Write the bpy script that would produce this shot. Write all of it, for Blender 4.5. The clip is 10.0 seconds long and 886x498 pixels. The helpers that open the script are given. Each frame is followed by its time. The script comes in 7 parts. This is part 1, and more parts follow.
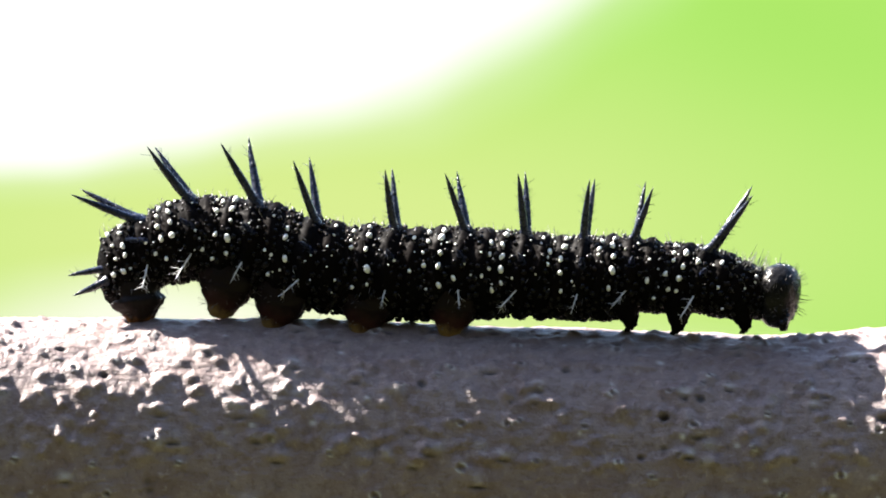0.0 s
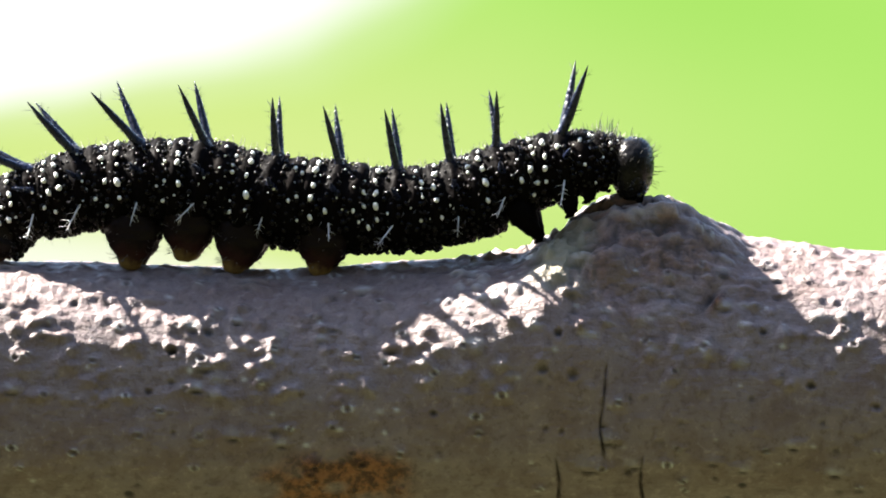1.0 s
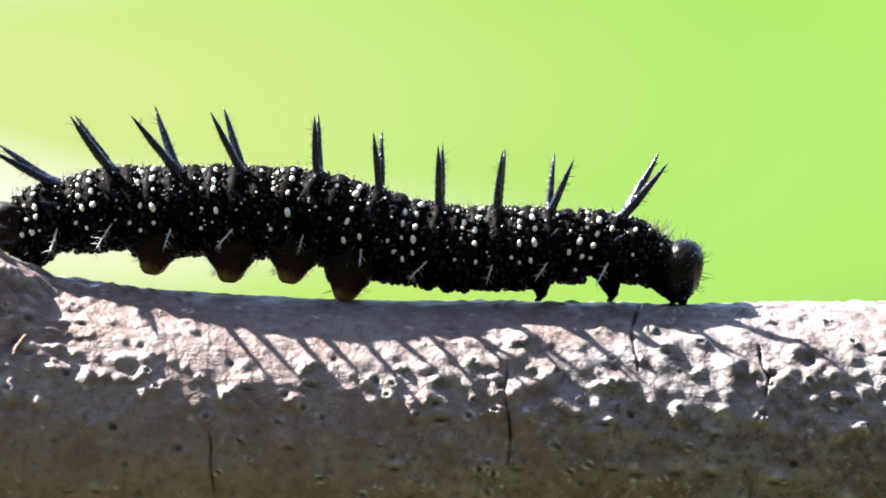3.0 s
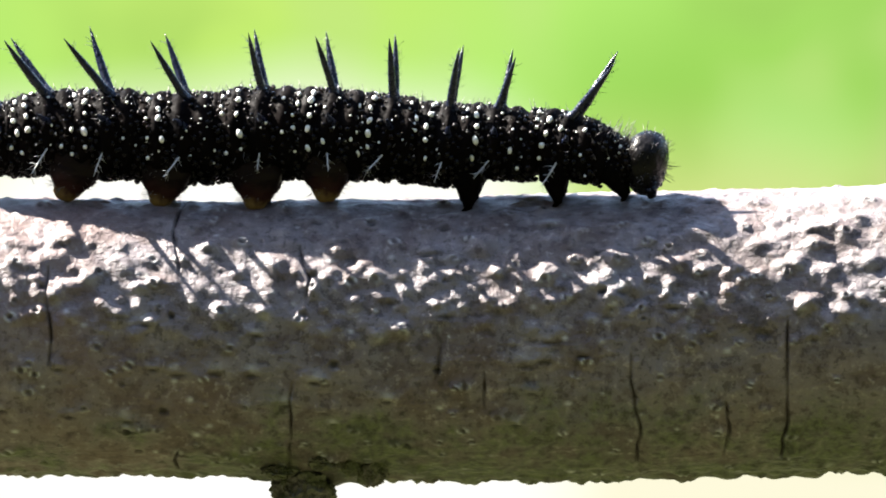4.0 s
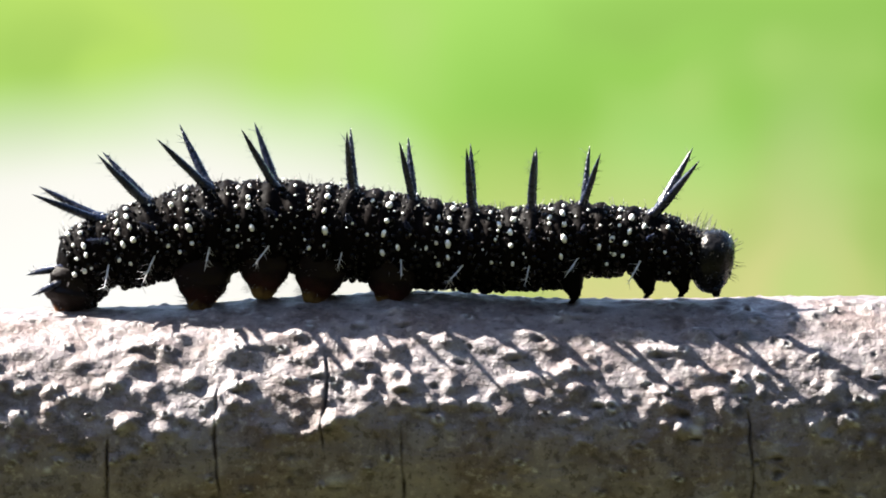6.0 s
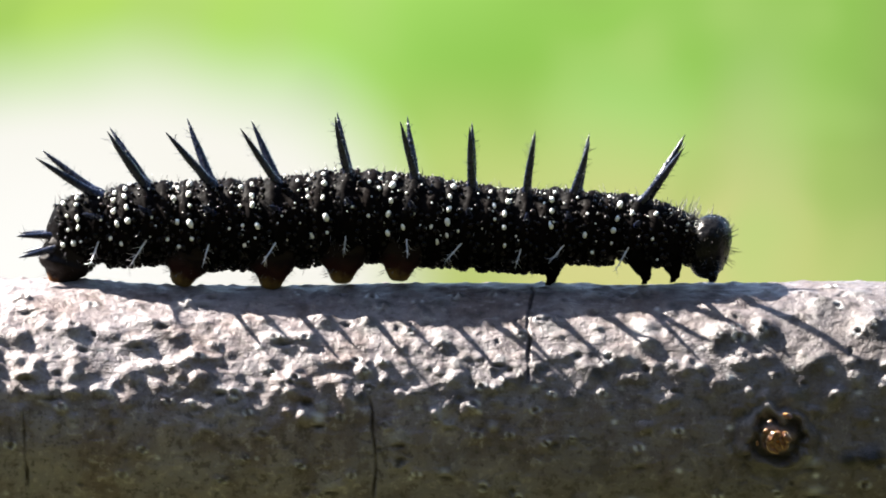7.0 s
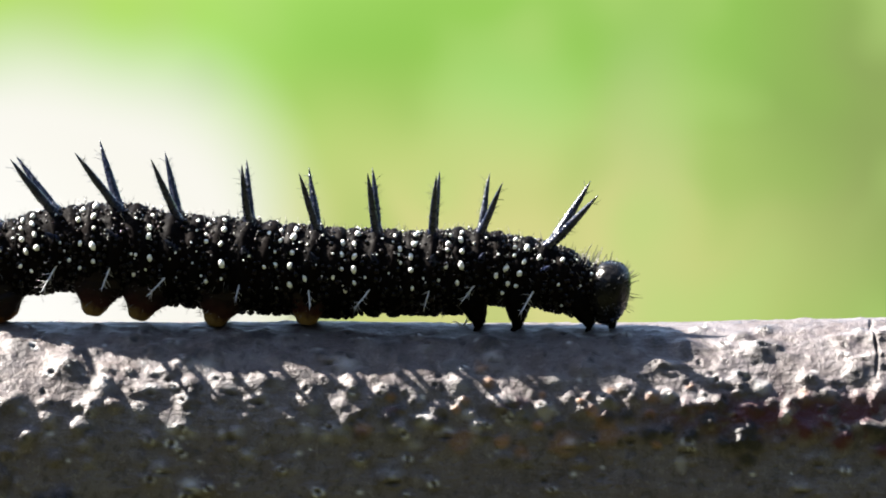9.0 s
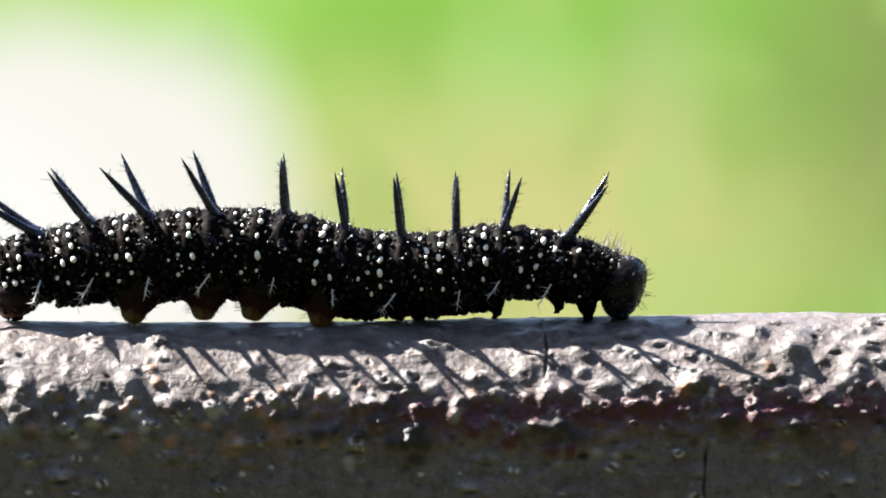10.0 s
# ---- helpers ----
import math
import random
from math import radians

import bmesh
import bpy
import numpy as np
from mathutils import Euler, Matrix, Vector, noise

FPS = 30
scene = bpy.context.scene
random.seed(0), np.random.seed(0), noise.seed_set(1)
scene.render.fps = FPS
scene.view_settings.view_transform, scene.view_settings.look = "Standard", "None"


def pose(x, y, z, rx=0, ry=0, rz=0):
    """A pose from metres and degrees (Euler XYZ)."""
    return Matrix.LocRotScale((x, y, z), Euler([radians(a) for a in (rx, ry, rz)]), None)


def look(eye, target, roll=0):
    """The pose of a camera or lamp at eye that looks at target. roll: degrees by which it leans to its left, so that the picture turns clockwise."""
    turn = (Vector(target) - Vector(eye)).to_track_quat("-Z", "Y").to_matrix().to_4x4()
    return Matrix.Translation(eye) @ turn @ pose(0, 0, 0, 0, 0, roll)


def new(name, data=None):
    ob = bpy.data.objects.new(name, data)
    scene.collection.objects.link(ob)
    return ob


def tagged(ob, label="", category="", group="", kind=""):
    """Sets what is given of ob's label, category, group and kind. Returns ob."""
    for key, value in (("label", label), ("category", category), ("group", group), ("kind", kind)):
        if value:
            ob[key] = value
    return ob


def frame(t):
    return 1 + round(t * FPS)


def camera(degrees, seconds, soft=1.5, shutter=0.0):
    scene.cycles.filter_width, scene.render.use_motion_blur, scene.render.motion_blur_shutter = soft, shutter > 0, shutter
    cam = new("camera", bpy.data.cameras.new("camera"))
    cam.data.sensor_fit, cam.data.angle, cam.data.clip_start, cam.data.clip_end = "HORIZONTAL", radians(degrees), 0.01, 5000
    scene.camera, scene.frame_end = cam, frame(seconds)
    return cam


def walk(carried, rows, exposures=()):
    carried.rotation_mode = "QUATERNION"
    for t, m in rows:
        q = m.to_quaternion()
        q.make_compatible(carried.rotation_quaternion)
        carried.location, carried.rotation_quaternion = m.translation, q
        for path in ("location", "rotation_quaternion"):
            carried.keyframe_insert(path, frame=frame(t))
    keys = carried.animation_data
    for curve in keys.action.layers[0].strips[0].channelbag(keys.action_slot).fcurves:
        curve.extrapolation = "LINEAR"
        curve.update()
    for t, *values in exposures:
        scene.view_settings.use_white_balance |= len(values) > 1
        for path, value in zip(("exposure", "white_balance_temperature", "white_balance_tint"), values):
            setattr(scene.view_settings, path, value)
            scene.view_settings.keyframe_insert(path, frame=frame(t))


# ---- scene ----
# ---- camera and its way along the twig ----
cam = camera(4.5, 10.0, soft=1.9)
walk(cam, [
    (0, look((-0.03581, -0.59745, 0.02862), (-0.06912, 0.00000, 0.01134))),
    (0.2, look((-0.03268, -0.59747, 0.02900), (-0.06501, 0.00000, 0.01065))),
    (0.5, look((-0.02632, -0.59750, 0.02923), (-0.05736, 0.00000, 0.00966))),
    (0.7, look((-0.02126, -0.59753, 0.02929), (-0.05139, 0.00000, 0.00942))),
    (1, look((-0.01486, -0.59762, 0.02797), (-0.04317, 0.00000, 0.00789))),
    (1.3, look((-0.00383, -0.59765, 0.02952), (-0.03129, 0.00000, 0.00933))),
    (1.5, look((-0.00222, -0.59768, 0.03207), (-0.02889, 0.00000, 0.01176))),
    (1.7, look((-0.00470, -0.59769, 0.03188), (-0.03105, 0.00000, 0.01122))),
    (2, look((-0.00383, -0.59770, 0.03091), (-0.02949, 0.00000, 0.00987))),
    (2.2, look((-0.00086, -0.59775, 0.03194), (-0.02553, 0.00000, 0.01107))),
    (2.5, look((0.00517, -0.59780, 0.03217), (-0.01833, 0.00000, 0.01149))),
    (2.7, look((0.00882, -0.59783, 0.03204), (-0.01380, 0.00000, 0.01107))),
    (3.8, look((0.03095, -0.59666, 0.05243), (0.01368, 0.00000, 0.00720))),
    (4, look((0.03433, -0.59665, 0.05036), (0.01773, 0.00000, 0.00468))),
    (4.2, look((0.03663, -0.59665, 0.04988), (0.02076, 0.00000, 0.00399))),
    (4.5, look((0.03863, -0.59666, 0.04965), (0.02352, 0.00000, 0.00357))),
    (4.8, look((0.04025, -0.59674, 0.05198), (0.02622, 0.00000, 0.00663))),
    (5, look((0.04463, -0.59678, 0.05418), (0.03090, 0.00000, 0.00927))),
    (5.2, look((0.04789, -0.59682, 0.05509), (0.03483, 0.00000, 0.01056))),
    (6.3, look((0.07308, -0.59677, 0.05702), (0.06126, 0.00000, 0.01146))),
    (6.5, look((0.07743, -0.59673, 0.05824), (0.06621, 0.00000, 0.01200))),
    (6.8, look((0.08314, -0.59667, 0.05710), (0.07188, 0.00000, 0.01011))),
    (7, look((0.08443, -0.59663, 0.05793), (0.07332, 0.00000, 0.01038))),
    (7.2, look((0.08791, -0.59663, 0.05961), (0.07656, 0.00000, 0.01209))),
    (7.5, look((0.09468, -0.59662, 0.06093), (0.08286, 0.00000, 0.01347))),
    (7.8, look((0.09923, -0.59664, 0.05984), (0.08859, 0.00000, 0.01230))),
    (8, look((0.10378, -0.59664, 0.05974), (0.09372, 0.00000, 0.01206))),
    (8.2, look((0.10762, -0.59665, 0.06087), (0.09774, 0.00000, 0.01332))),
    (8.5, look((0.11384, -0.59668, 0.06081), (0.10428, 0.00000, 0.01350))),
    (8.8, look((0.11984, -0.59663, 0.06109), (0.11136, 0.00000, 0.01302))),
    (9, look((0.12368, -0.59660, 0.06112), (0.11583, 0.00000, 0.01260))),
    (9.2, look((0.12616, -0.59658, 0.06144), (0.11784, 0.00000, 0.01266))),
    (9.5, look((0.12713, -0.59655, 0.05924), (0.11814, 0.00000, 0.01026))),
    (9.7, look((0.13454, -0.59650, 0.06101), (0.12519, 0.00000, 0.01146))),
    (10, look((0.14302, -0.59642, 0.06303), (0.13323, 0.00000, 0.01260))),
], exposures=[(0.0, 3.0), (5.2, 3.0), (6.3, 2.77), (10.0, 2.79)])

# ---- light: sky, one sun from behind and above, exposure ----
EXPOSURE = 3.0         # stops at the start
SUN_WAY = Vector((0.92, -0.39, -1.0)).normalized()      # the way the light travels
sun_data = bpy.data.lights.new("sun", "SUN")
sun_data.energy, sun_data.angle, sun_data.color = 5.0, radians(0.6), (1.0, 0.93, 0.84)
sun = new("sun", sun_data)
sun.matrix_world = look((-3, 2, 4), Vector((-3, 2, 4)) + SUN_WAY)
world = bpy.data.worlds.new("sky")
scene.world = world
world.use_nodes = True
wn = world.node_tree.nodes
sky = wn.new("ShaderNodeTexSky")
sky.sky_type, sky.sun_disc = "NISHITA", False
sky.sun_elevation = math.asin(-SUN_WAY.z)
sky.sun_rotation = math.atan2(-SUN_WAY.x, -SUN_WAY.y)
world.node_tree.links.new(sky.outputs[0], wn["Background"].inputs[0])
wn["Background"].inputs[1].default_value = 0.057

# ---- sizes ----
U = 0.00003          # the unit in which the twig's plan is drawn: 0.03 mm
TWIG_R = 250.0       # its radius in those units: 7.5 mm
BACK_Y = 8.0         # distance of the blurred greenery behind


# ---- material helpers ----
class Mat:
    """A node material with short ways to add nodes."""

    def __init__(self, name):
        self.m = bpy.data.materials.new(name)
        self.m.use_nodes = True
        self.t = self.m.node_tree
        self.b = self.t.nodes["Principled BSDF"]
        self.out = self.t.nodes["Material Output"]

    def put(self, socket, value):
        if hasattr(value, "is_output"):
            self.t.links.new(value, socket)
        elif value is not None:
            socket.default_value = value

    def node(self, kind):
        return self.t.nodes.new(kind)

    def math(self, op, a, b=None, c=None, clamp=False):
        n = self.node("ShaderNodeMath")
        n.operation, n.use_clamp = op, clamp
        for s, v in zip(n.inputs, (a, b, c)):
            self.put(s, v)
        return n.outputs[0]

    def ramp(self, value, lo, hi, a=0.0, b=1.0, smooth=True):
        n = self.node("ShaderNodeMapRange")
        n.interpolation_type = "SMOOTHSTEP" if smooth else "LINEAR"
        for s, v in zip(n.inputs, (value, lo, hi, a, b)):
            self.put(s, v)
        return n.outputs[0]

    def mix(self, fac, a, b):
        n = self.node("ShaderNodeMix")
        n.data_type = "RGBA"
        self.put(n.inputs[0], fac)
        for s, v in ((n.inputs[6], a), (n.inputs[7], b)):
            self.put(s, (*v, 1) if isinstance(v, tuple) and len(v) == 3 else v)
        return n.outputs[2]

    def noise(self, scale, detail=3.0, rough=0.55, vector=None):
        n = self.node("ShaderNodeTexNoise")
        n.inputs["Scale"].default_value = scale
        n.inputs["Detail"].default_value = detail
        n.inputs["Roughness"].default_value = rough
        self.put(n.inputs["Vector"], vector if vector is not None else self.coords())
        return n.outputs["Fac"]

    def coords(self):
        return self.node("ShaderNodeTexCoord").outputs["Object"]

    def attr(self, name):
        n = self.node("ShaderNodeAttribute")
        n.attribute_name = name
        return n.outputs["Fac"]

    def bump(self, height, strength, distance):
        n = self.node("ShaderNodeBump")
        n.inputs["Strength"].default_value = strength
        n.inputs["Distance"].default_value = distance
        self.put(n.inputs["Height"], height)
        self.put(self.b.inputs["Normal"], n.outputs[0])

    def set(self, colour=None, rough=None, metal=None, spec=None, sub=None):
        c = (*colour, 1) if isinstance(colour, tuple) else colour
        for key, v in (("Base Color", c), ("Roughness", rough), ("Metallic", metal), ("Specular IOR Level", spec),
                       ("Subsurface Weight", sub)):
            self.put(self.b.inputs[key], v)
        return self


# ---- materials ----
def skin_material():
    k = Mat("caterpillar_skin")
    fine = k.noise(2600, 3)
    broad = k.noise(420, 2)
    col = k.mix(k.ramp(broad, 0.35, 0.7), (0.0018, 0.0016, 0.0018), (0.0040, 0.0027, 0.0024))
    k.set(col, k.ramp(fine, 0.35, 0.65, 0.5, 0.75), 0, 0.02)
    k.bump(fine, 0.6, 0.00008)
    return k.m


def granule_material():
    k = Mat("black_granules")
    n = k.noise(900, 2)
    k.set(k.mix(k.ramp(n, 0.4, 0.7), (0.0018, 0.0016, 0.0020), (0.0070, 0.0036, 0.0030)), k.ramp(k.noise(3500, 2), 0.35, 0.65, 0.13, 0.42), 0, 0.15)
    return k.m


def spine_material():
    k = Mat("spine_chitin")
    fine = k.noise(3000, 2)
    k.set(k.mix(fine, (0.003, 0.004, 0.010), (0.008, 0.013, 0.036)), k.ramp(fine, 0.3, 0.7, 0.18, 0.40), 0, 0.3)
    k.bump(fine, 1.0, 0.00012)
    return k.m


def speckle_material():
    k = Mat("white_tubercle")
    n = k.noise(1500, 2)
    k.set(k.mix(n, (0.60, 0.61, 0.60), (0.88, 0.88, 0.85)), 0.3, 0, 0.5)
    return k.m


def bristle_material():
    k = Mat("pale_bristle")
    k.set(k.mix(k.noise(1800, 2), (0.10, 0.10, 0.11), (0.85, 0.86, 0.88)), 0.22, 0, 0.8)
    return k.m


def hair_material():
    k = Mat("body_hair")
    k.set(k.mix(k.noise(1800, 2), (0.02, 0.02, 0.02), (0.16, 0.15, 0.15)), 0.4, 0, 0.4)
    return k.m


def fibre_material():
    k = Mat("pale_fibre")
    k.set(k.mix(k.noise(900, 2), (0.45, 0.42, 0.36), (0.7, 0.68, 0.62)), 0.5)
    return k.m


def proleg_material(name, foot, shank, upper, low, high):
    """Translucent skin: the foot's colour below, darker upwards between the heights low and high."""
    k = Mat(name)
    x = k.node("ShaderNodeSeparateXYZ")
    k.put(x.inputs[0], k.coords())
    n = k.noise(900, 3)
    h = k.math("ADD", k.math("DIVIDE", x.outputs[2], 90 * U), k.math("MULTIPLY", k.math("SUBTRACT", n, 0.5), 0.5))
    dark = k.mix(k.ramp(h, high, high + 0.3), shank, upper)
    k.set(k.mix(k.ramp(h, low, high), foot, dark), k.ramp(n, 0.35, 0.65, 0.4, 0.65), 0, 0.10, 0.10)
    k.b.inputs["Subsurface Radius"].default_value = (1.0, 0.5, 0.2)
    k.b.inputs["Subsurface Scale"].default_value = 0.0008
    k.bump(k.math("ADD", n, k.noise(2600, 3)), 0.7, 0.00008)
    return k.m


def head_material():
    k = Mat("head_capsule")
    n = k.noise(2600, 3)
    k.set(k.mix(n, (0.003, 0.003, 0.003), (0.009, 0.008, 0.008)), k.ramp(n, 0.3, 0.7, 0.16, 0.34), 0, 0.12)
    k.bump(n, 1.0, 0.00010)
    return k.m


def bark_material():
    k = Mat("twig_bark")
    sep = k.node("ShaderNodeSeparateXYZ")
    k.put(sep.inputs[0], k.coords())
    x, y, z = sep.outputs
    stretch = k.node("ShaderNodeMapping")
    stretch.inputs["Scale"].default_value = (0.16, 1, 1)
    k.put(stretch.inputs[0], k.coords())
    broad = k.noise(170, 4, 0.6)
    mid = k.noise(700, 4, 0.6)
    grit = k.noise(1900, 5, 0.65)
    wrinkle = k.noise(5200, 3, 0.55, stretch.outputs[0])
    streak = k.noise(1300, 3, 0.6, stretch.outputs[0])
    patch = k.noise(420, 3, 0.55)
    col = k.mix(k.ramp(broad, 0.3, 0.7), (0.120, 0.088, 0.082), (0.172, 0.152, 0.162))
    col = k.mix(k.ramp(patch, 0.42, 0.62, 0, 0.55), col, (0.186, 0.171, 0.182))
    col = k.mix(k.ramp(patch, 0.46, 0.34, 0, 0.45), col, (0.085, 0.058, 0.048))
    col = k.mix(k.ramp(mid, 0.50, 0.70, 0, 0.45), col, (0.27, 0.235, 0.23))
    col = k.mix(k.ramp(mid, 0.47, 0.34, 0, 0.6), col, (0.075, 0.055, 0.050))
    col = k.mix(k.ramp(streak, 0.46, 0.34, 0, 0.22), col, (0.055, 0.042, 0.040))
    col = k.mix(k.ramp(grit, 0.48, 0.36, 0, 0.65), col, (0.035, 0.027, 0.025))
    col = k.mix(k.ramp(grit, 0.55, 0.68, 0, 0.55), col, (0.34, 0.31, 0.30))
    # the bark darkens towards the thin end
    along = k.math("ADD", k.math("DIVIDE", x, U), k.math("MULTIPLY", k.math("SUBTRACT", broad, 0.5), 1500))
    col = k.mix(k.ramp(along, 1900, 3400, 0, 0.55), col, (0.038, 0.034, 0.033))
    warm = k.math("MULTIPLY", k.ramp(along, 300, -600, 0, 0.42), 1.0)
    col = k.mix(warm, col, (0.235, 0.162, 0.152))
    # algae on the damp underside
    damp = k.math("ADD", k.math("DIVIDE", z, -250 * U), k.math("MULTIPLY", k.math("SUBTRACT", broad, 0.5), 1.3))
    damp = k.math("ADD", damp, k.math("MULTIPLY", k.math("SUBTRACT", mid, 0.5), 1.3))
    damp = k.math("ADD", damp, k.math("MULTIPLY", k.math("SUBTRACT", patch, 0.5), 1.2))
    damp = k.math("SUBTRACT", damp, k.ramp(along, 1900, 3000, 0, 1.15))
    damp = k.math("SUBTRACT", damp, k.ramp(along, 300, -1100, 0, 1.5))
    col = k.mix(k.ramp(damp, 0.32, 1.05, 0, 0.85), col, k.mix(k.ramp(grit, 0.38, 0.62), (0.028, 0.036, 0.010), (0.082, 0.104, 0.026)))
    col = k.mix(k.attr("pale"), col, (0.55, 0.56, 0.56))
    col = k.mix(k.attr("bare"), col, k.mix(k.ramp(grit, 0.38, 0.62), (0.065, 0.025, 0.012), (0.240, 0.100, 0.040)))
    col = k.mix(k.attr("amber"), col, (0.42, 0.17, 0.03))
    col = k.mix(k.math("MULTIPLY", k.attr("red"), k.ramp(mid, 0.36, 0.50)), col, (0.05, 0.007, 0.014))
    col = k.mix(k.attr("dark"), col, (0.014, 0.013, 0.014))
    col = k.mix(k.attr("crack"), col, (0.018, 0.011, 0.010))
    col = k.mix(k.attr("lichen"), col, (0.27, 0.25, 0.17))
    k.set(col, k.ramp(mid, 0.3, 0.7, 0.62, 0.40), 0, 0.36)
    h = k.math("ADD", k.math("MULTIPLY", mid, 0.5), k.math("MULTIPLY", wrinkle, 0.22))
    h = k.math("ADD", h, k.math("MULTIPLY", grit, 0.7))
    k.bump(h, 0.9, 0.00028)
    return k.m


def ground_material():
    k = Mat("meadow")
    k.set(k.mix(k.noise(2.0, 5), (0.030, 0.032, 0.015), (0.064, 0.068, 0.029)), 0.9, 0, 0.12)
    k.bump(k.noise(40, 3), 0.4, 0.02)
    return k.m


def sky_screen_material():
    # dark green for the added screen that is never in view
    k = Mat("hedge")
    k.set(k.mix(k.noise(3.0, 6), (0.018, 0.020, 0.014), (0.058, 0.064, 0.042)), 0.9, 0, 0.12)
    k.bump(k.noise(12, 4), 0.6, 0.1)
    return k.m


# the greenery far behind, out of focus: soft fields of colour in the plan units of that distance
BACK_G, BACK_X0, BACK_Z0 = 0.000431, -0.853, -0.03


def backdrop_material():
    k = Mat("far_greenery")
    sep = k.node("ShaderNodeSeparateXYZ")
    k.put(sep.inputs[0], k.coords())
    wob = k.noise(5.5, 1.0)
    wob2 = k.noise(2.5, 1.0)
    shift = k.math("MULTIPLY", k.math("SUBTRACT", wob, 0.5), 110)
    p = k.math("ADD", k.math("DIVIDE", k.math("SUBTRACT", sep.outputs[0], BACK_X0), BACK_G), shift)
    q = k.math("ADD", k.math("DIVIDE", k.math("SUBTRACT", BACK_Z0, sep.outputs[2]), BACK_G), shift)

    def field(pc, qc, rp, rq, power, inner, outer):
        a = k.math("POWER", k.math("ABSOLUTE", k.math("DIVIDE", k.math("SUBTRACT", p, pc), rp)), power)
        b = k.math("POWER", k.math("ABSOLUTE", k.math("DIVIDE", k.math("SUBTRACT", q, qc), rq)), power)
        d = k.math("POWER", k.math("ADD", a, b), 1 / power)
        return k.ramp(d, inner, outer, 1, 0)

    col = k.mix(k.ramp(wob2, 0.3, 0.7), (0.432, 0.82, 0.145), (0.492, 0.88, 0.18))
    # the upper greenery: yellower light low down, a white break of sky above
    col = k.mix(field(500, 430, 1400, 440, 2, 0.1, 1.15), col, (0.71, 0.87, 0.29))
    col = k.mix(field(480, 680, 1050, 150, 2, 0.3, 1.2), col, (0.97, 1.0, 0.70))
    col = k.mix(field(250, 620, 420, 150, 2, 0.2, 1.2), col, (1.0, 1.02, 0.85))
    col = k.mix(field(-200, -300, 1400, 600, 2.3, 0.86, 1.14), col, (0.86, 0.97, 0.66))
    col = k.mix(field(-200, -300, 1400, 600, 2.3, 0.90, 1.05), col, (1.15, 1.15, 1.15))
    # the lower greenery: mottled greens, straw low down and a cream-white glow
    col = k.mix(field(1140, 880, 600, 260, 2, 0.1, 1.2), col, (0.58, 0.86, 0.17))
    col = k.mix(k.math("MULTIPLY", k.ramp(p, 1690, 2490), k.ramp(q, 720, 880)), col, (0.35, 0.66, 0.12))
    col = k.mix(field(1920, 1100, 260, 220, 2, 0.1, 1.3), col, (0.35, 0.69, 0.11))
    col = k.mix(field(2120, 1200, 170, 160, 2, 0.2, 1.3), col, (0.42, 0.82, 0.20))
    col = k.mix(field(2360, 1260, 120, 330, 2, 0.1, 1.2), col, (0.48, 0.71, 0.23))
    col = k.mix(field(2790, 1220, 320, 440, 2, 0.2, 1.2), col, (0.33, 0.46, 0.13))
    col = k.mix(field(2040, 1480, 850, 420, 2, 0.2, 1.1), col, (0.79, 0.78, 0.31))
    mottle = k.noise(8.0, 1.0)
    leafy = k.ramp(q, 780, 950)
    col = k.mix(k.math("MULTIPLY", leafy, k.ramp(mottle, 0.48, 0.7, 0, 0.5)), col, (0.56, 0.80, 0.24))
    col = k.mix(k.math("MULTIPLY", leafy, k.ramp(mottle, 0.5, 0.3, 0, 0.40)), col, (0.33, 0.58, 0.11))
    col = k.mix(k.ramp(q, 1580, 1760), col, (1.0, 0.96, 0.72))
    col = k.mix(field(1150, 1660, 620, 630, 4, 0.74, 1.10), col, (1.11, 1.09, 1.0))
    col = k.mix(field(1060, 1520, 400, 330, 2, 0.3, 1.3), col, (1.18, 1.17, 1.12))
    e = k.node("ShaderNodeEmission")
    k.put(e.inputs[0], col)
    e.inputs[1].default_value = 2.0 ** -EXPOSURE
    k.put(k.out.inputs[0], e.outputs[0])
    return k.m


SKIN, SPINE, SPECKLE, BRISTLE = skin_material(), spine_material(), speckle_material(), bristle_material()
FIBRE, HAIR = fibre_material(), hair_material()
PROLEG = proleg_material("amber_proleg", (0.185, 0.118, 0.040), (0.026, 0.008, 0.007), (0.006, 0.003, 0.003), 0.06, 0.25)
CLASPER = proleg_material("dark_clasper", (0.26, 0.11, 0.03), (0.012, 0.007, 0.006), (0.006, 0.004, 0.004), -0.02, 0.17)
END_PLATE = proleg_material("brown_end_plate", (0.070, 0.040, 0.024), (0.055, 0.030, 0.018), (0.02, 0.012, 0.009), -0.3, 0.2)
GRANULE, HEAD, BARK = granule_material(), head_material(), bark_material()


def mesh_from(name, verts, faces, material, smooth=True):
    me = bpy.data.meshes.new(name)
    me.from_pydata(verts, [], faces)
    me.materials.append(material)
    if smooth:
        me.polygons.foreach_set("use_smooth", [True] * len(me.polygons))
    me.update()
    return me


def part(name, data, parent, label="", m=None):
    ob = new(name, data)
    ob.parent = parent
    if m is not None:
        ob.matrix_basis = m
    if label:
        tagged(ob, label)
    return ob


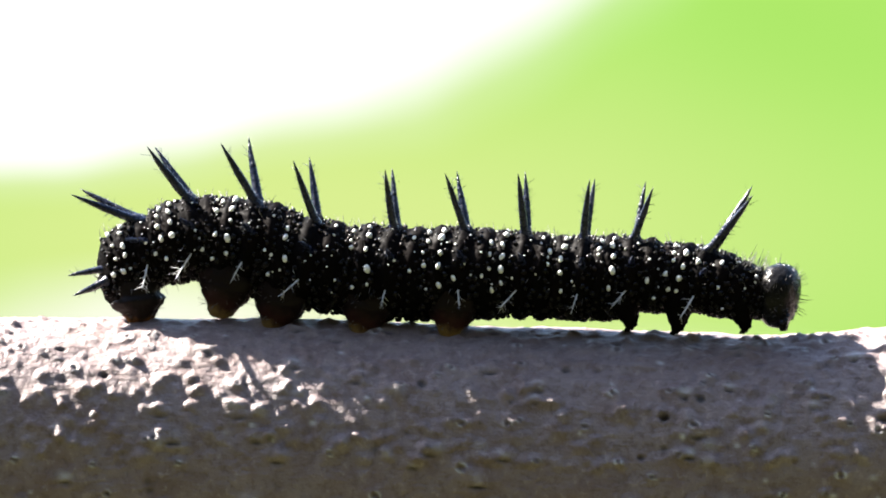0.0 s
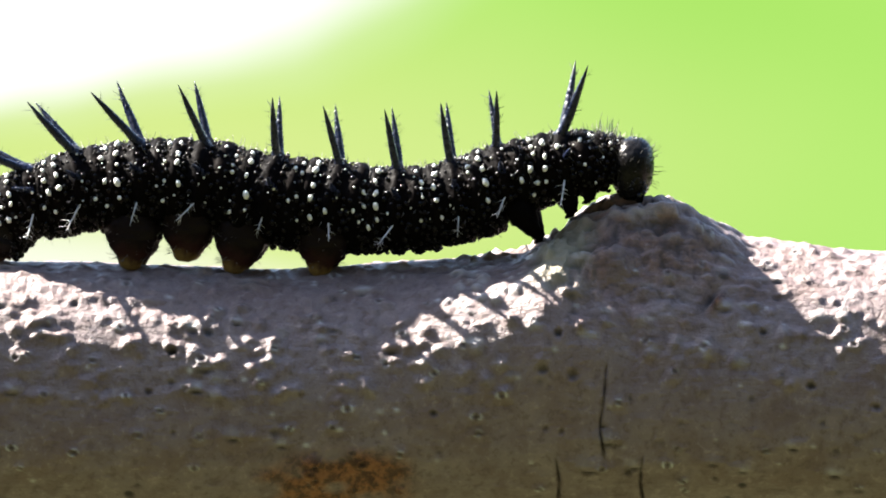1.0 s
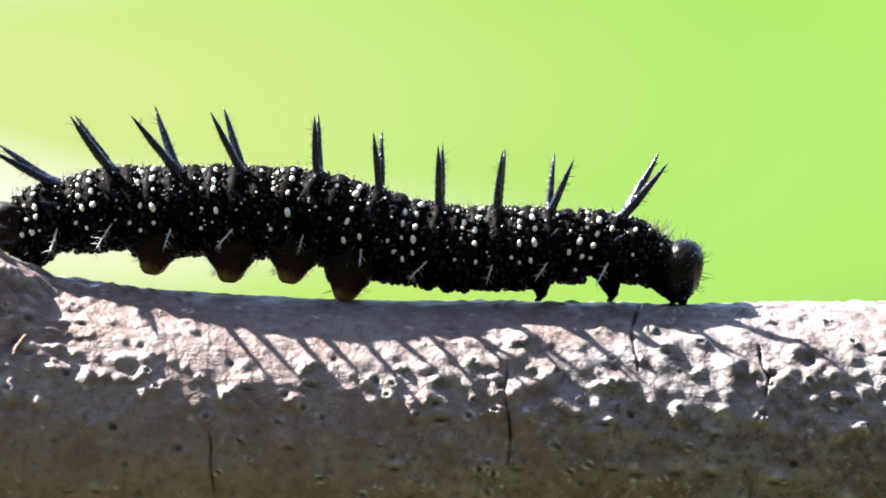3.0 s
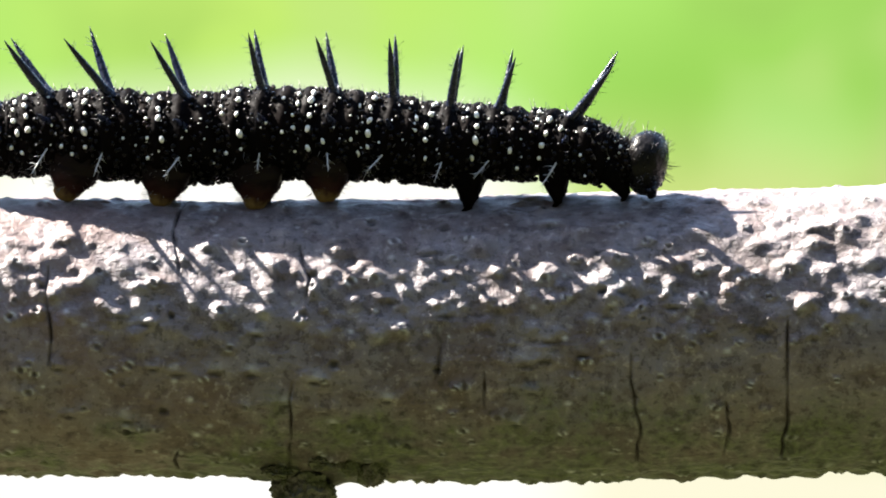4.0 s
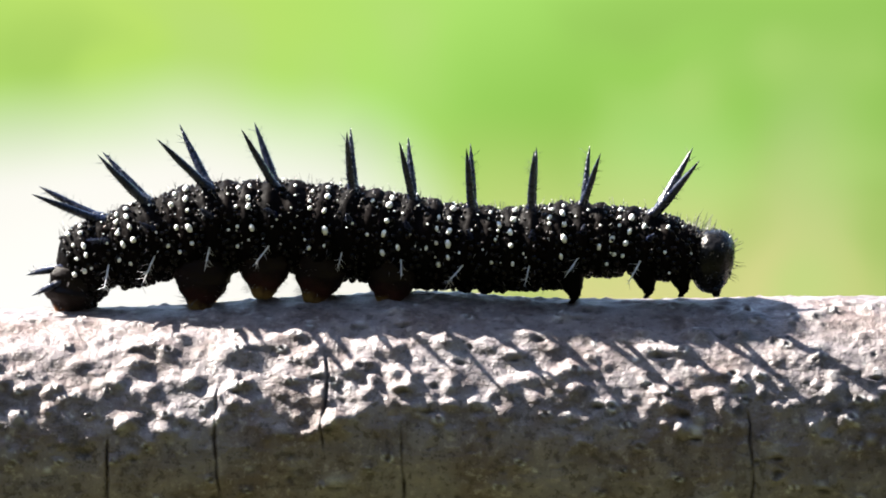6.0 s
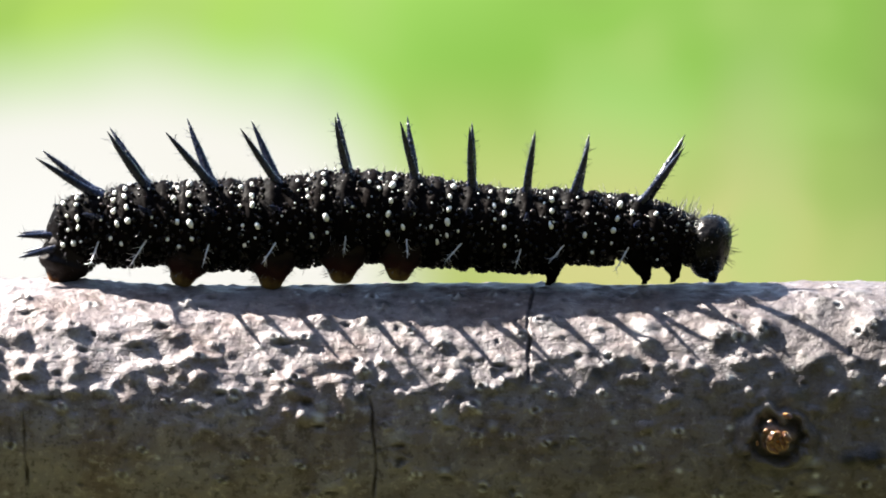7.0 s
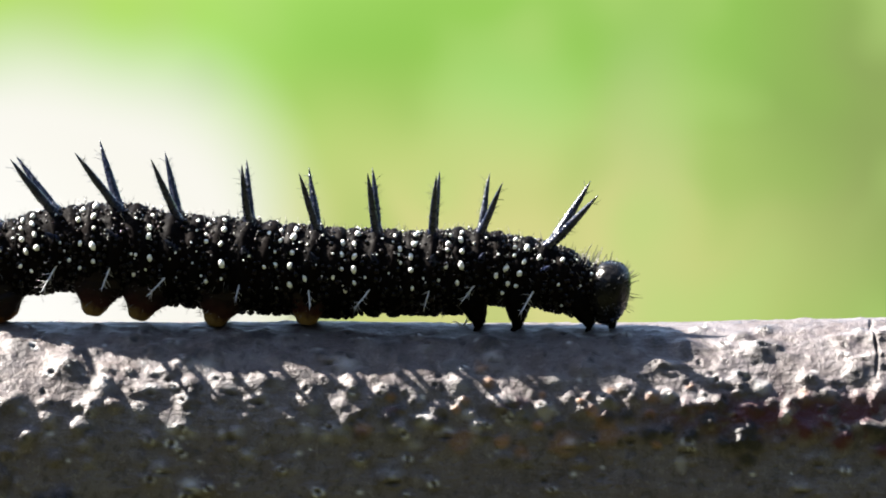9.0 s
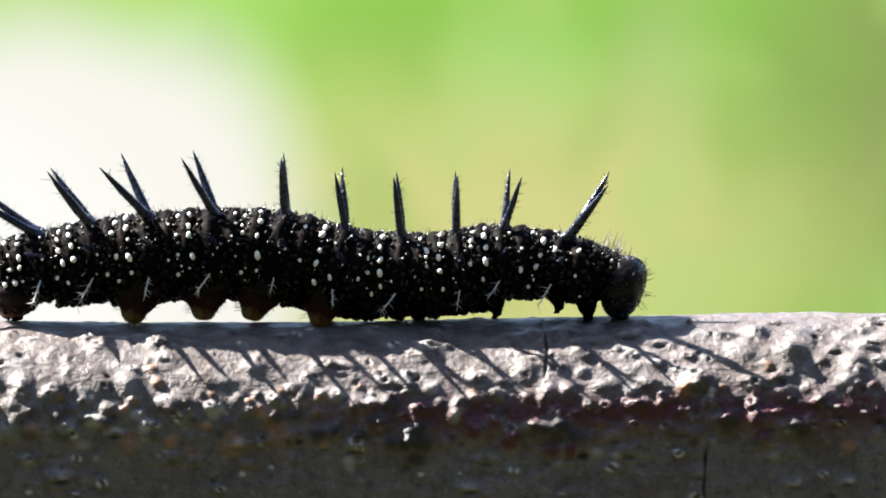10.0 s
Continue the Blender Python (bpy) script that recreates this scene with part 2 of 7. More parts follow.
# ---- the place: meadow and far greenery ----
me = mesh_from("ground", [(-900, -900, 0), (900, -900, 0), (900, 900, 0), (-900, 900, 0)], [(0, 1, 2, 3)], ground_material())
ground = tagged(new("ground", me), "green meadow far below the twig", "ground", kind="structure")
ground.location.z = -1.5
me = mesh_from("backdrop", [(-3, BACK_Y, -1.49), (3.4, BACK_Y, -1.49), (3.4, BACK_Y, 0.8), (-3, BACK_Y, 0.8)], [(0, 1, 2, 3)],
               backdrop_material())
backdrop = tagged(new("backdrop", me), "sunlit green foliage and pale sky, far out of focus", "backdrop", kind="structure")


# unseen dark screen, added to hold low sky light off the twig
edge = ((-12, 8.2, 0.8), (-12, 4, 5), (-12, -7, 7.5), (12, -7, 7.5), (12, 4, 5), (12, 8.2, 0.8))
me = mesh_from("sky_screen", [(x, y, -1.49) for x, y, z in edge] + list(edge),
               [(i, (i + 1) % 6, (i + 1) % 6 + 6, i + 6) for i in range(6)], sky_screen_material(), False)
tagged(new("sky_screen", me), "unseen dark green screen round the place, added to block low sky", "hedge", kind="structure")


# ---- the twig ----
def lattice_noise(rng, a, b, wa, wb, rows, period=None):
    """Smooth noise, -1 to 1, on the grid a x b with the wavelengths wa and wb."""
    ga, gb = a / wa, b / wb
    ia, ib = np.floor(ga).astype(int), np.floor(gb).astype(int)
    fa, fb = ga - ia, gb - ib
    fa, fb = fa * fa * (3 - 2 * fa), fb * fb * (3 - 2 * fb)
    ia -= ia.min()
    n = int(round(rows))
    tab = rng.uniform(-1, 1, (ia.max() + 2, n))
    j0, j1 = ib % n, (ib + 1) % n
    fa, fb = fa[:, None], fb[None, :]
    lo = tab[ia][:, j0] * (1 - fb) + tab[ia][:, j1] * fb
    hi = tab[ia + 1][:, j0] * (1 - fb) + tab[ia + 1][:, j1] * fb
    return lo * (1 - fa) + hi * fa


RIDGE_U = (-6500, -3000, -2600, -2200, -1750, -1350, -1000, -800, -450, 0, 170, 600, 950, 1250, 1550, 1750, 2000, 2600, 3200, 4000, 4600, 5200, 9000)
RIDGE_V = (300, 303, 307, 322, 331, 313, 302, 298, 312, 315, 320, 316, 306, 294, 279, 271, 280, 279, 270, 270, 265, 252, 215)
CRACKS = ((-1148, 496, 650), (-1083, 656, 745), (-1233, 656, 740), (-605, 531, 640), (-90, 426, 590), (131, 318, 425),
          (352, 390, 475), (330, 630, 790), (595, 560, 620), (672, 600, 660), (930, 570, 765), (1090, 655, 750), (1190, 510, 765),
          (1395, 425, 605), (1430, 615, 770), (130, 750, 795), (1582, 367, 520), (1715, 477, 610),
          (2598, 278, 427), (2322, 457, 640), (4619, 265, 345), (4907, 459, 600))


BUD = []


def twig():
    rng = np.random.default_rng(7)
    us = [np.linspace(-6500, -3350, 60), np.arange(-3340, 5460, 3.7), np.linspace(5470, 9000, 60)]
    for c in CRACKS:
        us.append(np.arange(c[0] - 20, c[0] + 20.1, 2.2))
    u = np.unique(np.round(np.concatenate(us), 1))
    ph = np.concatenate([np.radians(np.arange(-22, 202, 0.86)), np.radians(np.linspace(202, 337, 34))])
    arc = ph * TWIG_R
    full = 2 * math.pi * TWIG_R
    ridge = np.interp(u, RIDGE_U, RIDGE_V)
    kern = np.hanning(41)
    ridge_s = np.convolve(np.pad(ridge, 20, mode="edge"), kern / kern.sum(), "valid")
    centre_v = ridge_s + TWIG_R
    dr = np.zeros((len(u), len(ph)))
    for wa, wb, amp in ((420, 160, 4.0), (130, 60, 2.0), (60, 24, 1.0), (40, 10, 0.55)):
        rows = round(full / wb)
        dr += amp * lattice_noise(rng, u, arc, wa, full / rows, rows)
    att = {key: np.zeros_like(dr) for key in ("crack", "bare", "amber", "red", "dark", "pale", "lichen")}

    def window(uc, pc, ru, rp):
        i0, i1 = np.searchsorted(u, (uc - ru, uc + ru))
        j0, j1 = np.searchsorted(ph[:-34], (pc - rp / TWIG_R, pc + rp / TWIG_R))
        if i1 - i0 < 2 or j1 - j0 < 2:
            return None
        s = (slice(i0, i1), slice(j0, j1))
        return s, (u[i0:i1] - uc)[:, None], ((ph[j0:j1] - pc) * TWIG_R)[None, :]

    def phi_of(uc, v):
        c = np.interp(uc, u, centre_v)
        return math.acos(max(-0.999, min(0.999, (c - v) / TWIG_R)))

    # the old branch scar, a wrinkled hump on the ridge
    att_crust = []
    scar = np.interp(u, (-1330, -1230, -1000, -900), (0, 1, 1, 0))[:, None] * np.exp(-((ph - 0.45) / 0.62) ** 2)[None, :]
    hump = np.interp(u, (-1360, -1300, -1240, -1190, -1150, -1060, -1010, -960, -870, -740, -600),
                     (0, 8, 32, 73, 85, 85, 67, 36, 18, 4, 0))
    across = np.exp(-(ph / math.radians(40)) ** 2) + np.exp(-((ph - 2 * math.pi) / math.radians(40)) ** 2)
    fold = (lattice_noise(rng, u, arc, 60, full / 40, 40) * 8 + lattice_noise(rng, u, arc, 26, full / 70, 70) * 3.5
            + lattice_noise(rng, u, arc, 14, full / 150, 150) * 2.6)
    fold -= 9 * np.abs(lattice_noise(rng, u, arc, 90, full / 50, 50))
    wave = lattice_noise(rng, u, arc, 70, full / 86, 86) + 0.5 * lattice_noise(rng, u, arc, 24, full / 150, 150)
    crease = np.exp(-(wave / 0.10) ** 2)
    fold += 2.5 * lattice_noise(rng, u, arc, 15, full / 120, 120) - 3 * crease
    flank = np.interp(u, (-1540, -1400, -1250, -1100, -950, -800), (0, 26, 46, 4, 0, 0))
    dr += flank[:, None] * np.exp(-((ph - 0.98) / 0.48) ** 2)[None, :]
    dr += hump[:, None] * across[None, :] + (hump[:, None] / 96) * np.exp(-((ph - 0.45) / 0.75) ** 2)[None, :] * fold
    # folds that run round the scar, a hollow under its brow and a craggy shoulder beside it
    du0, dp0 = (u + 1105)[:, None], ((ph - 0.02) * 290)[None, :]
    rho = np.sqrt((du0 / 1.5) ** 2 + dp0 ** 2) + 12 * lattice_noise(rng, u, arc, 60, full / 40, 40) + 5 * lattice_noise(rng, u, arc, 22, full / 90, 90)
    near = np.exp(-(rho / 125) ** 4)
    dr += near * (8 * np.sin(rho / 7.5) + 5 * np.sin(rho / 3.4) + 5 * np.abs(lattice_noise(rng, u, arc, 34, full / 70, 70)))
    # fold bottoms painted dark, for the shade the smooth relief lacks
    att["dark"] = np.maximum(att["dark"], 0.55 * near * np.clip(-np.sin(rho / 7.5), 0, 1) ** 2)
    hollow = np.exp(-(((u + 1050) / 62) ** 2)[:, None] ** 1.5 - (((ph - 0.60) * 270 / 40) ** 2)[None, :] ** 1.5)
    brow = np.exp(-(((u + 1050) / 70) ** 2)[:, None] - (((ph - 0.36) * 300 / 16) ** 2)[None, :])
    front = np.interp(u, (-1190, -1130, -960, -900), (0, 1, 1, 0))[:, None] * np.exp(-((ph - 0.38) / 0.32) ** 2)[None, :]
    dr += 8 * brow - 8 * hollow + 34 * front
    att["bare"] = np.maximum(att["bare"], 0.75 * np.exp(-(((u + 1125) / 62) ** 4)[:, None] - ((dp0 - 30) / 60) ** 4))
    crag = np.exp(-(((u + 1225) / 60) ** 4)[:, None] - (((ph - 0.55) * 270 / 75) ** 4)[None, :])
    jag = lattice_noise(rng, u, arc, 46, full / 44, 44) + 0.5 * lattice_noise(rng, u, arc, 14, full / 120, 120)
    dr += crag * (10 + 8 * np.round(jag * 1.6) / 1.6 + 3 * jag)
    att["lichen"] = np.maximum(att["lichen"], 0.8 * crag * np.clip(0.7 + 0.6 * jag, 0, 1))
    # torn layers along the grain and crumbs of cork over the whole scar
    own = np.random.default_rng(31)
    strata = lattice_noise(own, u, arc, 60, full / 150, 150) + 0.6 * lattice_noise(own, u, arc, 22, full / 210, 210)
    torn = np.exp(-((np.sqrt((du0 / 1.6) ** 2 + (dp0 - 60) ** 2)) / 190) ** 4)
    rift = lattice_noise(own, u, arc, 85, full / 60, 60) + 0.45 * lattice_noise(own, u, arc, 24, full / 130, 130)
    cleft = np.exp(-(rift / 0.13) ** 2)
    dr += torn * (2.6 * strata - 5.5 * cleft + 5 * np.clip(np.round(rift * 2.5) / 2.5, -1, 1))
    att["dark"] = np.maximum(att["dark"], 0.75 * torn * cleft)
    att["bare"] = np.maximum(att["bare"], 0.55 * torn * np.clip(0.9 * lattice_noise(own, u, arc, 90, full / 50, 50) + 0.35, 0, 1))
    for _ in range(130):
        uc, pc, r = own.uniform(-1420, -850), own.uniform(-0.1, 1.15), own.uniform(3.6, 7.5)
        w = window(uc, pc, 20, 20)
        if w:
            s, du, dp = w
            d2 = (du / (r * own.uniform(1.3, 3.2))) ** 2 + (dp / r) ** 2
            dr[s] += own.uniform(1.4, 3.2) * np.exp(-d2 ** 2)
            att["pale"][s] = np.maximum(att["pale"][s], max(0, own.uniform(-0.4, 0.4)) * np.exp(-d2 ** 2))
    # shade painted into the crevices of the scar, light along its raised edges
    i0, i1 = np.searchsorted(u, (-1420, -880))
    j1 = np.searchsorted(ph[:-34], 1.35)
    field = dr[i0:i1, :j1]
    mean = np.zeros_like(field)
    for a in range(-4, 5):
        for b in range(-4, 5):
            mean += np.roll(np.roll(field, a, 0), b, 1) / 81
    mask = np.exp(-(rho[i0:i1, :j1] / 150) ** 4) + crag[i0:i1, :j1]
    att["dark"][i0:i1, :j1] = np.maximum(att["dark"][i0:i1, :j1], np.clip((mean - field) / 4.5, 0, 0.9) * np.minimum(1, mask))
    att["pale"][i0:i1, :j1] = np.maximum(att["pale"][i0:i1, :j1], np.clip((field - mean) / 9 - 0.1, 0, 0.5) * np.minimum(1, mask))
    # a small lidded slit on the far side of the hollow
    w = window(-962, 0.86, 60, 60)
    s, du, dp = w
    lid = np.exp(-((du + 0.55 * dp) / 8) ** 2 - ((dp - 0.2 * du) / 20) ** 2)
    rim = np.exp(-((du + 0.55 * dp - 15) / 8) ** 2 - ((dp - 0.2 * du) / 20) ** 2)
    dr[s] += 12 * rim - 9 * lid
    att["bare"][s] = np.maximum(att["bare"][s], rim)
    att["dark"][s] = np.maximum(att["dark"][s], 0.9 * lid)
    for _ in range(60):
        uc, pc = rng.uniform(-1420, -1230), rng.uniform(-0.1, 0.95)
        r = rng.uniform(5, 11)
        w = window(uc, pc, 30, 30)
        if w:
            s, du, dp = w
            d2 = (du / r) ** 2 + (dp / (r * 0.8)) ** 2
            dr[s] += rng.uniform(2, 6) * np.exp(-d2 ** 2)
            att_crust.append((s, np.exp(-d2 ** 2)))
    # creases darkened in colour, as shade would gather in them
    att["dark"] = np.maximum(att["dark"], 0.4 * crease * scar)
    weather = np.clip(0.5 + 0.8 * lattice_noise(rng, u, arc, 40, full / 60, 60), 0, 1)
    att["bare"] = np.maximum(att["bare"], 0.4 * scar * weather)
    # knot under the twig
    w = window(345, math.radians(168), 190, 130)
    s, du, dp = w
    dr[s] += 14 * np.exp(-((du / 90) ** 2) - (dp / 70) ** 2)
    att["dark"][s] = np.maximum(att["dark"][s], 0.6 * np.exp(-((du / 95) ** 4) - (dp / 60) ** 4))
    for s, gg in att_crust:
        att["pale"][s] = np.maximum(att["pale"][s], 0.4 * gg)
    # the twig is not quite round: fuller or flatter in front
    belly = np.interp(u, (-3300, -2200, -1600, 900, 1350, 1900, 2500, 3400, 4000, 5400), (-7, -7, 0, 0, 14, 14, 0, -15, -23, -22))
    dr += belly[:, None] * np.exp(-((ph - 1.47) / 0.34) ** 2)[None, :]
    under = np.interp(u, (-3300, 250, 800), (-18, -18, 0))
    dr += under[:, None] * np.exp(-((ph - math.pi) / 0.7) ** 2)[None, :]
    # the ragged, scaly underside
    scale = np.abs(lattice_noise(rng, u, arc, 46, full / 34, 34)) + 0.5 * np.abs(lattice_noise(rng, u, arc, 21, full / 70, 70))
    dr += 13 * scale * np.exp(-((ph - math.pi) / 0.42) ** 2)[None, :]
    # pimples of the bark, crowded and small to broad and few
    for n, r0, r1, h0, h1 in ((9000, 3.4, 5.8, 0.5, 1.4), (4600, 6, 9.5, 1.5, 3.2), (420, 10, 14, 3.0, 5.0)):
        for _ in range(n):
            uc, pc = rng.uniform(-3300, 5400), rng.uniform(-0.38, 3.5)
            late = min(1, max(0, (uc - 2200) / 1600))
            low = min(1, max(0, (pc - 1.25) / 0.3))
            if rng.random() < 0.5 * late + 0.45 * low or (r0 < 8 and -1500 < uc < -700 and rng.random() < 0.7):
                continue
            r, h = rng.uniform(r0, r1) * (1 + 0.1 * late), rng.uniform(h0, h1) * (1 - 0.4 * late) * (1 - 0.5 * low) * (0.7 if uc < -200 else 1.0)
            w = window(uc, pc, r * 2.4, r * 2.4)
            if w is None:
                continue
            s, du, dp = w
            d2 = (du / (r * rng.uniform(1.0, 1.4))) ** 2 + (dp / r) ** 2
            turn = np.arctan2(dp, du)
            d2 = d2 * (1 + 0.15 * np.sin(2 * turn + uc) + 0.1 * np.sin(3 * turn + 2 * uc))
            dr[s] += h * np.exp(-d2 ** 1.2)
            if r0 > 8:
                hole = ((du - r * 0.1) ** 2 + (dp - r * 0.25) ** 2) / (r * r)
                dr[s] -= 0.6 * h * np.exp(-hole * 8)
    # stout bumps along the flank that stand into the light
    for _ in range(620):
        uc, pc, r = rng.uniform(-3300, 5400), rng.uniform(0.95, 1.5), rng.uniform(7, 13)
        s, du, dp = window(uc, pc, r * 2.3, r * 2.3)
        d2 = (du / (r * rng.uniform(1.0, 1.4))) ** 2 + (dp / r) ** 2
        dr[s] += rng.uniform(3.5, 6.5) * (0.45 if 3350 < uc < 3950 else 1.0) * np.exp(-d2 ** 1.4)
        att["pale"][s] = np.maximum(att["pale"][s], max(0, rng.uniform(-0.5, 0.3)) * np.exp(-d2 * 1.5))
    # pale flecks: small sparkles of light painted into the bark
    for _ in range(480):
        uc, pc, r = rng.uniform(-3300, 5400), rng.uniform(0.3, 3.1), rng.uniform(2.4, 4.5)
        s, du, dp = window(uc, pc, r * 3 + 6, r * 3 + 6)
        g = np.exp(-(du / (r * rng.uniform(0.9, 1.6))) ** 2 - (dp / r) ** 2)
        dr[s] += rng.uniform(0.8, 2.0) * g
        att["pale"][s] = np.maximum(att["pale"][s], rng.uniform(0.15, 0.9) * g)
    # the thick end is set all over with firm round pimples
    for _ in range(1100):
        uc, pc, r = rng.uniform(-3300, -650), rng.uniform(0.12, 1.5), rng.uniform(6.5, 11)
        if -1300 < uc < -930:
            continue
        s, du, dp = window(uc, pc, r * 2.2, r * 2.2)
        d2 = (du / (r * rng.uniform(1.0, 1.3))) ** 2 + (dp / r) ** 2
        dr[s] += rng.uniform(2.2, 4.4) * np.exp(-d2 ** 1.5)
        # shade painted on the pimples' lower right, away from the sun
        att["dark"][s] = np.maximum(att["dark"][s], max(0, rng.uniform(-0.6, 0.6)) * np.exp(-((du - 0.3 * r) ** 2 + (dp - 0.3 * r) ** 2) / (0.3 * r) ** 2))
    for _ in range(330):
        uc, pc, r = rng.uniform(-300, 2300), rng.uniform(0.62, 1.42), rng.uniform(11, 19)
        s, du, dp = window(uc, pc, r * 2.4, r * 2.4)
        d2 = (du / (r * rng.uniform(1.0, 1.5))) ** 2 + (dp / r) ** 2
        dr[s] += rng.uniform(3, 6) * np.exp(-d2 ** 1.25)
    # knobbly mounds of the thin end, round and smooth, some with a pit in the crown
    for _ in range(330):
        uc, pc, r = rng.uniform(2300, 5400), rng.uniform(0.25, 1.3), rng.uniform(8, 18)
        s, du, dp = window(uc, pc, r * 2.4, r * 2.4)
        d2 = (du / (r * rng.uniform(1.0, 1.3))) ** 2 + (dp / r) ** 2
        hole = ((du - r * rng.uniform(-0.2, 0.3)) ** 2 + (dp - r * 0.15) ** 2) / (r * r)
        pit = rng.random() < 0.6
        mound_tone = max(0, rng.uniform(-0.5, 0.8))
        att["dark"][s] = np.maximum(att["dark"][s], mound_tone * np.exp(-d2 ** 2))
        dr[s] += rng.uniform(3, 6) * np.exp(-d2 ** 1.25) - (rng.uniform(3, 7) * np.exp(-hole * 9) if pit else 0)
        if pit:
            att["dark"][s] = np.maximum(att["dark"][s], rng.uniform(0.5, 0.95) * np.exp(-hole * 5))
        else:
            att["pale"][s] = np.maximum(att["pale"][s], rng.uniform(0.0, 0.35) * np.exp(-d2 * 1.5))
    for _ in range(80):
        uc, pc, r = rng.uniform(2900, 5400), rng.uniform(0.35, 1.1), rng.uniform(15, 25)
        s, du, dp = window(uc, pc, r * 2.4, r * 2.4)
        d2 = (du / (r * rng.uniform(1.0, 1.25))) ** 2 + (dp / r) ** 2
        dr[s] += rng.uniform(5, 8.5) * np.exp(-d2 ** 1.4)
        if rng.random() < 0.3:
            att["dark"][s] = np.maximum(att["dark"][s], rng.uniform(0.3, 0.7) * np.exp(-d2 ** 2))
    # breathing pores: low oval mounds with a pale cap over a dark slit, small pale rings, open holes
    ruff = lattice_noise(rng, u, arc, 18, full / 110, 110)
    for _ in range(1150):
        uc, pc = rng.uniform(-3300, 5400), rng.uniform(0.2, 3.1)
        late = min(1, max(0, (uc - 2200) / 1200))
        w = window(uc, pc, 62, 50)
        if w is None:
            continue
        s, du, dp = w
        sort = rng.random()
        if sort < 0.24:
            r = rng.uniform(13, 25)
            d2 = (du / (r * rng.uniform(1.2, 1.6))) ** 2 + (dp / (r * 0.8)) ** 2
            slit = np.exp(-(du / (r * rng.uniform(0.4, 0.75))) ** 2 - ((dp - 0.45 * r - 0.006 * du ** 2 * rng.uniform(-1, 0.4)) / rng.uniform(2.6, 4.2)) ** 2)
            d2 = d2 * (1 + 0.5 * ruff[s])
            dr[s] += rng.uniform(4, 7) * np.exp(-np.abs(d2) ** 1.3) - rng.uniform(5, 9) * slit
            # cap and slit contrast raised in colour to stand in for weak relief shading
            cap = np.exp(-(du / (r * 0.7)) ** 2 - ((dp + 0.25 * r) / (r * 0.4)) ** 2)
            att["pale"][s] = np.maximum(att["pale"][s], rng.uniform(0.05, 0.6) * cap * np.clip(0.6 + ruff[s], 0, 1))
            att["dark"][s] = np.maximum(att["dark"][s], rng.uniform(0.6, 1.0) * slit)
        elif sort < 0.88:
            lip = rng.uniform(4.5, 8.0)
            d = np.sqrt((du * 0.85) ** 2 + (dp * rng.uniform(1.0, 1.6)) ** 2)
            turn = np.arctan2(dp, du)
            ring = np.exp(-((d - lip) / (2.4 + 0.8 * late)) ** 2)
            dr[s] += rng.uniform(3.0, 6.5) * np.exp(-(d / (lip * 2.1)) ** 2) + 3.0 * ring - rng.uniform(4, 7) * np.exp(-(d / (lip * 0.75)) ** 2)
            # rims painted pale, as sky light on them
            att["pale"][s] = np.maximum(att["pale"][s], rng.uniform(0.2, 0.95) * ring * np.clip(0.55 + 0.8 * np.sin(turn * 2 + uc), 0, 1))
            att["dark"][s] = np.maximum(att["dark"][s], rng.uniform(0.3, 0.8) * np.exp(-(d / (lip * 0.7)) ** 2))
        else:
            r = rng.uniform(4, 8)
            d2 = (du / (r * 1.2)) ** 2 + (dp / r) ** 2
            dr[s] += rng.uniform(2, 5) * np.exp(-d2 / 3.5) - rng.uniform(5, 10) * np.exp(-d2 ** 2)
            att["dark"][s] = np.maximum(att["dark"][s], rng.uniform(0.5, 0.9) * np.exp(-d2 ** 2))
    # dark pits and chips
    for _ in range(520):
        uc, pc, r = rng.uniform(-3300, 5400), rng.uniform(0.3, 3.1), rng.uniform(3.5, 8)
        w = window(uc, pc, r * 4, r * 3)
        if w is None:
            continue
        s, du, dp = w
        g = np.exp(-(du / (r * rng.uniform(0.8, 1.3))) ** 2 - (dp / (r * 0.9)) ** 2) * np.clip(0.7 + ruff[s], 0, 1)
        dr[s] -= rng.uniform(2, 6) * g
        att["dark"][s] = np.maximum(att["dark"][s], rng.uniform(0.3, 0.85) * g)
    # ringed bud scar with an amber heart
    pc = phi_of(3032, 528)
    s, du, dp = window(3032, pc, 120, 110)
    rough = lattice_noise(rng, u, arc, 26, full / 60, 60)[s]
    tiny = lattice_noise(rng, u, arc, 11, full / 140, 140)[s]
    d = np.sqrt((du * 0.9) ** 2 + dp ** 2) + 9 * rough + 5 * tiny
    dr[s] += 20 * np.exp(-(d / 23) ** 2) - 9 * np.exp(-((d - 33) / 7) ** 2) + 9 * np.exp(-((d - 47) / 8) ** 2)
    dr[s] += 4 * np.cos(d / 4.2) * np.exp(-(d / 75) ** 4) + (12 * tiny + 9 * rough) * np.exp(-(d / 40) ** 2)
    att["amber"][s] = np.clip(np.exp(-(d / 23) ** 4) * (0.6 + 0.9 * tiny + 0.4 * rough), 0, 1)
    att["dark"][s] = np.maximum(att["dark"][s], 0.85 * np.exp(-((d - 34) / 8) ** 2) + 0.4 * np.exp(-((d - 62) / 8) ** 2))
    # black crusts and a wine-red stain
    for uc, v, n in ((4385, 457, 9), (4300, 440, 4), (3190, 560, 4), (4480, 420, 3), (4540, 445, 4), (4610, 440, 5), (4690, 447, 5), (4960, 425, 5), (5080, 430, 4)):
        for _ in range(n):
            a, b = uc + rng.normal(0, 26), phi_of(uc, v) + rng.normal(0, 0.05)
            w = window(a, b, 40, 40)
            if w:
                s, du, dp = w
                g = np.exp(-(du / 15) ** 2 - (dp / 13) ** 2)
                dr[s] += 9 * g
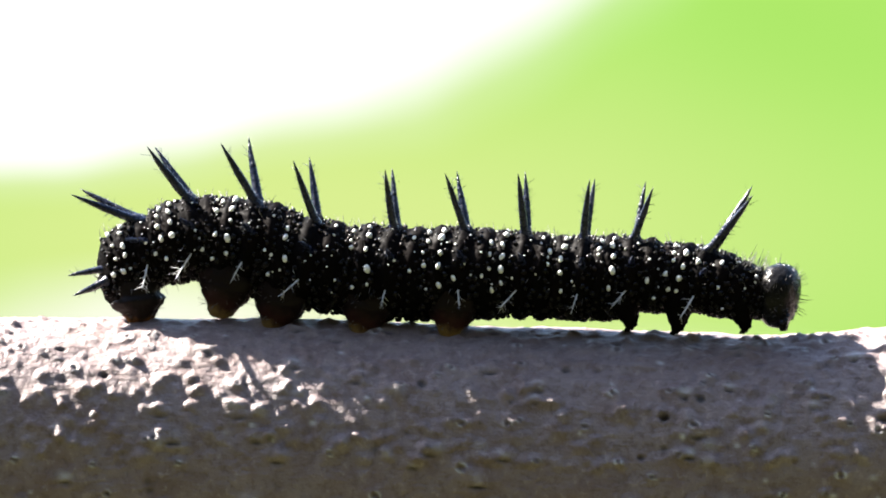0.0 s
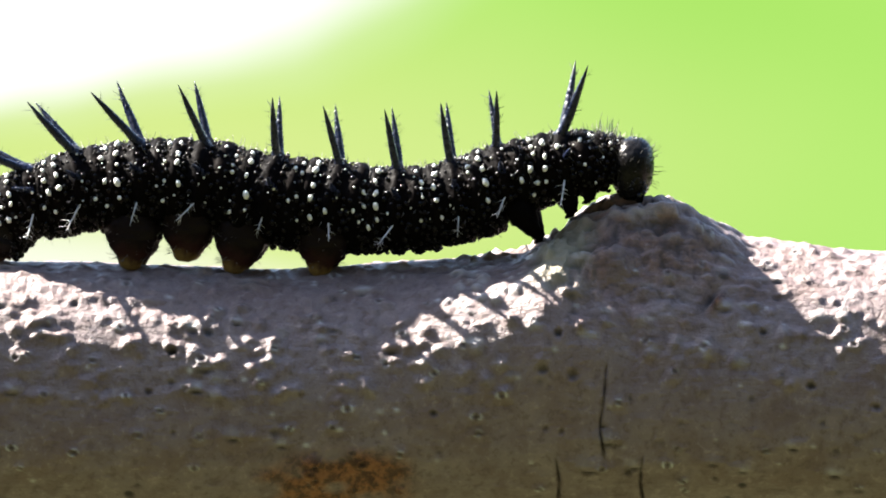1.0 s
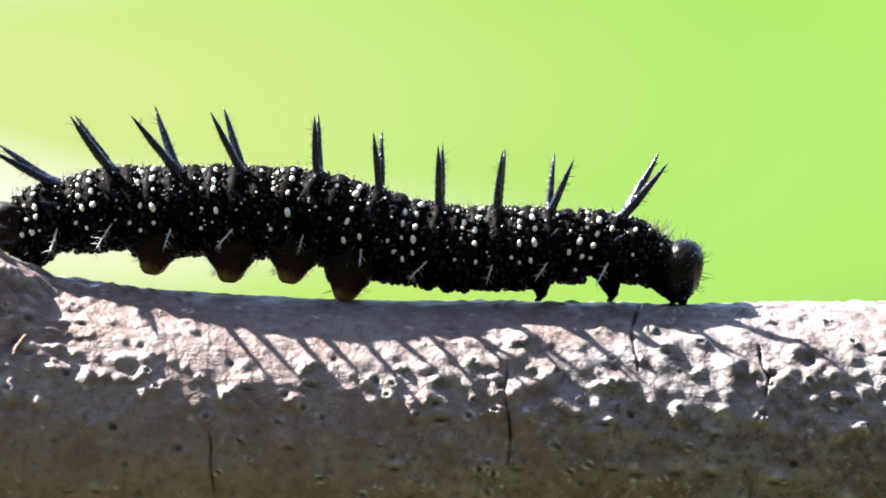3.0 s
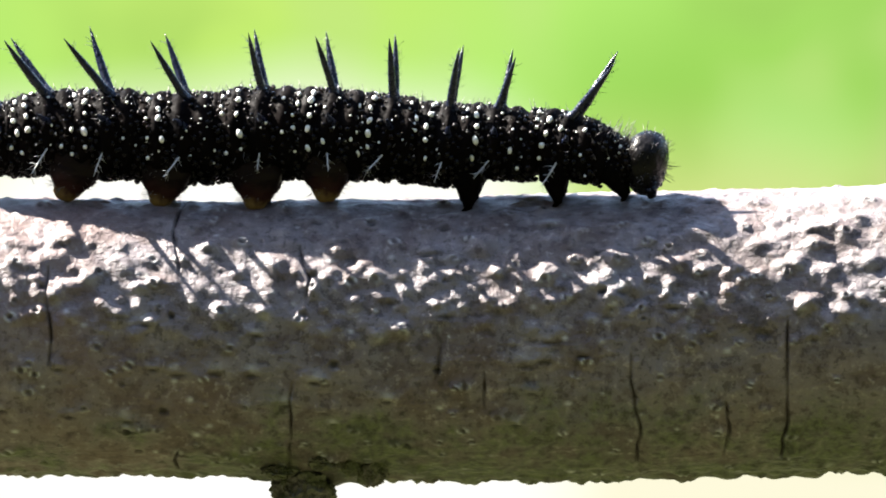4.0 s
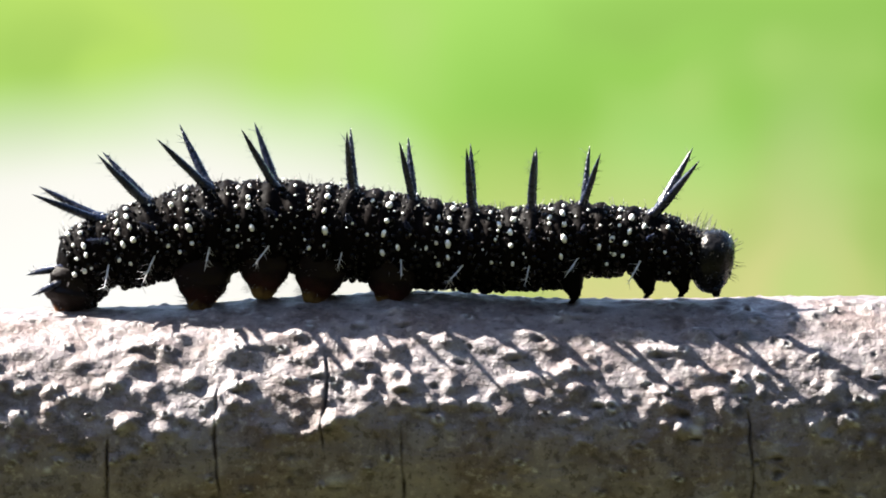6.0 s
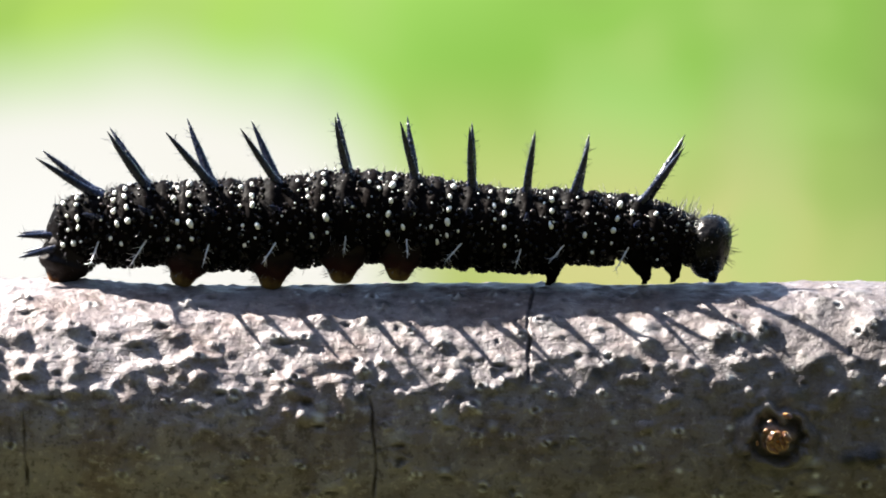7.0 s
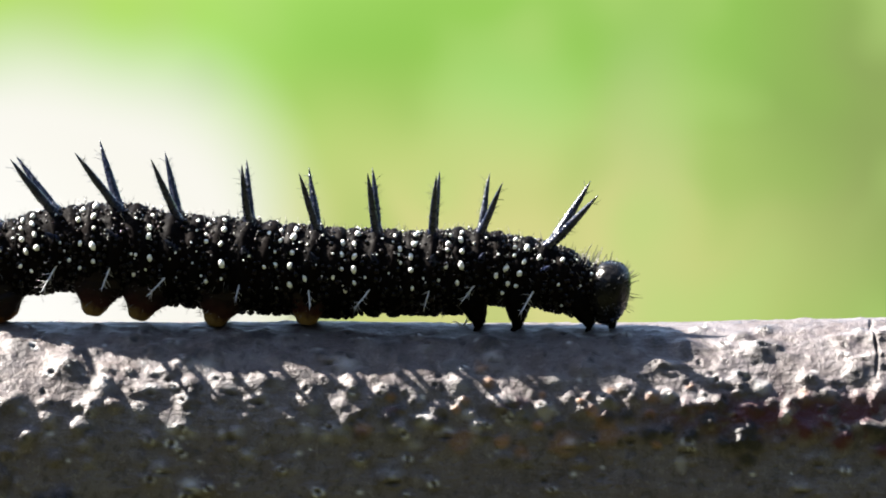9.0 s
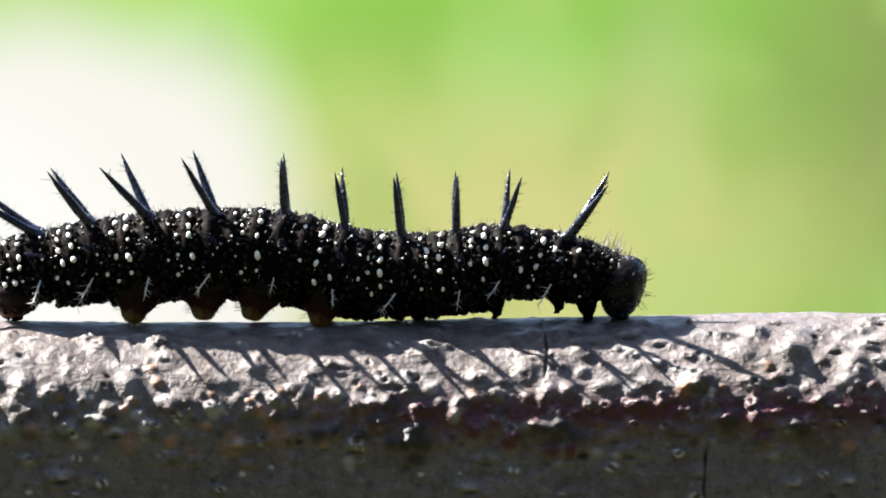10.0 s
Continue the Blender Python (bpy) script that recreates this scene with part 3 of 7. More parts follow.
                key = "dark" if rng.random() < (0.9 if uc < 4420 else 0.45) else "red"
                att[key][s] = np.maximum(att[key][s], np.minimum(1, 1.4 * g))
    for _ in range(170):
        uc, pc, r = rng.uniform(3700, 5400), rng.normal(1.10, 0.13), rng.uniform(5, 13)
        s, du, dp = window(uc, pc, r * 2.4, r * 2.4)
        d2 = (du / (r * rng.uniform(0.9, 1.4))) ** 2 + (dp / r) ** 2
        d2 = np.abs(d2 * (1 + 0.6 * ruff[s]))
        dr[s] += rng.uniform(3, 7) * np.exp(-d2 ** 1.5)
        key = ("dark", "dark", "red", "amber", "pale")[rng.integers(5)]
        att[key][s] = np.maximum(att[key][s], rng.uniform(0.2, 0.4 if key in ("amber", "pale") else 0.9) * np.exp(-d2 ** 2))
    for uc, v in ((3894, 457), (4079, 457), (4154, 440)):
        s, du, dp = window(uc, phi_of(uc, v), 60, 60)
        d2 = np.abs(((du / 20) ** 2 + (dp / 26) ** 2) * (1 + 0.7 * ruff[s]))
        g = np.exp(-d2 ** 2)
        dr[s] += 5 * g - 3 * np.exp(-(d2 * 2.2) ** 2)
        att["amber"][s] = np.maximum(att["amber"][s], 0.2 * g)
    att["red"] = np.maximum(att["red"], 1.0 * np.interp(u, (4150, 4380, 5300, 5500), (0, 1, 1, 0.5))[:, None]
                            * np.exp(-((ph - 1.13) / 0.15) ** 2)[None, :])
    # bare brown patch
    s, du, dp = window(-1620, 2.14, 260, 160)
    att["bare"][s] = np.clip(1.8 * np.exp(-((du / 140) ** 2 + (dp / 80) ** 2) ** 2) * (0.75 + 0.06 * dr[s] + 0.7 * lattice_noise(rng, u, arc, 60, full / 50, 50)[s]) - 0.2, 0, 1)
    # cracks across the grain
    for uc, v0, v1 in CRACKS:
        p0, p1 = phi_of(uc, v0), phi_of(uc, v1)
        wob = np.interp(ph, np.linspace(-0.5, 6, 60), rng.normal(0, 1.8, 60)) + np.interp(ph, np.linspace(-0.5, 6, 18), np.clip(rng.normal(0, 6.5, 18), -11, 11))
        on = 1 / (1 + np.exp(-(ph - p0) * 60)) / (1 + np.exp((ph - p1) * 60))
        i0, i1 = np.searchsorted(u, (uc - 20, uc + 20))
        on = on * np.interp(ph, np.linspace(-0.5, 6, 90), rng.uniform(0.25, 1.0, 90))
        g = np.exp(-((u[i0:i1, None] - uc - wob[None, :]) / 2.7) ** 2) * on[None, :]
        dr[i0:i1] -= 9 * g
        dr[i0:i1] += 0.8 * np.exp(-((u[i0:i1, None] - uc - wob[None, :]) / 7) ** 2) * on[None, :]
        att["crack"][i0:i1] = np.maximum(att["crack"][i0:i1], np.minimum(0.85, 1.1 * g))
    r = (TWIG_R + dr) * np.interp(u, (-6500, -6450, 8950, 9000), (0.02, 1, 1, 0.02))[:, None]
    co = np.empty((len(u), len(ph), 3), np.float32)
    co[:, :, 0] = u[:, None]
    co[:, :, 1] = -np.sin(ph)[None, :] * r
    co[:, :, 2] = np.cos(ph)[None, :] * r + (560 - centre_v)[:, None]
    co *= U
    i, j = np.searchsorted(u, 3032), np.searchsorted(ph[:-34], phi_of(3032, 528))
    BUD.append((Vector(co[i, j].tolist()), Vector((0, -math.sin(ph[j]), math.cos(ph[j])))))
    n, k = len(u), len(ph)
    i, j = np.meshgrid(np.arange(n - 1), np.arange(k), indexing="ij")
    j2 = (j + 1) % k
    quads = np.stack([i * k + j, i * k + j2, (i + 1) * k + j2, (i + 1) * k + j], -1).reshape(-1, 4)
    me = bpy.data.meshes.new("twig")
    me.vertices.add(n * k)
    me.vertices.foreach_set("co", co.ravel())
    me.loops.add(quads.size)
    me.loops.foreach_set("vertex_index", quads.ravel().astype(np.int32))
    me.polygons.add(len(quads))
    me.polygons.foreach_set("loop_start", np.arange(0, quads.size, 4, dtype=np.int32))
    me.polygons.foreach_set("use_smooth", np.ones(len(quads), bool))
    me.update(calc_edges=True)
    for key, val in att.items():
        a = me.attributes.new(key, "FLOAT", "POINT")
        a.data.foreach_set("value", val.astype(np.float32).ravel())
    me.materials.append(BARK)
    return tagged(new("twig", me), "grey-brown twig with pimpled bark, cracks and a branch scar", "twig")


def stub_mesh(name, sx, sy, sz, seed):
    """A craggy lump of bark with folds across it."""
    bm = bmesh.new()
    bmesh.ops.create_icosphere(bm, subdivisions=6, radius=1.0)
    off = Vector((seed * 7.3, seed * 3.1, 0))
    for v in bm.verts:
        n = v.co.normalized()
        d = 0.20 * noise.noise(n * 2.1 + off) + 0.16 * abs(noise.noise(n * 4.5 + off)) + 0.07 * noise.noise(n * 11 + off) + 0.035 * noise.noise(n * 24 + off)
        d += 0.05 * math.sin(n.z * 13 + 5 * noise.noise(n * 2.5 + off))
        top = 1.0 if abs(n.z) < 0.75 else 0.75 / abs(n.z)
        v.co = Vector((n.x * sx, n.y * sy, n.z * sz * (0.6 + 0.4 * top))) * (0.92 + d) * U
    me = bpy.data.meshes.new(name)
    bm.to_mesh(me)
    bm.free()
    me.polygons.foreach_set("use_smooth", [True] * len(me.polygons))
    me.materials.append(OLD_BARK)
    return me


def old_bark_material():
    k = Mat("old_bark")
    a, c, m = k.noise(1500, 5, 0.65), k.noise(400, 3), k.noise(700, 4)
    col = k.mix(k.ramp(a, 0.35, 0.7), k.mix(c, (0.030, 0.027, 0.022), (0.062, 0.062, 0.028)), (0.19, 0.165, 0.15))
    col = k.mix(k.ramp(m, 0.45, 0.62, 0, 0.7), col, (0.075, 0.095, 0.022))
    k.set(col, 0.55, 0, 0.45)
    k.bump(a, 1.0, 0.00025)
    return k.m


OLD_BARK = old_bark_material()
wood = twig()
for x, y, z, size, seed in ((345, -66, -268, (56, 62, 60), 1), (388, -116, -206, (38, 40, 24), 2), (470, -92, -222, (30, 42, 38), 3), (306, -108, -226, (34, 40, 18), 4), (432, -112, -214, (20, 26, 26), 5)):
    part("bark_stub", stub_mesh("bark_stub", *size, seed), wood, "dark craggy stub of a lost side shoot", Matrix.Translation((x * U, y * U, z * U)))


def bud_scale_material():
    k = Mat("bud_scale")
    n, m = k.noise(1600, 3), k.noise(500, 2)
    col = k.mix(k.ramp(n, 0.4, 0.62), (0.10, 0.035, 0.012), (0.52, 0.30, 0.10))
    k.set(k.mix(k.ramp(m, 0.5, 0.62), col, (0.60, 0.52, 0.40)), 0.28, 0, 0.5)
    k.bump(n, 0.7, 0.0001)
    return k.m


def bud_scales():
    """Torn glossy scales that ring the heart of the bud scar."""
    r = random.Random(17)
    scale = bud_scale_material()
    c, n = BUD[0]
    base = aim(c, n)
    for ring, count, size, tilt in ((7, 4, 9, 25), (17, 7, 8, 45), (30, 5, 7, 50), (46, 4, 6, 60)):
        for q in range(count):
            a = 2 * math.pi * (q + r.uniform(-0.45, 0.45)) / count + (0.9 if ring > 25 else 0)
            if ring > 25 and math.cos(a - 2.6) < -0.2:
                continue
            grow, out = r.uniform(0.6, 1.5), ring * r.uniform(0.75, 1.25)
            bm = bmesh.new()
            bmesh.ops.create_icosphere(bm, subdivisions=2, radius=1.0)
            for v in bm.verts:
                v.co *= 1 + 0.35 * noise.noise(v.co * 1.9 + Vector((ring, q, 0)))
                v.co = Vector((v.co.x * size, v.co.y * size * 0.6, v.co.z * size * 0.4)) * grow * U
            me = bpy.data.meshes.new("bud_scale")
            bm.to_mesh(me)
            bm.free()
            me.materials.append(scale)
            m = base @ pose(math.cos(a) * out * U, math.sin(a) * out * U, r.uniform(-3, 3) * U, 0, 0, math.degrees(a) + 90) @ pose(0, 0, 0, tilt * r.uniform(0.5, 1.3), r.uniform(-20, 20), 0)
            part("bud_scale", me, wood, "glossy amber bud scale", m)


def fibre_tuft():
    """A few pale wisps caught on the bark of the ridge."""
    r = random.Random(11)
    tuft = tagged(new("fibre_tuft"), "pale wispy fibres caught on the bark of the twig", "fibre")
    tuft.location = (3895 * U, -30 * U, 284 * U)
    for dx, dz, bend in ((24, 14, 5), (-18, 9, 4), (10, 20, -4), (34, 5, 3)):
        verts, faces = [], []
        pts = [(dx * f * U, r.uniform(-2, 2) * U, (dz * f + bend * 4 * f * (1 - f) - 6 * (f == 0)) * U) for f in (0, 0.25, 0.5, 0.75, 1.0)]
        tube_into(verts, faces, pts, [1.6 * U, 1.4 * U, 1.2 * U, 0.9 * U, 0.3 * U], 6)
        part("fibre", mesh_from("fibre", verts, faces, FIBRE), tuft)


# ---- the caterpillar ----
creature = tagged(new("caterpillar"), "black spiny caterpillar with white speckles crawling along the twig", "caterpillar")
moving = {}
rnd = random.Random(5)


def girth(x, a, taper=(0.73, 0.73)):
    """The share of a ring's half height at x along it and the angle a from the back; the belly is less nipped in than the back."""
    e = min(1, abs(x) / 0.72)
    side = taper[0] if x < 0 else taper[1]
    env = side + (1 - side) * math.cos(e * math.pi / 2) ** 0.7
    low = max(0, -math.cos(a))
    return env + 0.55 * (1 - env) * min(1, 2 * low)


def ring_mesh(name, length, half, seed, folds=5, taper=(0.73, 0.73), width=0.95, belly=1.05):
    """One ring of the body: a barrel along x with transverse folds, overlapping its neighbours."""
    rng = np.random.default_rng(seed)
    nx, na = 60, 96
    xs = np.linspace(-0.72, 0.72, nx)
    ang = np.linspace(0, 2 * math.pi, na, endpoint=False)
    n1 = rng.uniform(-1, 1, (nx, na))
    n2 = np.repeat(np.repeat(rng.uniform(-1, 1, (nx // 3, na // 3)), 3, 0), 3, 1)
    verts, faces = [], []
    for i, x in enumerate(xs):
        e = abs(x) / 0.72
        close = 1 - 0.55 * max(0, e - 0.72) / 0.28
        for j, a in enumerate(ang):
            fold = 0.052 * math.cos(x * folds * 2 * math.pi / 1.44 + 0.5 * math.sin(a * 3 + seed))
            r = half * (girth(x, a, taper) * close + fold + 0.012 * n1[i, j] + 0.012 * n2[i, j] - 0.02)
            y, z = math.sin(a), math.cos(a)
            verts.append((x * length * U, r * width * y * U, r * z * (belly if z < 0 else 1.0) * U))
    for i in range(nx - 1):
        for j in range(na):
            faces.append((i * na + j, i * na + (j + 1) % na, (i + 1) * na + (j + 1) % na, (i + 1) * na + j))
    faces.append(tuple(range(na - 1, -1, -1)))
    faces.append(tuple(range((nx - 1) * na, nx * na)))
    return mesh_from(name, verts, faces, SKIN)


def granules(ring, length, half, seed, taper=(0.73, 0.73), belly=1.02):
    """The grain of the skin: small glossy black warts in cross rows on the folds."""
    r = random.Random(seed)
    verts, faces = [], []
    for row in range(12):
        x0 = -0.53 + row * 1.06 / 11
        n = int(half / 2.6)
        for k in range(n):
            if r.random() < 0.22:
                continue
            x, a = x0 + r.uniform(-0.035, 0.035), 2 * math.pi * (k + 0.5 * (row % 2) + r.uniform(-0.25, 0.25)) / n
            c, nn = on_ring(x, a, half, length, taper=taper, lift=0.975, belly=belly)
            low = 0.5 - 0.5 * math.cos(a)
            bead_into(verts, faces, c, nn, r.uniform(3.0 + 0.4 * low, 5.2 + 2.2 * low) * U, r.uniform(0.8, 1.25))
    tagged(part("granulation", mesh_from("granulation", verts, faces, GRANULE), ring, "glossy black grain of the skin"), kind="stuff")


def cone_into(verts, faces, base, tip, r0, r1=0.0, sides=5, bend=None, steps=1):
    """A thin tapered rod from base to tip."""
    base, tip = Vector(base), Vector(tip)
    way = (tip - base)
    q = way.to_track_quat("Z", "Y")
    start = len(verts)
    for s in range(steps + 1):
        f = s / steps
        c = base + way * f
        if bend is not None:
            c = c + Vector(bend) * (f * (1 - f) * 4)
        r = r0 + (r1 - r0) * f
        for k in range(sides):
            a = 2 * math.pi * k / sides
            verts.append(c + q @ Vector((math.cos(a) * r, math.sin(a) * r, 0)))
    for s in range(steps):
        for k in range(sides):
            a, b = start + s * sides + k, start + s * sides + (k + 1) % sides
            faces.append((a, b, b + sides, a + sides))
    faces.append(tuple(start + steps * sides + k for k in range(sides)))


def spine_mesh(name, length, r0, seed, material):
    """A spine along z with a swollen foot and a fine point."""
    r = random.Random(seed)
    verts, faces = [], []
    prof = [(-0.10, 1.6), (0.0, 1.4), (0.06, 1.08), (0.25, 1.0), (0.5, 0.86), (0.72, 0.62), (0.88, 0.34), (0.96, 0.15), (1.0, 0.03)]
    bx, by = r.uniform(-0.04, 0.04), r.uniform(-0.04, 0.04)
    for f, w in prof:
        for k in range(10):
            a = 2 * math.pi * k / 10
            ww = w * r.uniform(0.9, 1.1)
            verts.append(((math.cos(a) * r0 * ww + bx * length * f * f) * U, (math.sin(a) * r0 * ww + by * length * f * f) * U, f * length * U))
    for s in range(len(prof) - 1):
        for k in range(10):
            a, b = s * 10 + k, s * 10 + (k + 1) % 10
            faces.append((a, b, b + 10, a + 10))
    faces.append(tuple((len(prof) - 1) * 10 + k for k in range(10)))
    return mesh_from(name, verts, faces, material)


def barbs_into(verts, faces, m, length, count, r, reach=(0.05, 0.10)):
    """Fine side hairs of a spine that stands at m."""
    for _ in range(count):
        f = r.uniform(0.10, 0.86)
        a = r.uniform(0, 2 * math.pi)
        ln = r.uniform(*reach) * length
        base = Vector((0, 0, f * length))
        tip = base + Vector((math.cos(a), math.sin(a), r.uniform(0.4, 1.0))).normalized() * (ln + 5)
        cone_into(verts, faces, m @ (base * U), m @ (tip * U), 0.65 * U, 0.15 * U, 3)


def tube_into(verts, faces, points, radii, sides=10):
    """One closed tube along a bent line."""
    pts = [Vector(p) for p in points]
    start = len(verts)
    for i, (p, r) in enumerate(zip(pts, radii)):
        way = pts[min(i + 1, len(pts) - 1)] - pts[max(i - 1, 0)]
        q = way.to_track_quat("Z", "Y")
        for k in range(sides):
            a = 2 * math.pi * k / sides
            verts.append(p + q @ Vector((math.cos(a) * r, math.sin(a) * r, 0)))
    for i in range(len(pts) - 1):
        for k in range(sides):
            a, b = start + i * sides + k, start + i * sides + (k + 1) % sides
            faces.append((a, b, b + sides, a + sides))
    faces.append(tuple(start + k for k in range(sides - 1, -1, -1)))
    faces.append(tuple(start + (len(pts) - 1) * sides + k for k in range(sides)))


def bead_into(verts, faces, c, n, r, stretch=1.0):
    """A small rounded wart at c facing n."""
    q = Vector(n).to_track_quat("Z", "Y")
    start = len(verts)
    rings = ((1.0, -0.3), (0.95, 0.25), (0.6, 0.7))
    for w, h in rings:
        for k in range(7):
            a = 2 * math.pi * k / 7
            verts.append(Vector(c) + q @ Vector((math.cos(a) * w * r, math.sin(a) * w * r * stretch, h * r)))
    verts.append(Vector(c) + q @ Vector((0, 0, 0.9 * r)))
    top = len(verts) - 1
    for s in range(2):
        for k in range(7):
            a, b = start + s * 7 + k, start + s * 7 + (k + 1) % 7
            faces.append((a, b, b + 7, a + 7))
    for k in range(7):
        faces.append((start + 14 + k, start + 14 + (k + 1) % 7, top))


def on_ring(x, a, half, length, width=0.95, lift=0.985, taper=(0.73, 0.73), belly=1.02):
    """A place and the normal on a ring's skin, at x along it and the angle a from the back."""
    y, z = math.sin(a), math.cos(a)
    n = Vector((0.25 * x, y, z)).normalized()
    r = half * girth(x, a, taper) * lift
    return Vector((x * length * U, r * width * y * U, r * z * (belly if z < 0 else 1.0) * U)), n


def wart_mesh(seed):
    r = random.Random(seed)
    verts, faces = [], []
    bead_into(verts, faces, (0, 0, 0), (0, 0, 1), 5.2 * U, r.uniform(1.0, 1.7))
    return mesh_from("wart", verts, faces, SPECKLE)


WARTS = [wart_mesh(s) for s in range(4)]


def speckles(ring, length, half, seed, bare=0.0):
    """White warts in two cross rows before the spines and a loose flank row: the large ones singly, the rest in one mesh."""
    r = random.Random(seed)
    verts, faces = [], []
    rows = ((-0.41, 0.10, (0.50, 0.80, 1.10, 1.48), (3.6, 4.5)), (-0.23, 0.05, (0.42, 0.76, 1.12, 1.47), (4.3, 5.2)),
            (-0.50, 0.30, (1.86,), (3.0, 4.0)), (-0.36, 0.15, (1.92,), (3.4, 4.2)), (-0.22, 0.25, (1.84,), (3.0, 3.8)),
            (-0.05, 0.55, (0.9, 1.66), (2.0, 2.8, 3.6)), (0.10, 0.55, (0.62, 1.36), (1.8, 2.6)),
            (0.27, 0.55, (0.40, 0.75, 1.1, 1.55), (1.8, 2.6, 3.6)), (0.42, 0.65, (0.5, 1.2, 1.75, 2.1), (1.8, 2.4, 3.0)))
    for side in (-1, 1):
        for x, gap, angles, sizes in rows:
            for a in angles:
                if r.random() < max(gap, bare):
                    continue
                aa = side * (a + r.uniform(-0.07, 0.07))
                c, n = on_ring(x + r.uniform(-0.03, 0.03), aa, half, length, lift=1.02)
                size = r.choice(sizes) * r.uniform(0.8, 1.1)
                if side < 0 and size > 3.0:
                    part("wart", WARTS[r.randrange(4)], ring, "white wart",
                         aim(c, n) @ pose(0, 0, 0, 0, 0, r.uniform(-25, 25)) @ Matrix.Scale(size / 5.2, 4))
                else:
                    bead_into(verts, faces, c, n, size * U, r.uniform(0.8, 1.4))
    # tiny white beads put on as glints of the glossy skin
    for _ in range(12):
        c, n = on_ring(r.uniform(-0.5, 0.5), r.uniform(-1.9, 1.9), half, length, lift=1.03)
        bead_into(verts, faces, c, n, r.uniform(0.9, 1.7) * U, 1.0)
    ob = part("speckling", mesh_from("speckling", verts, faces, SPECKLE), ring, "small white warts and beads put on as glints")
    tagged(ob, kind="stuff")


def fuzz(ring, length, half, seed, count, stands=()):
    """Fine pale hairs all over a ring and on its spines."""
    r = random.Random(seed)
    verts, faces = [], []
    for _ in range(count):
        a = r.gauss(0, 1.1)
        c, n = on_ring(r.uniform(-0.55, 0.55), a, half, length)
        way = (n + Vector((r.uniform(-0.6, 0.6), r.uniform(-0.4, 0.4), r.uniform(-0.4, 0.4)))).normalized()
        cone_into(verts, faces, c, c + way * r.uniform(7, 20) * U, 0.8 * U, 0.2 * U, 3)
    tagged(part("fuzz", mesh_from("fuzz", verts, faces, HAIR), ring, "fine dark hairs"), kind="stuff")
    for key, material, label, reach in (("side_hairs", SPINE, "short black side hairs of the spines", (0.06, 0.13)),
                                        ("bristles", BRISTLE, "branching pale bristles", (0.08, 0.26))):
        verts, faces = [], []
        for m, ln, n in stands:
            if (ln == 60) == (key == "bristles"):
                barbs_into(verts, faces, m, ln, n, r, reach)
        if verts:
            tagged(part(key, mesh_from(key, verts, faces, material), ring, label), kind="stuff")


SPINES = [spine_mesh("spine", 112, 6.8, s, SPINE) for s in (1, 2, 3)]
FLANK = [spine_mesh("flank_spine", 52, 5.0, s, SPINE) for s in (4, 5, 6)]
LOW = [spine_mesh("pale_spine", 60, 1.6, s, BRISTLE) for s in (7, 8, 9)]


def aim(place, way):
    return Matrix.Translation(place) @ Vector(way).to_track_quat("Z", "Y").to_matrix().to_4x4()


# rings from tail to head: key, length, half height, lean of the near and the far back spine, their size
RINGS = (("a_eight", 128, 64, -1.2, -1.05, 1.12), ("a_seven", 132, 74, -0.60, -0.60, 1.12), ("a_six", 142, 81, -0.75, -0.42, 1.12),
         ("a_five", 150, 83, -0.55, -0.38, 1.04), ("a_four", 158, 84, -0.23, -0.22, 1.0), ("a_three", 148, 81, -0.34, -0.32, 1.0),
         ("a_two", 130, 77, -0.13, -0.12, 1.02), ("a_one", 128, 76, 0.06, 0.05, 1.0), ("t_three", 128, 72, 0.33, 0.02, 0.95),
         ("t_two", 132, 66, 0.56, 0.34, 1.22))


BELLY = (1.0, 1.02, 1.02, 1.01, 1.01, 1.01, 1.02, 0.98, 0.85, 0.79)


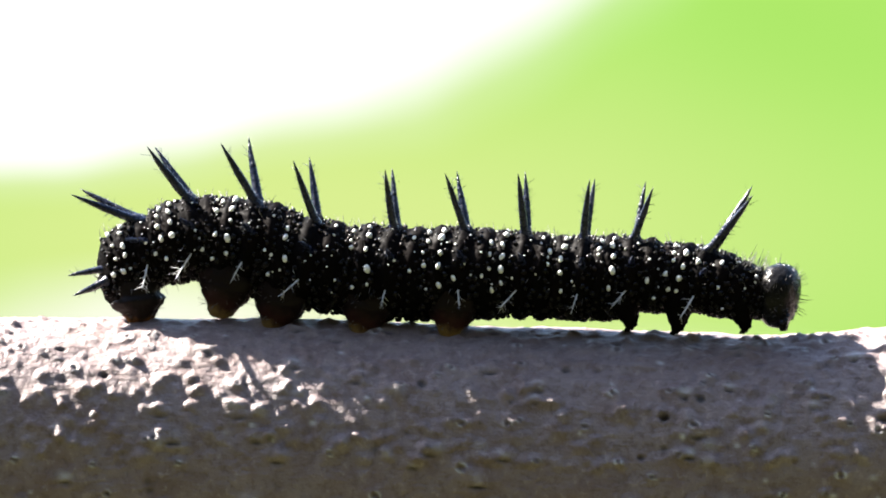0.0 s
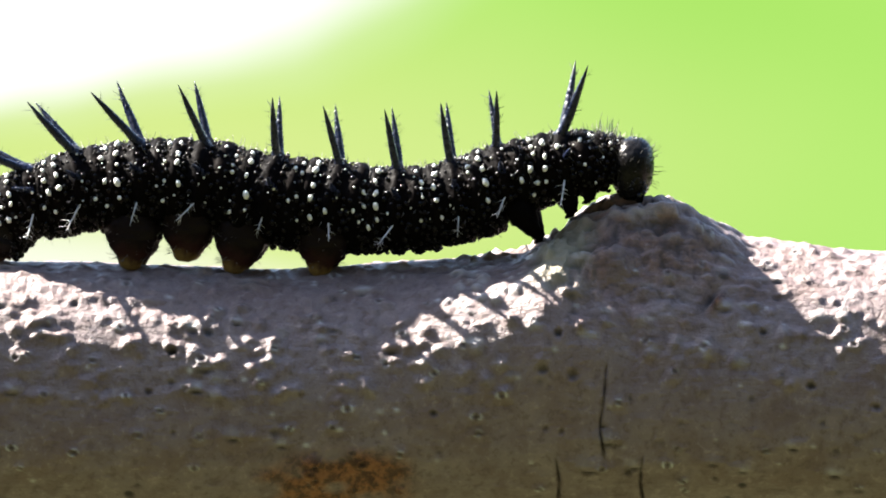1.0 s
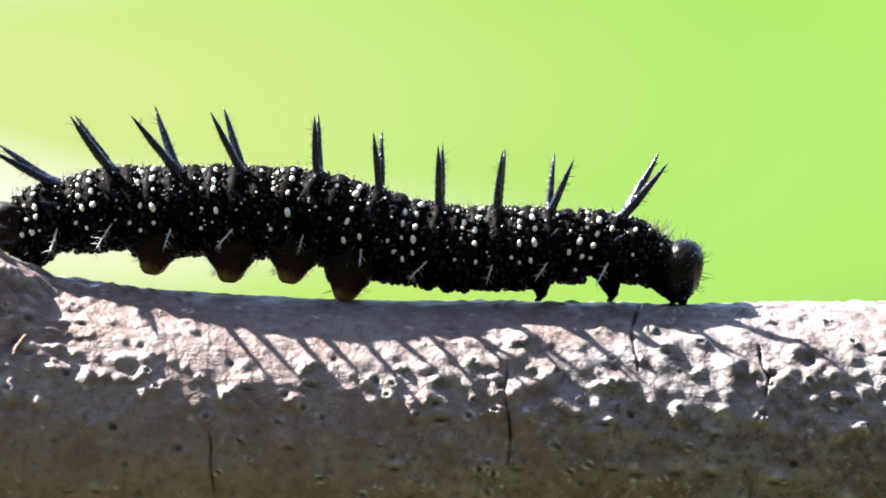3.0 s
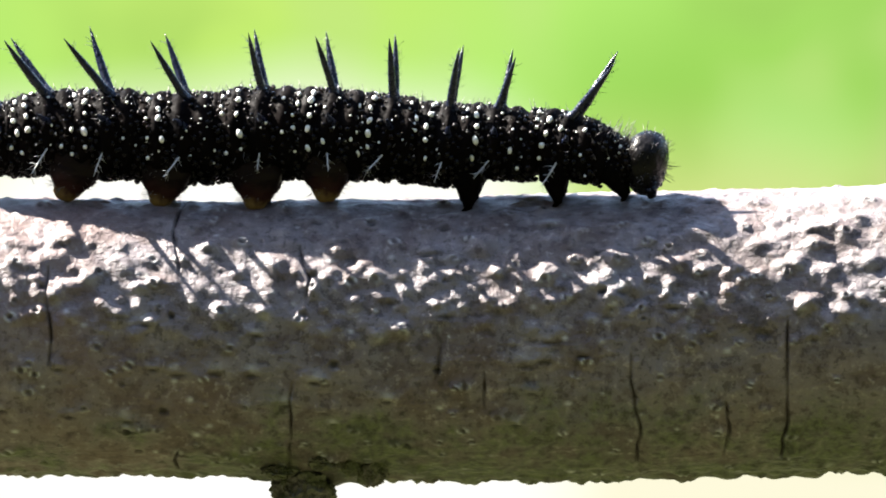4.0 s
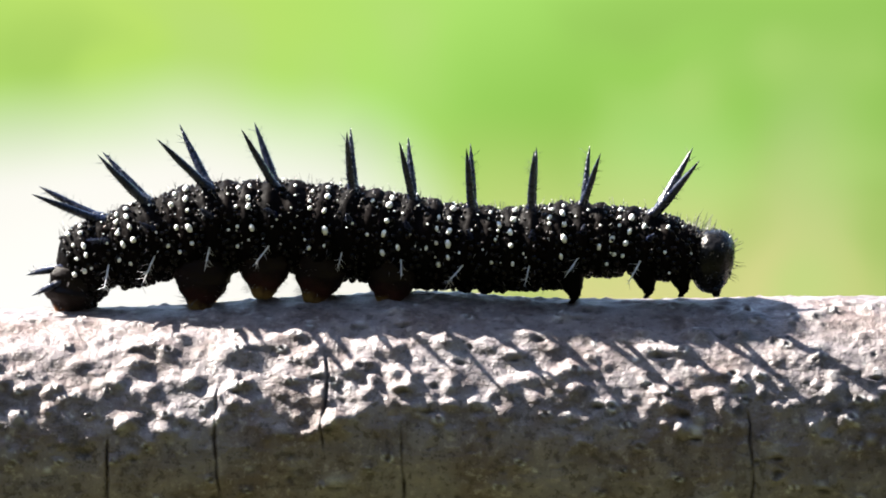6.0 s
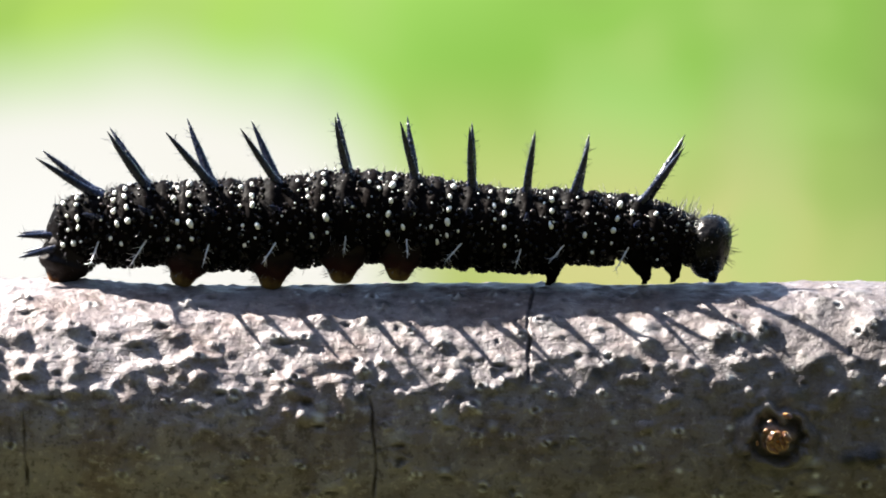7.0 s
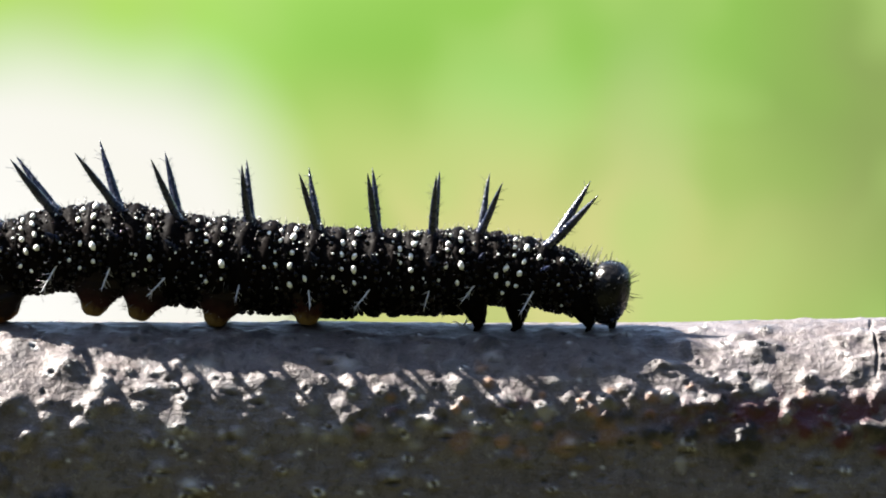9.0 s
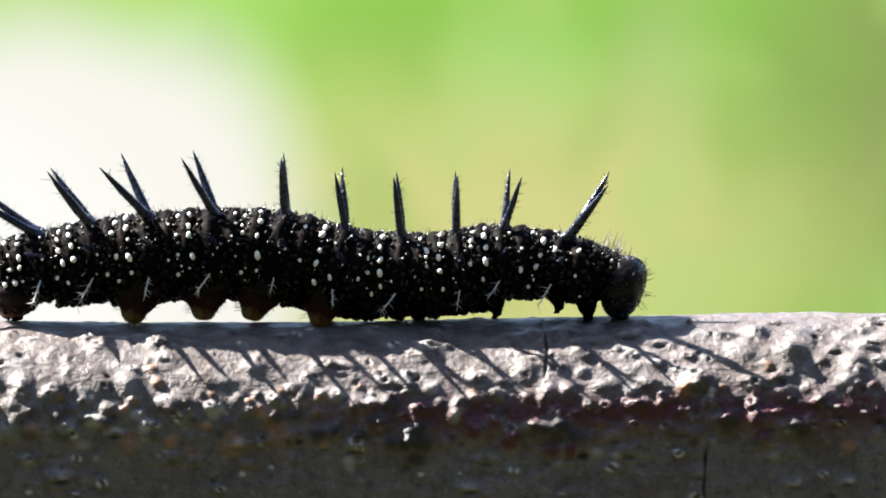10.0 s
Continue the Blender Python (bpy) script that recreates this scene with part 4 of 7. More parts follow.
def body():
    for i, (key, length, half, near, far, size) in enumerate(RINGS):
        lean = (near + far) / 2
        ring = part("body_segment", ring_mesh("body_segment", length, half, 20 + i, taper=(0.58, 0.73) if i == 0 else (0.73, 0.73), belly=BELLY[i]), creature)
        granules(ring, length, half, 140 + i, (0.58, 0.73) if i == 0 else (0.73, 0.73), BELLY[i])
        moving[key] = ring
        stands = []
        for side in (-1, 1):
            c, n = on_ring(0.02, side * 0.34, half, length)
            m = aim(c, (near if side < 0 else far, side * 0.38, 1.0)) @ Matrix.Scale(size, 4)
            part("spine", SPINES[(i + (side > 0)) % 3], ring, m=m)
            stands.append((m, 112, 26))
            c, n = on_ring(0.05, side * 1.25, half, length)
            m = aim(c, (lean * 0.5, side, 0.35))
            part("flank_spine", FLANK[i % 3], ring, m=m)
            stands.append((m, 52, 8))
            c, n = on_ring(0.0, side * 1.9, half, length)
            m = aim(c, (-0.15 + 0.25 * lean + rnd.uniform(-0.4, 0.4), side * 0.55, rnd.uniform(-1.1, -0.6))) @ Matrix.Scale(rnd.uniform(0.65, 1.05), 4)
            part("pale_spine", LOW[(i + 1) % 3], ring, "pale bristly flank spine", m)
            stands.append((m, 60, 11))
        speckles(ring, length, half, 60 + i)
        fuzz(ring, length, half, 90 + i, 70, stands)
    # first ring behind the head, narrow and without spines
    ring = part("body_segment", ring_mesh("body_segment", 84, 50, 41, 3, (0.86, 0.62), belly=0.80), creature)
    granules(ring, 84, 50, 151, (0.86, 0.62), 0.80)
    moving["t_one"] = ring
    speckles(ring, 80, 48, 72)
    fuzz(ring, 80, 49, 99, 130)
    verts, faces = [], []
    for _ in range(16):
        c, n = on_ring(rnd.uniform(-0.1, 0.35), rnd.uniform(-0.7, 0.7), 52, 80)
        cone_into(verts, faces, c, c + (n + Vector((rnd.uniform(-0.1, 0.5), 0, 0.3))).normalized() * rnd.uniform(18, 40) * U, 1.0 * U, 0.2 * U, 4)
    tagged(part("crest_hairs", mesh_from("crest_hairs", verts, faces, HAIR), ring, "longer hairs behind the head"), kind="stuff")
    # tail
    ring = part("tail_segment", ring_mesh("tail_segment", 88, 48, 43, 3, (0.58, 0.98), belly=0.97), creature)
    granules(ring, 88, 48, 152, (0.58, 0.98), 0.97)
    moving["tail"] = ring
    stands = []
    for side in (-1, 1):
        for k, (x, a, way) in enumerate(((-0.25, 0.5, (-1, side * 0.3, 0.95)), (-0.40, 1.0, (-1, side * 0.35, 0.5)))):
            m = aim(on_ring(x, side * a, 52, 88)[0], way) @ Matrix.Scale(1.2, 4)
            part("flank_spine", FLANK[k], ring, m=m)
            stands.append((m, 52, 8))
    speckles(ring, 84, 47, 73, 0.88)
    fuzz(ring, 84, 48, 100, 110, stands)
    verts, faces = [], []
    tube_into(verts, faces, [(x * U, 0, z * U) for x, z in ((-10, -8), (-34, -12), (-48, -20), (-54, -28), (-56, -32))], [w * U for w in (27, 24, 18, 10, 3)], 16)
    part("anal_plate", mesh_from("anal_plate", verts, faces, END_PLATE), ring, "translucent brown end plate")


def head():
    """A glossy head capsule of two lobes, with its mouth low in front."""
    verts, faces = [], []
    nu, nv = 40, 28
    for i in range(nv + 1):
        th = math.pi * i / nv
        for j in range(nu):
            a = 2 * math.pi * j / nu
            x, y, z = math.sin(th) * math.cos(a), math.sin(th) * math.sin(a), math.cos(th)
            x, z = math.copysign(abs(x) ** 0.8, x), math.copysign(abs(z) ** 0.85, z)
            cleft = 1 - 0.13 * math.exp(-(y / 0.16) ** 2) * max(0, z + 0.2)
            sx = 36 * (1 + 0.15 * (x < 0) - 0.16 * max(0, -z))
            verts.append((x * sx * cleft * U, y * 58 * (1 - 0.18 * max(0, -z)) * U, z * 58 * cleft * U))
    for i in range(nv):
        for j in range(nu):
            faces.append((i * nu + j, i * nu + (j + 1) % nu, (i + 1) * nu + (j + 1) % nu, (i + 1) * nu + j))
    h = part("head", mesh_from("head", verts, faces, HEAD), creature, "dark grey glossy head")
    moving["head"] = h
    r = random.Random(3)
    verts, faces = [], []
    for _ in range(80):
        th, a = math.acos(r.uniform(-0.5, 1)), r.uniform(0, 2 * math.pi)
        n = Vector((math.sin(th) * math.cos(a), math.sin(th) * math.sin(a), math.cos(th)))
        c = Vector((n.x * 38, n.y * 57, n.z * 57))
        way = (n + Vector((r.uniform(-0.3, 0.5), r.uniform(-0.3, 0.3), r.uniform(-0.2, 0.4)))).normalized()
        cone_into(verts, faces, c * U, (c + way * r.uniform(8, 24)) * U, 0.8 * U, 0.2 * U, 3)
    tagged(part("fuzz", mesh_from("fuzz", verts, faces, HAIR), h, "fine dark hairs"), kind="stuff")
    verts, faces = [], []
    for _ in range(170):
        th, a = math.acos(r.uniform(-0.7, 1)), r.uniform(0, 2 * math.pi)
        n = Vector((math.sin(th) * math.cos(a), math.sin(th) * math.sin(a), math.cos(th)))
        bead_into(verts, faces, Vector((n.x * (35 + 5 * (n.x < 0)), n.y * 56, n.z * 56)) * U, n, r.uniform(1.4, 3.2) * U)
    tagged(part("granulation", mesh_from("granulation", verts, faces, SPINE), h), kind="stuff")
    verts, faces = [], []
    bead_into(verts, faces, (0, 0, 0), (0, 0, 1), 4 * U)
    eye = mesh_from("eye", verts, faces, SPINE)
    for side in (-1, 1):
        verts, faces = [], []
        cone_into(verts, faces, (12 * U, side * 12 * U, -40 * U), (15 * U, side * 8 * U, -60 * U), 11 * U, 6 * U, 8, steps=3)
        part("mandible", mesh_from("mandible", verts, faces, HEAD), h)
        for dz, dx in ((0, 20), (-9, 24), (-17, 22), (-22, 14)):
            part("eye", eye, h, m=aim((dx * U, side * 40 * U, (-22 + dz) * U), (0.6, side, -0.1)))


def proleg_mesh(name, top, foot, height, seed, material):
    r = random.Random(seed)
    verts, faces = [], []
    shape = [(0.0, foot * 0.45), (0.03, foot * 0.72), (0.10, foot * 0.96), (0.18, foot * 1.10), (0.24, foot * 1.22), (0.34, foot * 1.58), (0.46, foot * 1.90), (0.58, top * 0.95), (0.80, top), (1.0, top * 0.8)]
    hs, ws = zip(*shape)
    prof = [(f, float(np.interp(f, hs, ws)) * (1 + 0.012 * math.sin(f * 38 + seed))) for f in np.linspace(0, 1, 30)]
    k = 30
    for f, w in prof:
        for j in range(k):
            a = 2 * math.pi * j / k
            ww = w * (1 + r.uniform(-0.03, 0.03) + 0.035 * math.sin(5 * a + 9 * f + seed) + 0.03 * math.sin(2 * a - 14 * f))
            verts.append((math.cos(a) * ww * U, math.sin(a) * ww * 0.64 * U, f * height * U))
    for s in range(len(prof) - 1):
        for j in range(k):
            a, b = s * k + j, s * k + (j + 1) % k
            faces.append((a, b, b + k, a + k))
    faces.append(tuple(range(k - 1, -1, -1)))
    faces.append(tuple((len(prof) - 1) * k + j for j in range(k)))
    return mesh_from(name, verts, faces, material)


def proleg_hairs(top, foot, height, seed):
    r = random.Random(seed)
    verts, faces = [], []
    for _ in range(46):
        f, a = r.uniform(0.12, 0.75), r.uniform(0, 2 * math.pi)
        w = foot + (top - foot) * f
        c = Vector((math.cos(a) * w, math.sin(a) * w * 0.64, f * height)) * U
        way = Vector((math.cos(a), math.sin(a), r.uniform(-0.9, 0.3))).normalized()
        cone_into(verts, faces, c, c + way * r.uniform(6, 16) * U, 0.7 * U, 0.2 * U, 3)
    return mesh_from("fuzz", verts, faces, HAIR)


def true_leg_mesh(name):
    """A short jointed leg that ends in a hook, pointing down to its foot at the origin."""
    verts, faces = [], []
    tube_into(verts, faces, [(x * U, 0, z * U) for x, z in ((-14, 96), (-10, 70), (-6, 48), (-3, 44), (1, 24), (3, 20), (5, 8), (2, 2), (-4, -1))],
              [r * U for r in (18, 26, 27, 23, 15, 14, 9, 5, 1.5)], 12)
    return mesh_from(name, verts, faces, SKIN)


SIDE = {}


def legs():
    for key, top, foot, height, y in (("clasper", 40, 25, 84, 24), ("p_six", 50, 21.5, 96, 34), ("p_five", 50, 21.5, 96, 34),
                                      ("p_four", 50, 21.5, 96, 34), ("p_three", 50, 21.5, 96, 34)):
        moving[key] = []
        hairs = proleg_hairs(top, foot, height, len(key) + 31)
        me = proleg_mesh("proleg", top, foot, height, len(key), CLASPER if key == "clasper" else PROLEG)
        for side in (-1, 1):
            leg = part("clasper" if key == "clasper" else "proleg", me, creature, "stubby amber-brown proleg")
            tagged(part("fuzz", hairs, leg, "short pale hairs"), kind="stuff")
            SIDE[leg.name] = side * y * U
            moving[key].append(leg)
    me = true_leg_mesh("true_leg")
    for key, y in (("l_three", 34), ("l_two", 32), ("l_one", 26)):
        moving[key] = []
        for side in (-1, 1):
            leg = part("true_leg", me, creature, "short black hooked leg")
            SIDE[leg.name] = side * y * U
            moving[key].append(leg)


def stance(leg, x, y, z, rx, ry):
    """The pose of a leg, set to its own side of the body."""
    return pose(x, y + SIDE[leg.name], z, rx, ry)


body()
head()
legs()
fibre_tuft()
bud_scales()


def motions():
    walk(creature, [
        (0, pose(-0.06789, -0.00168, 0.01253, 0, 0, -3)),
        (0.2, pose(-0.06369, -0.00168, 0.01259, 0, 0, -3)),
        (0.5, pose(-0.05748, -0.00168, 0.01316, 0, 0, -3)),
        (0.7, pose(-0.05367, -0.00166, 0.01241, 0, 0, -3)),
        (1, pose(-0.04860, -0.00162, 0.01259, 0, 0, -3)),
        (1.3, pose(-0.04341, -0.00115, 0.01310, 0, 0, -2.4)),
        (1.5, pose(-0.04056, -0.00084, 0.01485, 0, 0, -2)),
        (1.7, pose(-0.03681, -0.00060, 0.01525, 0, 0, -1.8)),
        (2, pose(-0.03045, -0.00024, 0.01562, 0, 0, -1.5)),
        (2.2, pose(-0.02571, -0.00019, 0.01525, 0, 0, -1.3)),
        (2.5, pose(-0.01989, -0.00012, 0.01387, 0, 0, -1)),
        (2.7, pose(-0.01593, -0.00012, 0.01357, 0, 0, -1)),
        (3.8, pose(0.00756, -0.00108, 0.01285, 0, 0, -3)),
        (4, pose(0.01197, -0.00126, 0.01325, 0, 0, -3)),
        (4.2, pose(0.01524, -0.00126, 0.01286, 0, 0, -3)),
        (4.5, pose(0.02100, -0.00126, 0.01304, 0, 0, -3)),
        (4.8, pose(0.02721, -0.00083, 0.01355, 0, 0, -3)),
        (5, pose(0.03207, -0.00054, 0.01360, 0, 0, -3)),
        (5.2, pose(0.03591, -0.00054, 0.01408, 0, 0, -2.5)),
        (6.3, pose(0.05853, -0.00060, 0.01387, 0, 0, -2)),
        (6.5, pose(0.06294, -0.00027, 0.01391, 0, 0, -1.5)),
        (6.8, pose(0.06825, -0.00018, 0.01411, 0, 0, -1.2)),
        (7, pose(0.07179, -0.00012, 0.01432, 0, 0, -1)),
        (7.2, pose(0.07539, -0.00018, 0.01369, 0, 0, -1)),
        (7.5, pose(0.08133, -0.00027, 0.01382, 0, 0, -1)),
        (7.8, pose(0.08682, -0.00083, 0.01394, 0, 0, -3.4)),
        (8, pose(0.09099, -0.00120, 0.01433, 0, 0, -5)),
        (8.2, pose(0.09456, -0.00127, 0.01409, 0, 0, -5)),
        (8.5, pose(0.10005, -0.00138, 0.01428, 0, 0, -5)),
        (8.8, pose(0.10518, -0.00113, 0.01426, 0, 0, -3.8)),
        (9, pose(0.10911, -0.00096, 0.01389, 0, 0, -3)),
        (9.2, pose(0.11328, -0.00079, 0.01439, 0, 0, -3)),
        (9.5, pose(0.11892, -0.00054, 0.01444, 0, 0, -3)),
        (9.7, pose(0.12267, -0.00037, 0.01406, 0, 0, -2.2)),
        (10, pose(0.12801, -0.00012, 0.01384, 0, 0, -1)),
    ])
    walk(moving['tail'], [
        (0, pose(-0.01782, 0, -0.00254, 0, -52.2)), (0.2, pose(-0.01842, 0, -0.00311, 0, -42.5)),
        (0.5, pose(-0.01832, 0, -0.00343, 0, -39.7)), (0.7, pose(-0.01770, 0, -0.00296, 0, -42.0)),
        (1, pose(-0.01726, 0, -0.00334, 0, -50.3)), (1.3, pose(-0.01716, 0, -0.00338, 0, -47.7)),
        (1.5, pose(-0.01840, 0, -0.00505, 0, -41.1)), (1.7, pose(-0.01797, 0, -0.00560, 0, -44.8)),
        (2, pose(-0.01813, 0, -0.00587, 0, -47.5)), (2.2, pose(-0.01871, 0, -0.00516, 0, -54.1)),
        (2.5, pose(-0.01866, 0, -0.00301, 0, -57.2)), (2.7, pose(-0.01820, 0, -0.00259, 0, -43.8)),
        (3.8, pose(-0.01849, 0, -0.00258, 0, -48.1)), (4, pose(-0.01887, 0, -0.00380, 0, -44.9)),
        (4.2, pose(-0.01852, 0, -0.00316, 0, -41.7)), (4.5, pose(-0.01837, 0, -0.00329, 0, -44.5)),
        (4.8, pose(-0.01828, 0, -0.00358, 0, -43.4)), (5, pose(-0.01848, 0, -0.00387, 0, -52.8)),
        (5.2, pose(-0.01854, 0, -0.00445, 0, -41.4)), (6.3, pose(-0.01690, 0, -0.00390, 0, -54.3)),
        (6.5, pose(-0.01783, 0, -0.00365, 0, -51.9)), (6.8, pose(-0.01785, 0, -0.00332, 0, -47.6)),
        (7, pose(-0.01789, 0, -0.00379, 0, -41.2)), (7.2, pose(-0.01703, 0, -0.00325, 0, -50.1)),
        (7.5, pose(-0.01696, 0, -0.00328, 0, -50.3)), (7.8, pose(-0.01738, 0, -0.00301, 0, -46.3)),
        (8, pose(-0.01777, 0, -0.00358, 0, -43.5)), (8.2, pose(-0.01746, 0, -0.00375, 0, -40.8)),
        (8.5, pose(-0.01746, 0, -0.00384, 0, -40.8)), (8.8, pose(-0.01772, 0, -0.00364, 0, -41.5)),
        (9, pose(-0.01789, 0, -0.00285, 0, -45.1)), (9.2, pose(-0.01795, 0, -0.00322, 0, -39.3)),
        (9.5, pose(-0.01789, 0, -0.00349, 0, -39.3)), (9.7, pose(-0.01730, 0, -0.00347, 0, -42.0)),
        (10, pose(-0.01728, 0, -0.00321, 0, -42.6)),
    ])
    walk(moving['a_eight'], [
        (0, pose(-0.01690, 0, -0.00136, 0, -19.2)), (0.2, pose(-0.01731, 0, -0.00210, 0, -9.5)),
        (0.5, pose(-0.01717, 0, -0.00248, 0, -6.7)), (0.7, pose(-0.01658, 0, -0.00195, 0, -9.0)),
        (1, pose(-0.01630, 0, -0.00219, 0, -17.3)), (1.3, pose(-0.01615, 0, -0.00227, 0, -14.7)),
        (1.5, pose(-0.01727, 0, -0.00406, 0, -8.1)), (1.7, pose(-0.01691, 0, -0.00455, 0, -11.8)),
        (2, pose(-0.01712, 0, -0.00477, 0, -14.5)), (2.2, pose(-0.01783, 0, -0.00395, 0, -21.1)),
        (2.5, pose(-0.01785, 0, -0.00174, 0, -24.2)), (2.7, pose(-0.01712, 0, -0.00155, 0, -10.8)),
        (3.8, pose(-0.01748, 0, -0.00146, 0, -15.1)), (4, pose(-0.01780, 0, -0.00275, 0, -11.9)),
        (4.2, pose(-0.01740, 0, -0.00217, 0, -8.7)), (4.5, pose(-0.01730, 0, -0.00224, 0, -11.5)),
        (4.8, pose(-0.01719, 0, -0.00255, 0, -10.4)), (5, pose(-0.01757, 0, -0.00267, 0, -19.8)),
        (5.2, pose(-0.01741, 0, -0.00346, 0, -8.4)), (6.3, pose(-0.01602, 0, -0.00268, 0, -21.3)),
        (6.5, pose(-0.01691, 0, -0.00247, 0, -18.9)), (6.8, pose(-0.01684, 0, -0.00222, 0, -14.6)),
        (7, pose(-0.01676, 0, -0.00280, 0, -8.2)), (7.2, pose(-0.01607, 0, -0.00210, 0, -17.1)),
        (7.5, pose(-0.01600, 0, -0.00213, 0, -17.3)), (7.8, pose(-0.01634, 0, -0.00193, 0, -13.3)),
        (8, pose(-0.01668, 0, -0.00255, 0, -10.5)), (8.2, pose(-0.01632, 0, -0.00277, 0, -7.8)),
        (8.5, pose(-0.01632, 0, -0.00286, 0, -7.8)), (8.8, pose(-0.01660, 0, -0.00265, 0, -8.5)),
        (9, pose(-0.01683, 0, -0.00178, 0, -12.1)), (9.2, pose(-0.01679, 0, -0.00227, 0, -6.3)),
        (9.5, pose(-0.01673, 0, -0.00254, 0, -6.3)), (9.7, pose(-0.01619, 0, -0.00246, 0, -9.0)),
        (10, pose(-0.01617, 0, -0.00219, 0, -9.6)),
    ])
    walk(moving['a_seven'], [
        (0, pose(-0.01440, 0, -0.00063, 0, -7.9)), (0.2, pose(-0.01487, 0, -0.00185, 0, -2.0)),
        (0.5, pose(-0.01474, 0, -0.00236, 0, -2.9)), (0.7, pose(-0.01367, 0, -0.00167, 0, -9.9)),
        (1, pose(-0.01372, 0, -0.00156, 0, -12.6)), (1.3, pose(-0.01347, 0, -0.00174, 0, -8.9)),
        (1.5, pose(-0.01413, 0, -0.00379, 0, -7.1)), (1.7, pose(-0.01353, 0, -0.00402, 0, -13.0)),
        (2, pose(-0.01410, 0, -0.00417, 0, -16.1)), (2.2, pose(-0.01531, 0, -0.00315, 0, -15.9)),
        (2.5, pose(-0.01511, 0, -0.00067, 0, -14.9)), (2.7, pose(-0.01412, 0, -0.00115, 0, -6.0)),
        (3.8, pose(-0.01468, 0, -0.00087, 0, -8.7)), (4, pose(-0.01510, 0, -0.00235, 0, -7.0)),
        (4.2, pose(-0.01442, 0, -0.00189, 0, -9.1)), (4.5, pose(-0.01441, 0, -0.00182, 0, -9.4)),
        (4.8, pose(-0.01440, 0, -0.00221, 0, -9.5)), (5, pose(-0.01474, 0, -0.00181, 0, -11.1)),
        (5.2, pose(-0.01484, 0, -0.00325, 0, -5.9)), (6.3, pose(-0.01342, 0, -0.00185, 0, -16.7)),
        (6.5, pose(-0.01403, 0, -0.00164, 0, -9.8)), (6.8, pose(-0.01413, 0, -0.00166, 0, -5.5)),
        (7, pose(-0.01415, 0, -0.00260, 0, -5.0)), (7.2, pose(-0.01358, 0, -0.00151, 0, -11.4)),
        (7.5, pose(-0.01345, 0, -0.00151, 0, -11.8)), (7.8, pose(-0.01355, 0, -0.00144, 0, -9.1)),
        (8, pose(-0.01396, 0, -0.00221, 0, -4.6)), (8.2, pose(-0.01348, 0, -0.00256, 0, -7.0)),
        (8.5, pose(-0.01342, 0, -0.00264, 0, -8.4)), (8.8, pose(-0.01362, 0, -0.00238, 0, -7.3)),
        (9, pose(-0.01372, 0, -0.00129, 0, -8.5)), (9.2, pose(-0.01423, 0, -0.00215, 0, -2.0)),
        (9.5, pose(-0.01412, 0, -0.00242, 0, -3.5)), (9.7, pose(-0.01356, 0, -0.00222, 0, -7.9)),
        (10, pose(-0.01333, 0, -0.00189, 0, -8.6)),
    ])
    walk(moving['a_six'], [
        (0, pose(-0.01144, 0, -0.00092, 0, 8.3)), (0.2, pose(-0.01173, 0, -0.00229, 0, 3.5)),
        (0.5, pose(-0.01160, 0, -0.00257, 0, 1.2)), (0.7, pose(-0.01063, 0, -0.00129, 0, -6.4)),
        (1, pose(-0.01056, 0, -0.00127, 0, -4.4)), (1.3, pose(-0.01050, 0, -0.00176, 0, -0.0)),
        (1.5, pose(-0.01070, 0, -0.00362, 0, -2.3)), (1.7, pose(-0.01036, 0, -0.00343, 0, -10.8)),
        (2, pose(-0.01119, 0, -0.00344, 0, -17.8)), (2.2, pose(-0.01237, 0, -0.00279, 0, -11.6)),
        (2.5, pose(-0.01197, 0, -0.00050, 0, 1.5)), (2.7, pose(-0.01082, 0, -0.00128, 0, -1.7)),
        (3.8, pose(-0.01183, 0, -0.00094, 0, 3.1)), (4, pose(-0.01206, 0, -0.00242, 0, -0.0)),
        (4.2, pose(-0.01125, 0, -0.00156, 0, -7.4)), (4.5, pose(-0.01113, 0, -0.00160, 0, -5.1)),
        (4.8, pose(-0.01117, 0, -0.00192, 0, -7.1)), (5, pose(-0.01171, 0, -0.00188, 0, 1.8)),
        (5.2, pose(-0.01173, 0, -0.00325, 0, -2.9)), (6.3, pose(-0.01043, 0, -0.00138, 0, -7.6)),
        (6.5, pose(-0.01106, 0, -0.00181, 0, 2.6)), (6.8, pose(-0.01133, 0, -0.00205, 0, 4.8)),
        (7, pose(-0.01079, 0, -0.00265, 0, -2.5)), (7.2, pose(-0.01057, 0, -0.00136, 0, -3.3)),
        (7.5, pose(-0.01034, 0, -0.00130, 0, -2.5)), (7.8, pose(-0.01062, 0, -0.00137, 0, -0.8)),
        (8, pose(-0.01115, 0, -0.00247, 0, 2.6)), (8.2, pose(-0.01028, 0, -0.00241, 0, -5.3)),
        (8.5, pose(-0.01019, 0, -0.00233, 0, -8.3)), (8.8, pose(-0.01030, 0, -0.00222, 0, -7.1)),
        (9, pose(-0.01071, 0, -0.00122, 0, 1.6)), (9.2, pose(-0.01117, 0, -0.00245, 0, 1.8)),
        (9.5, pose(-0.01107, 0, -0.00257, 0, 0.8)), (9.7, pose(-0.01033, 0, -0.00204, 0, -7.8)),
        (10, pose(-0.01033, 0, -0.00169, 0, -5.7)),
    ])
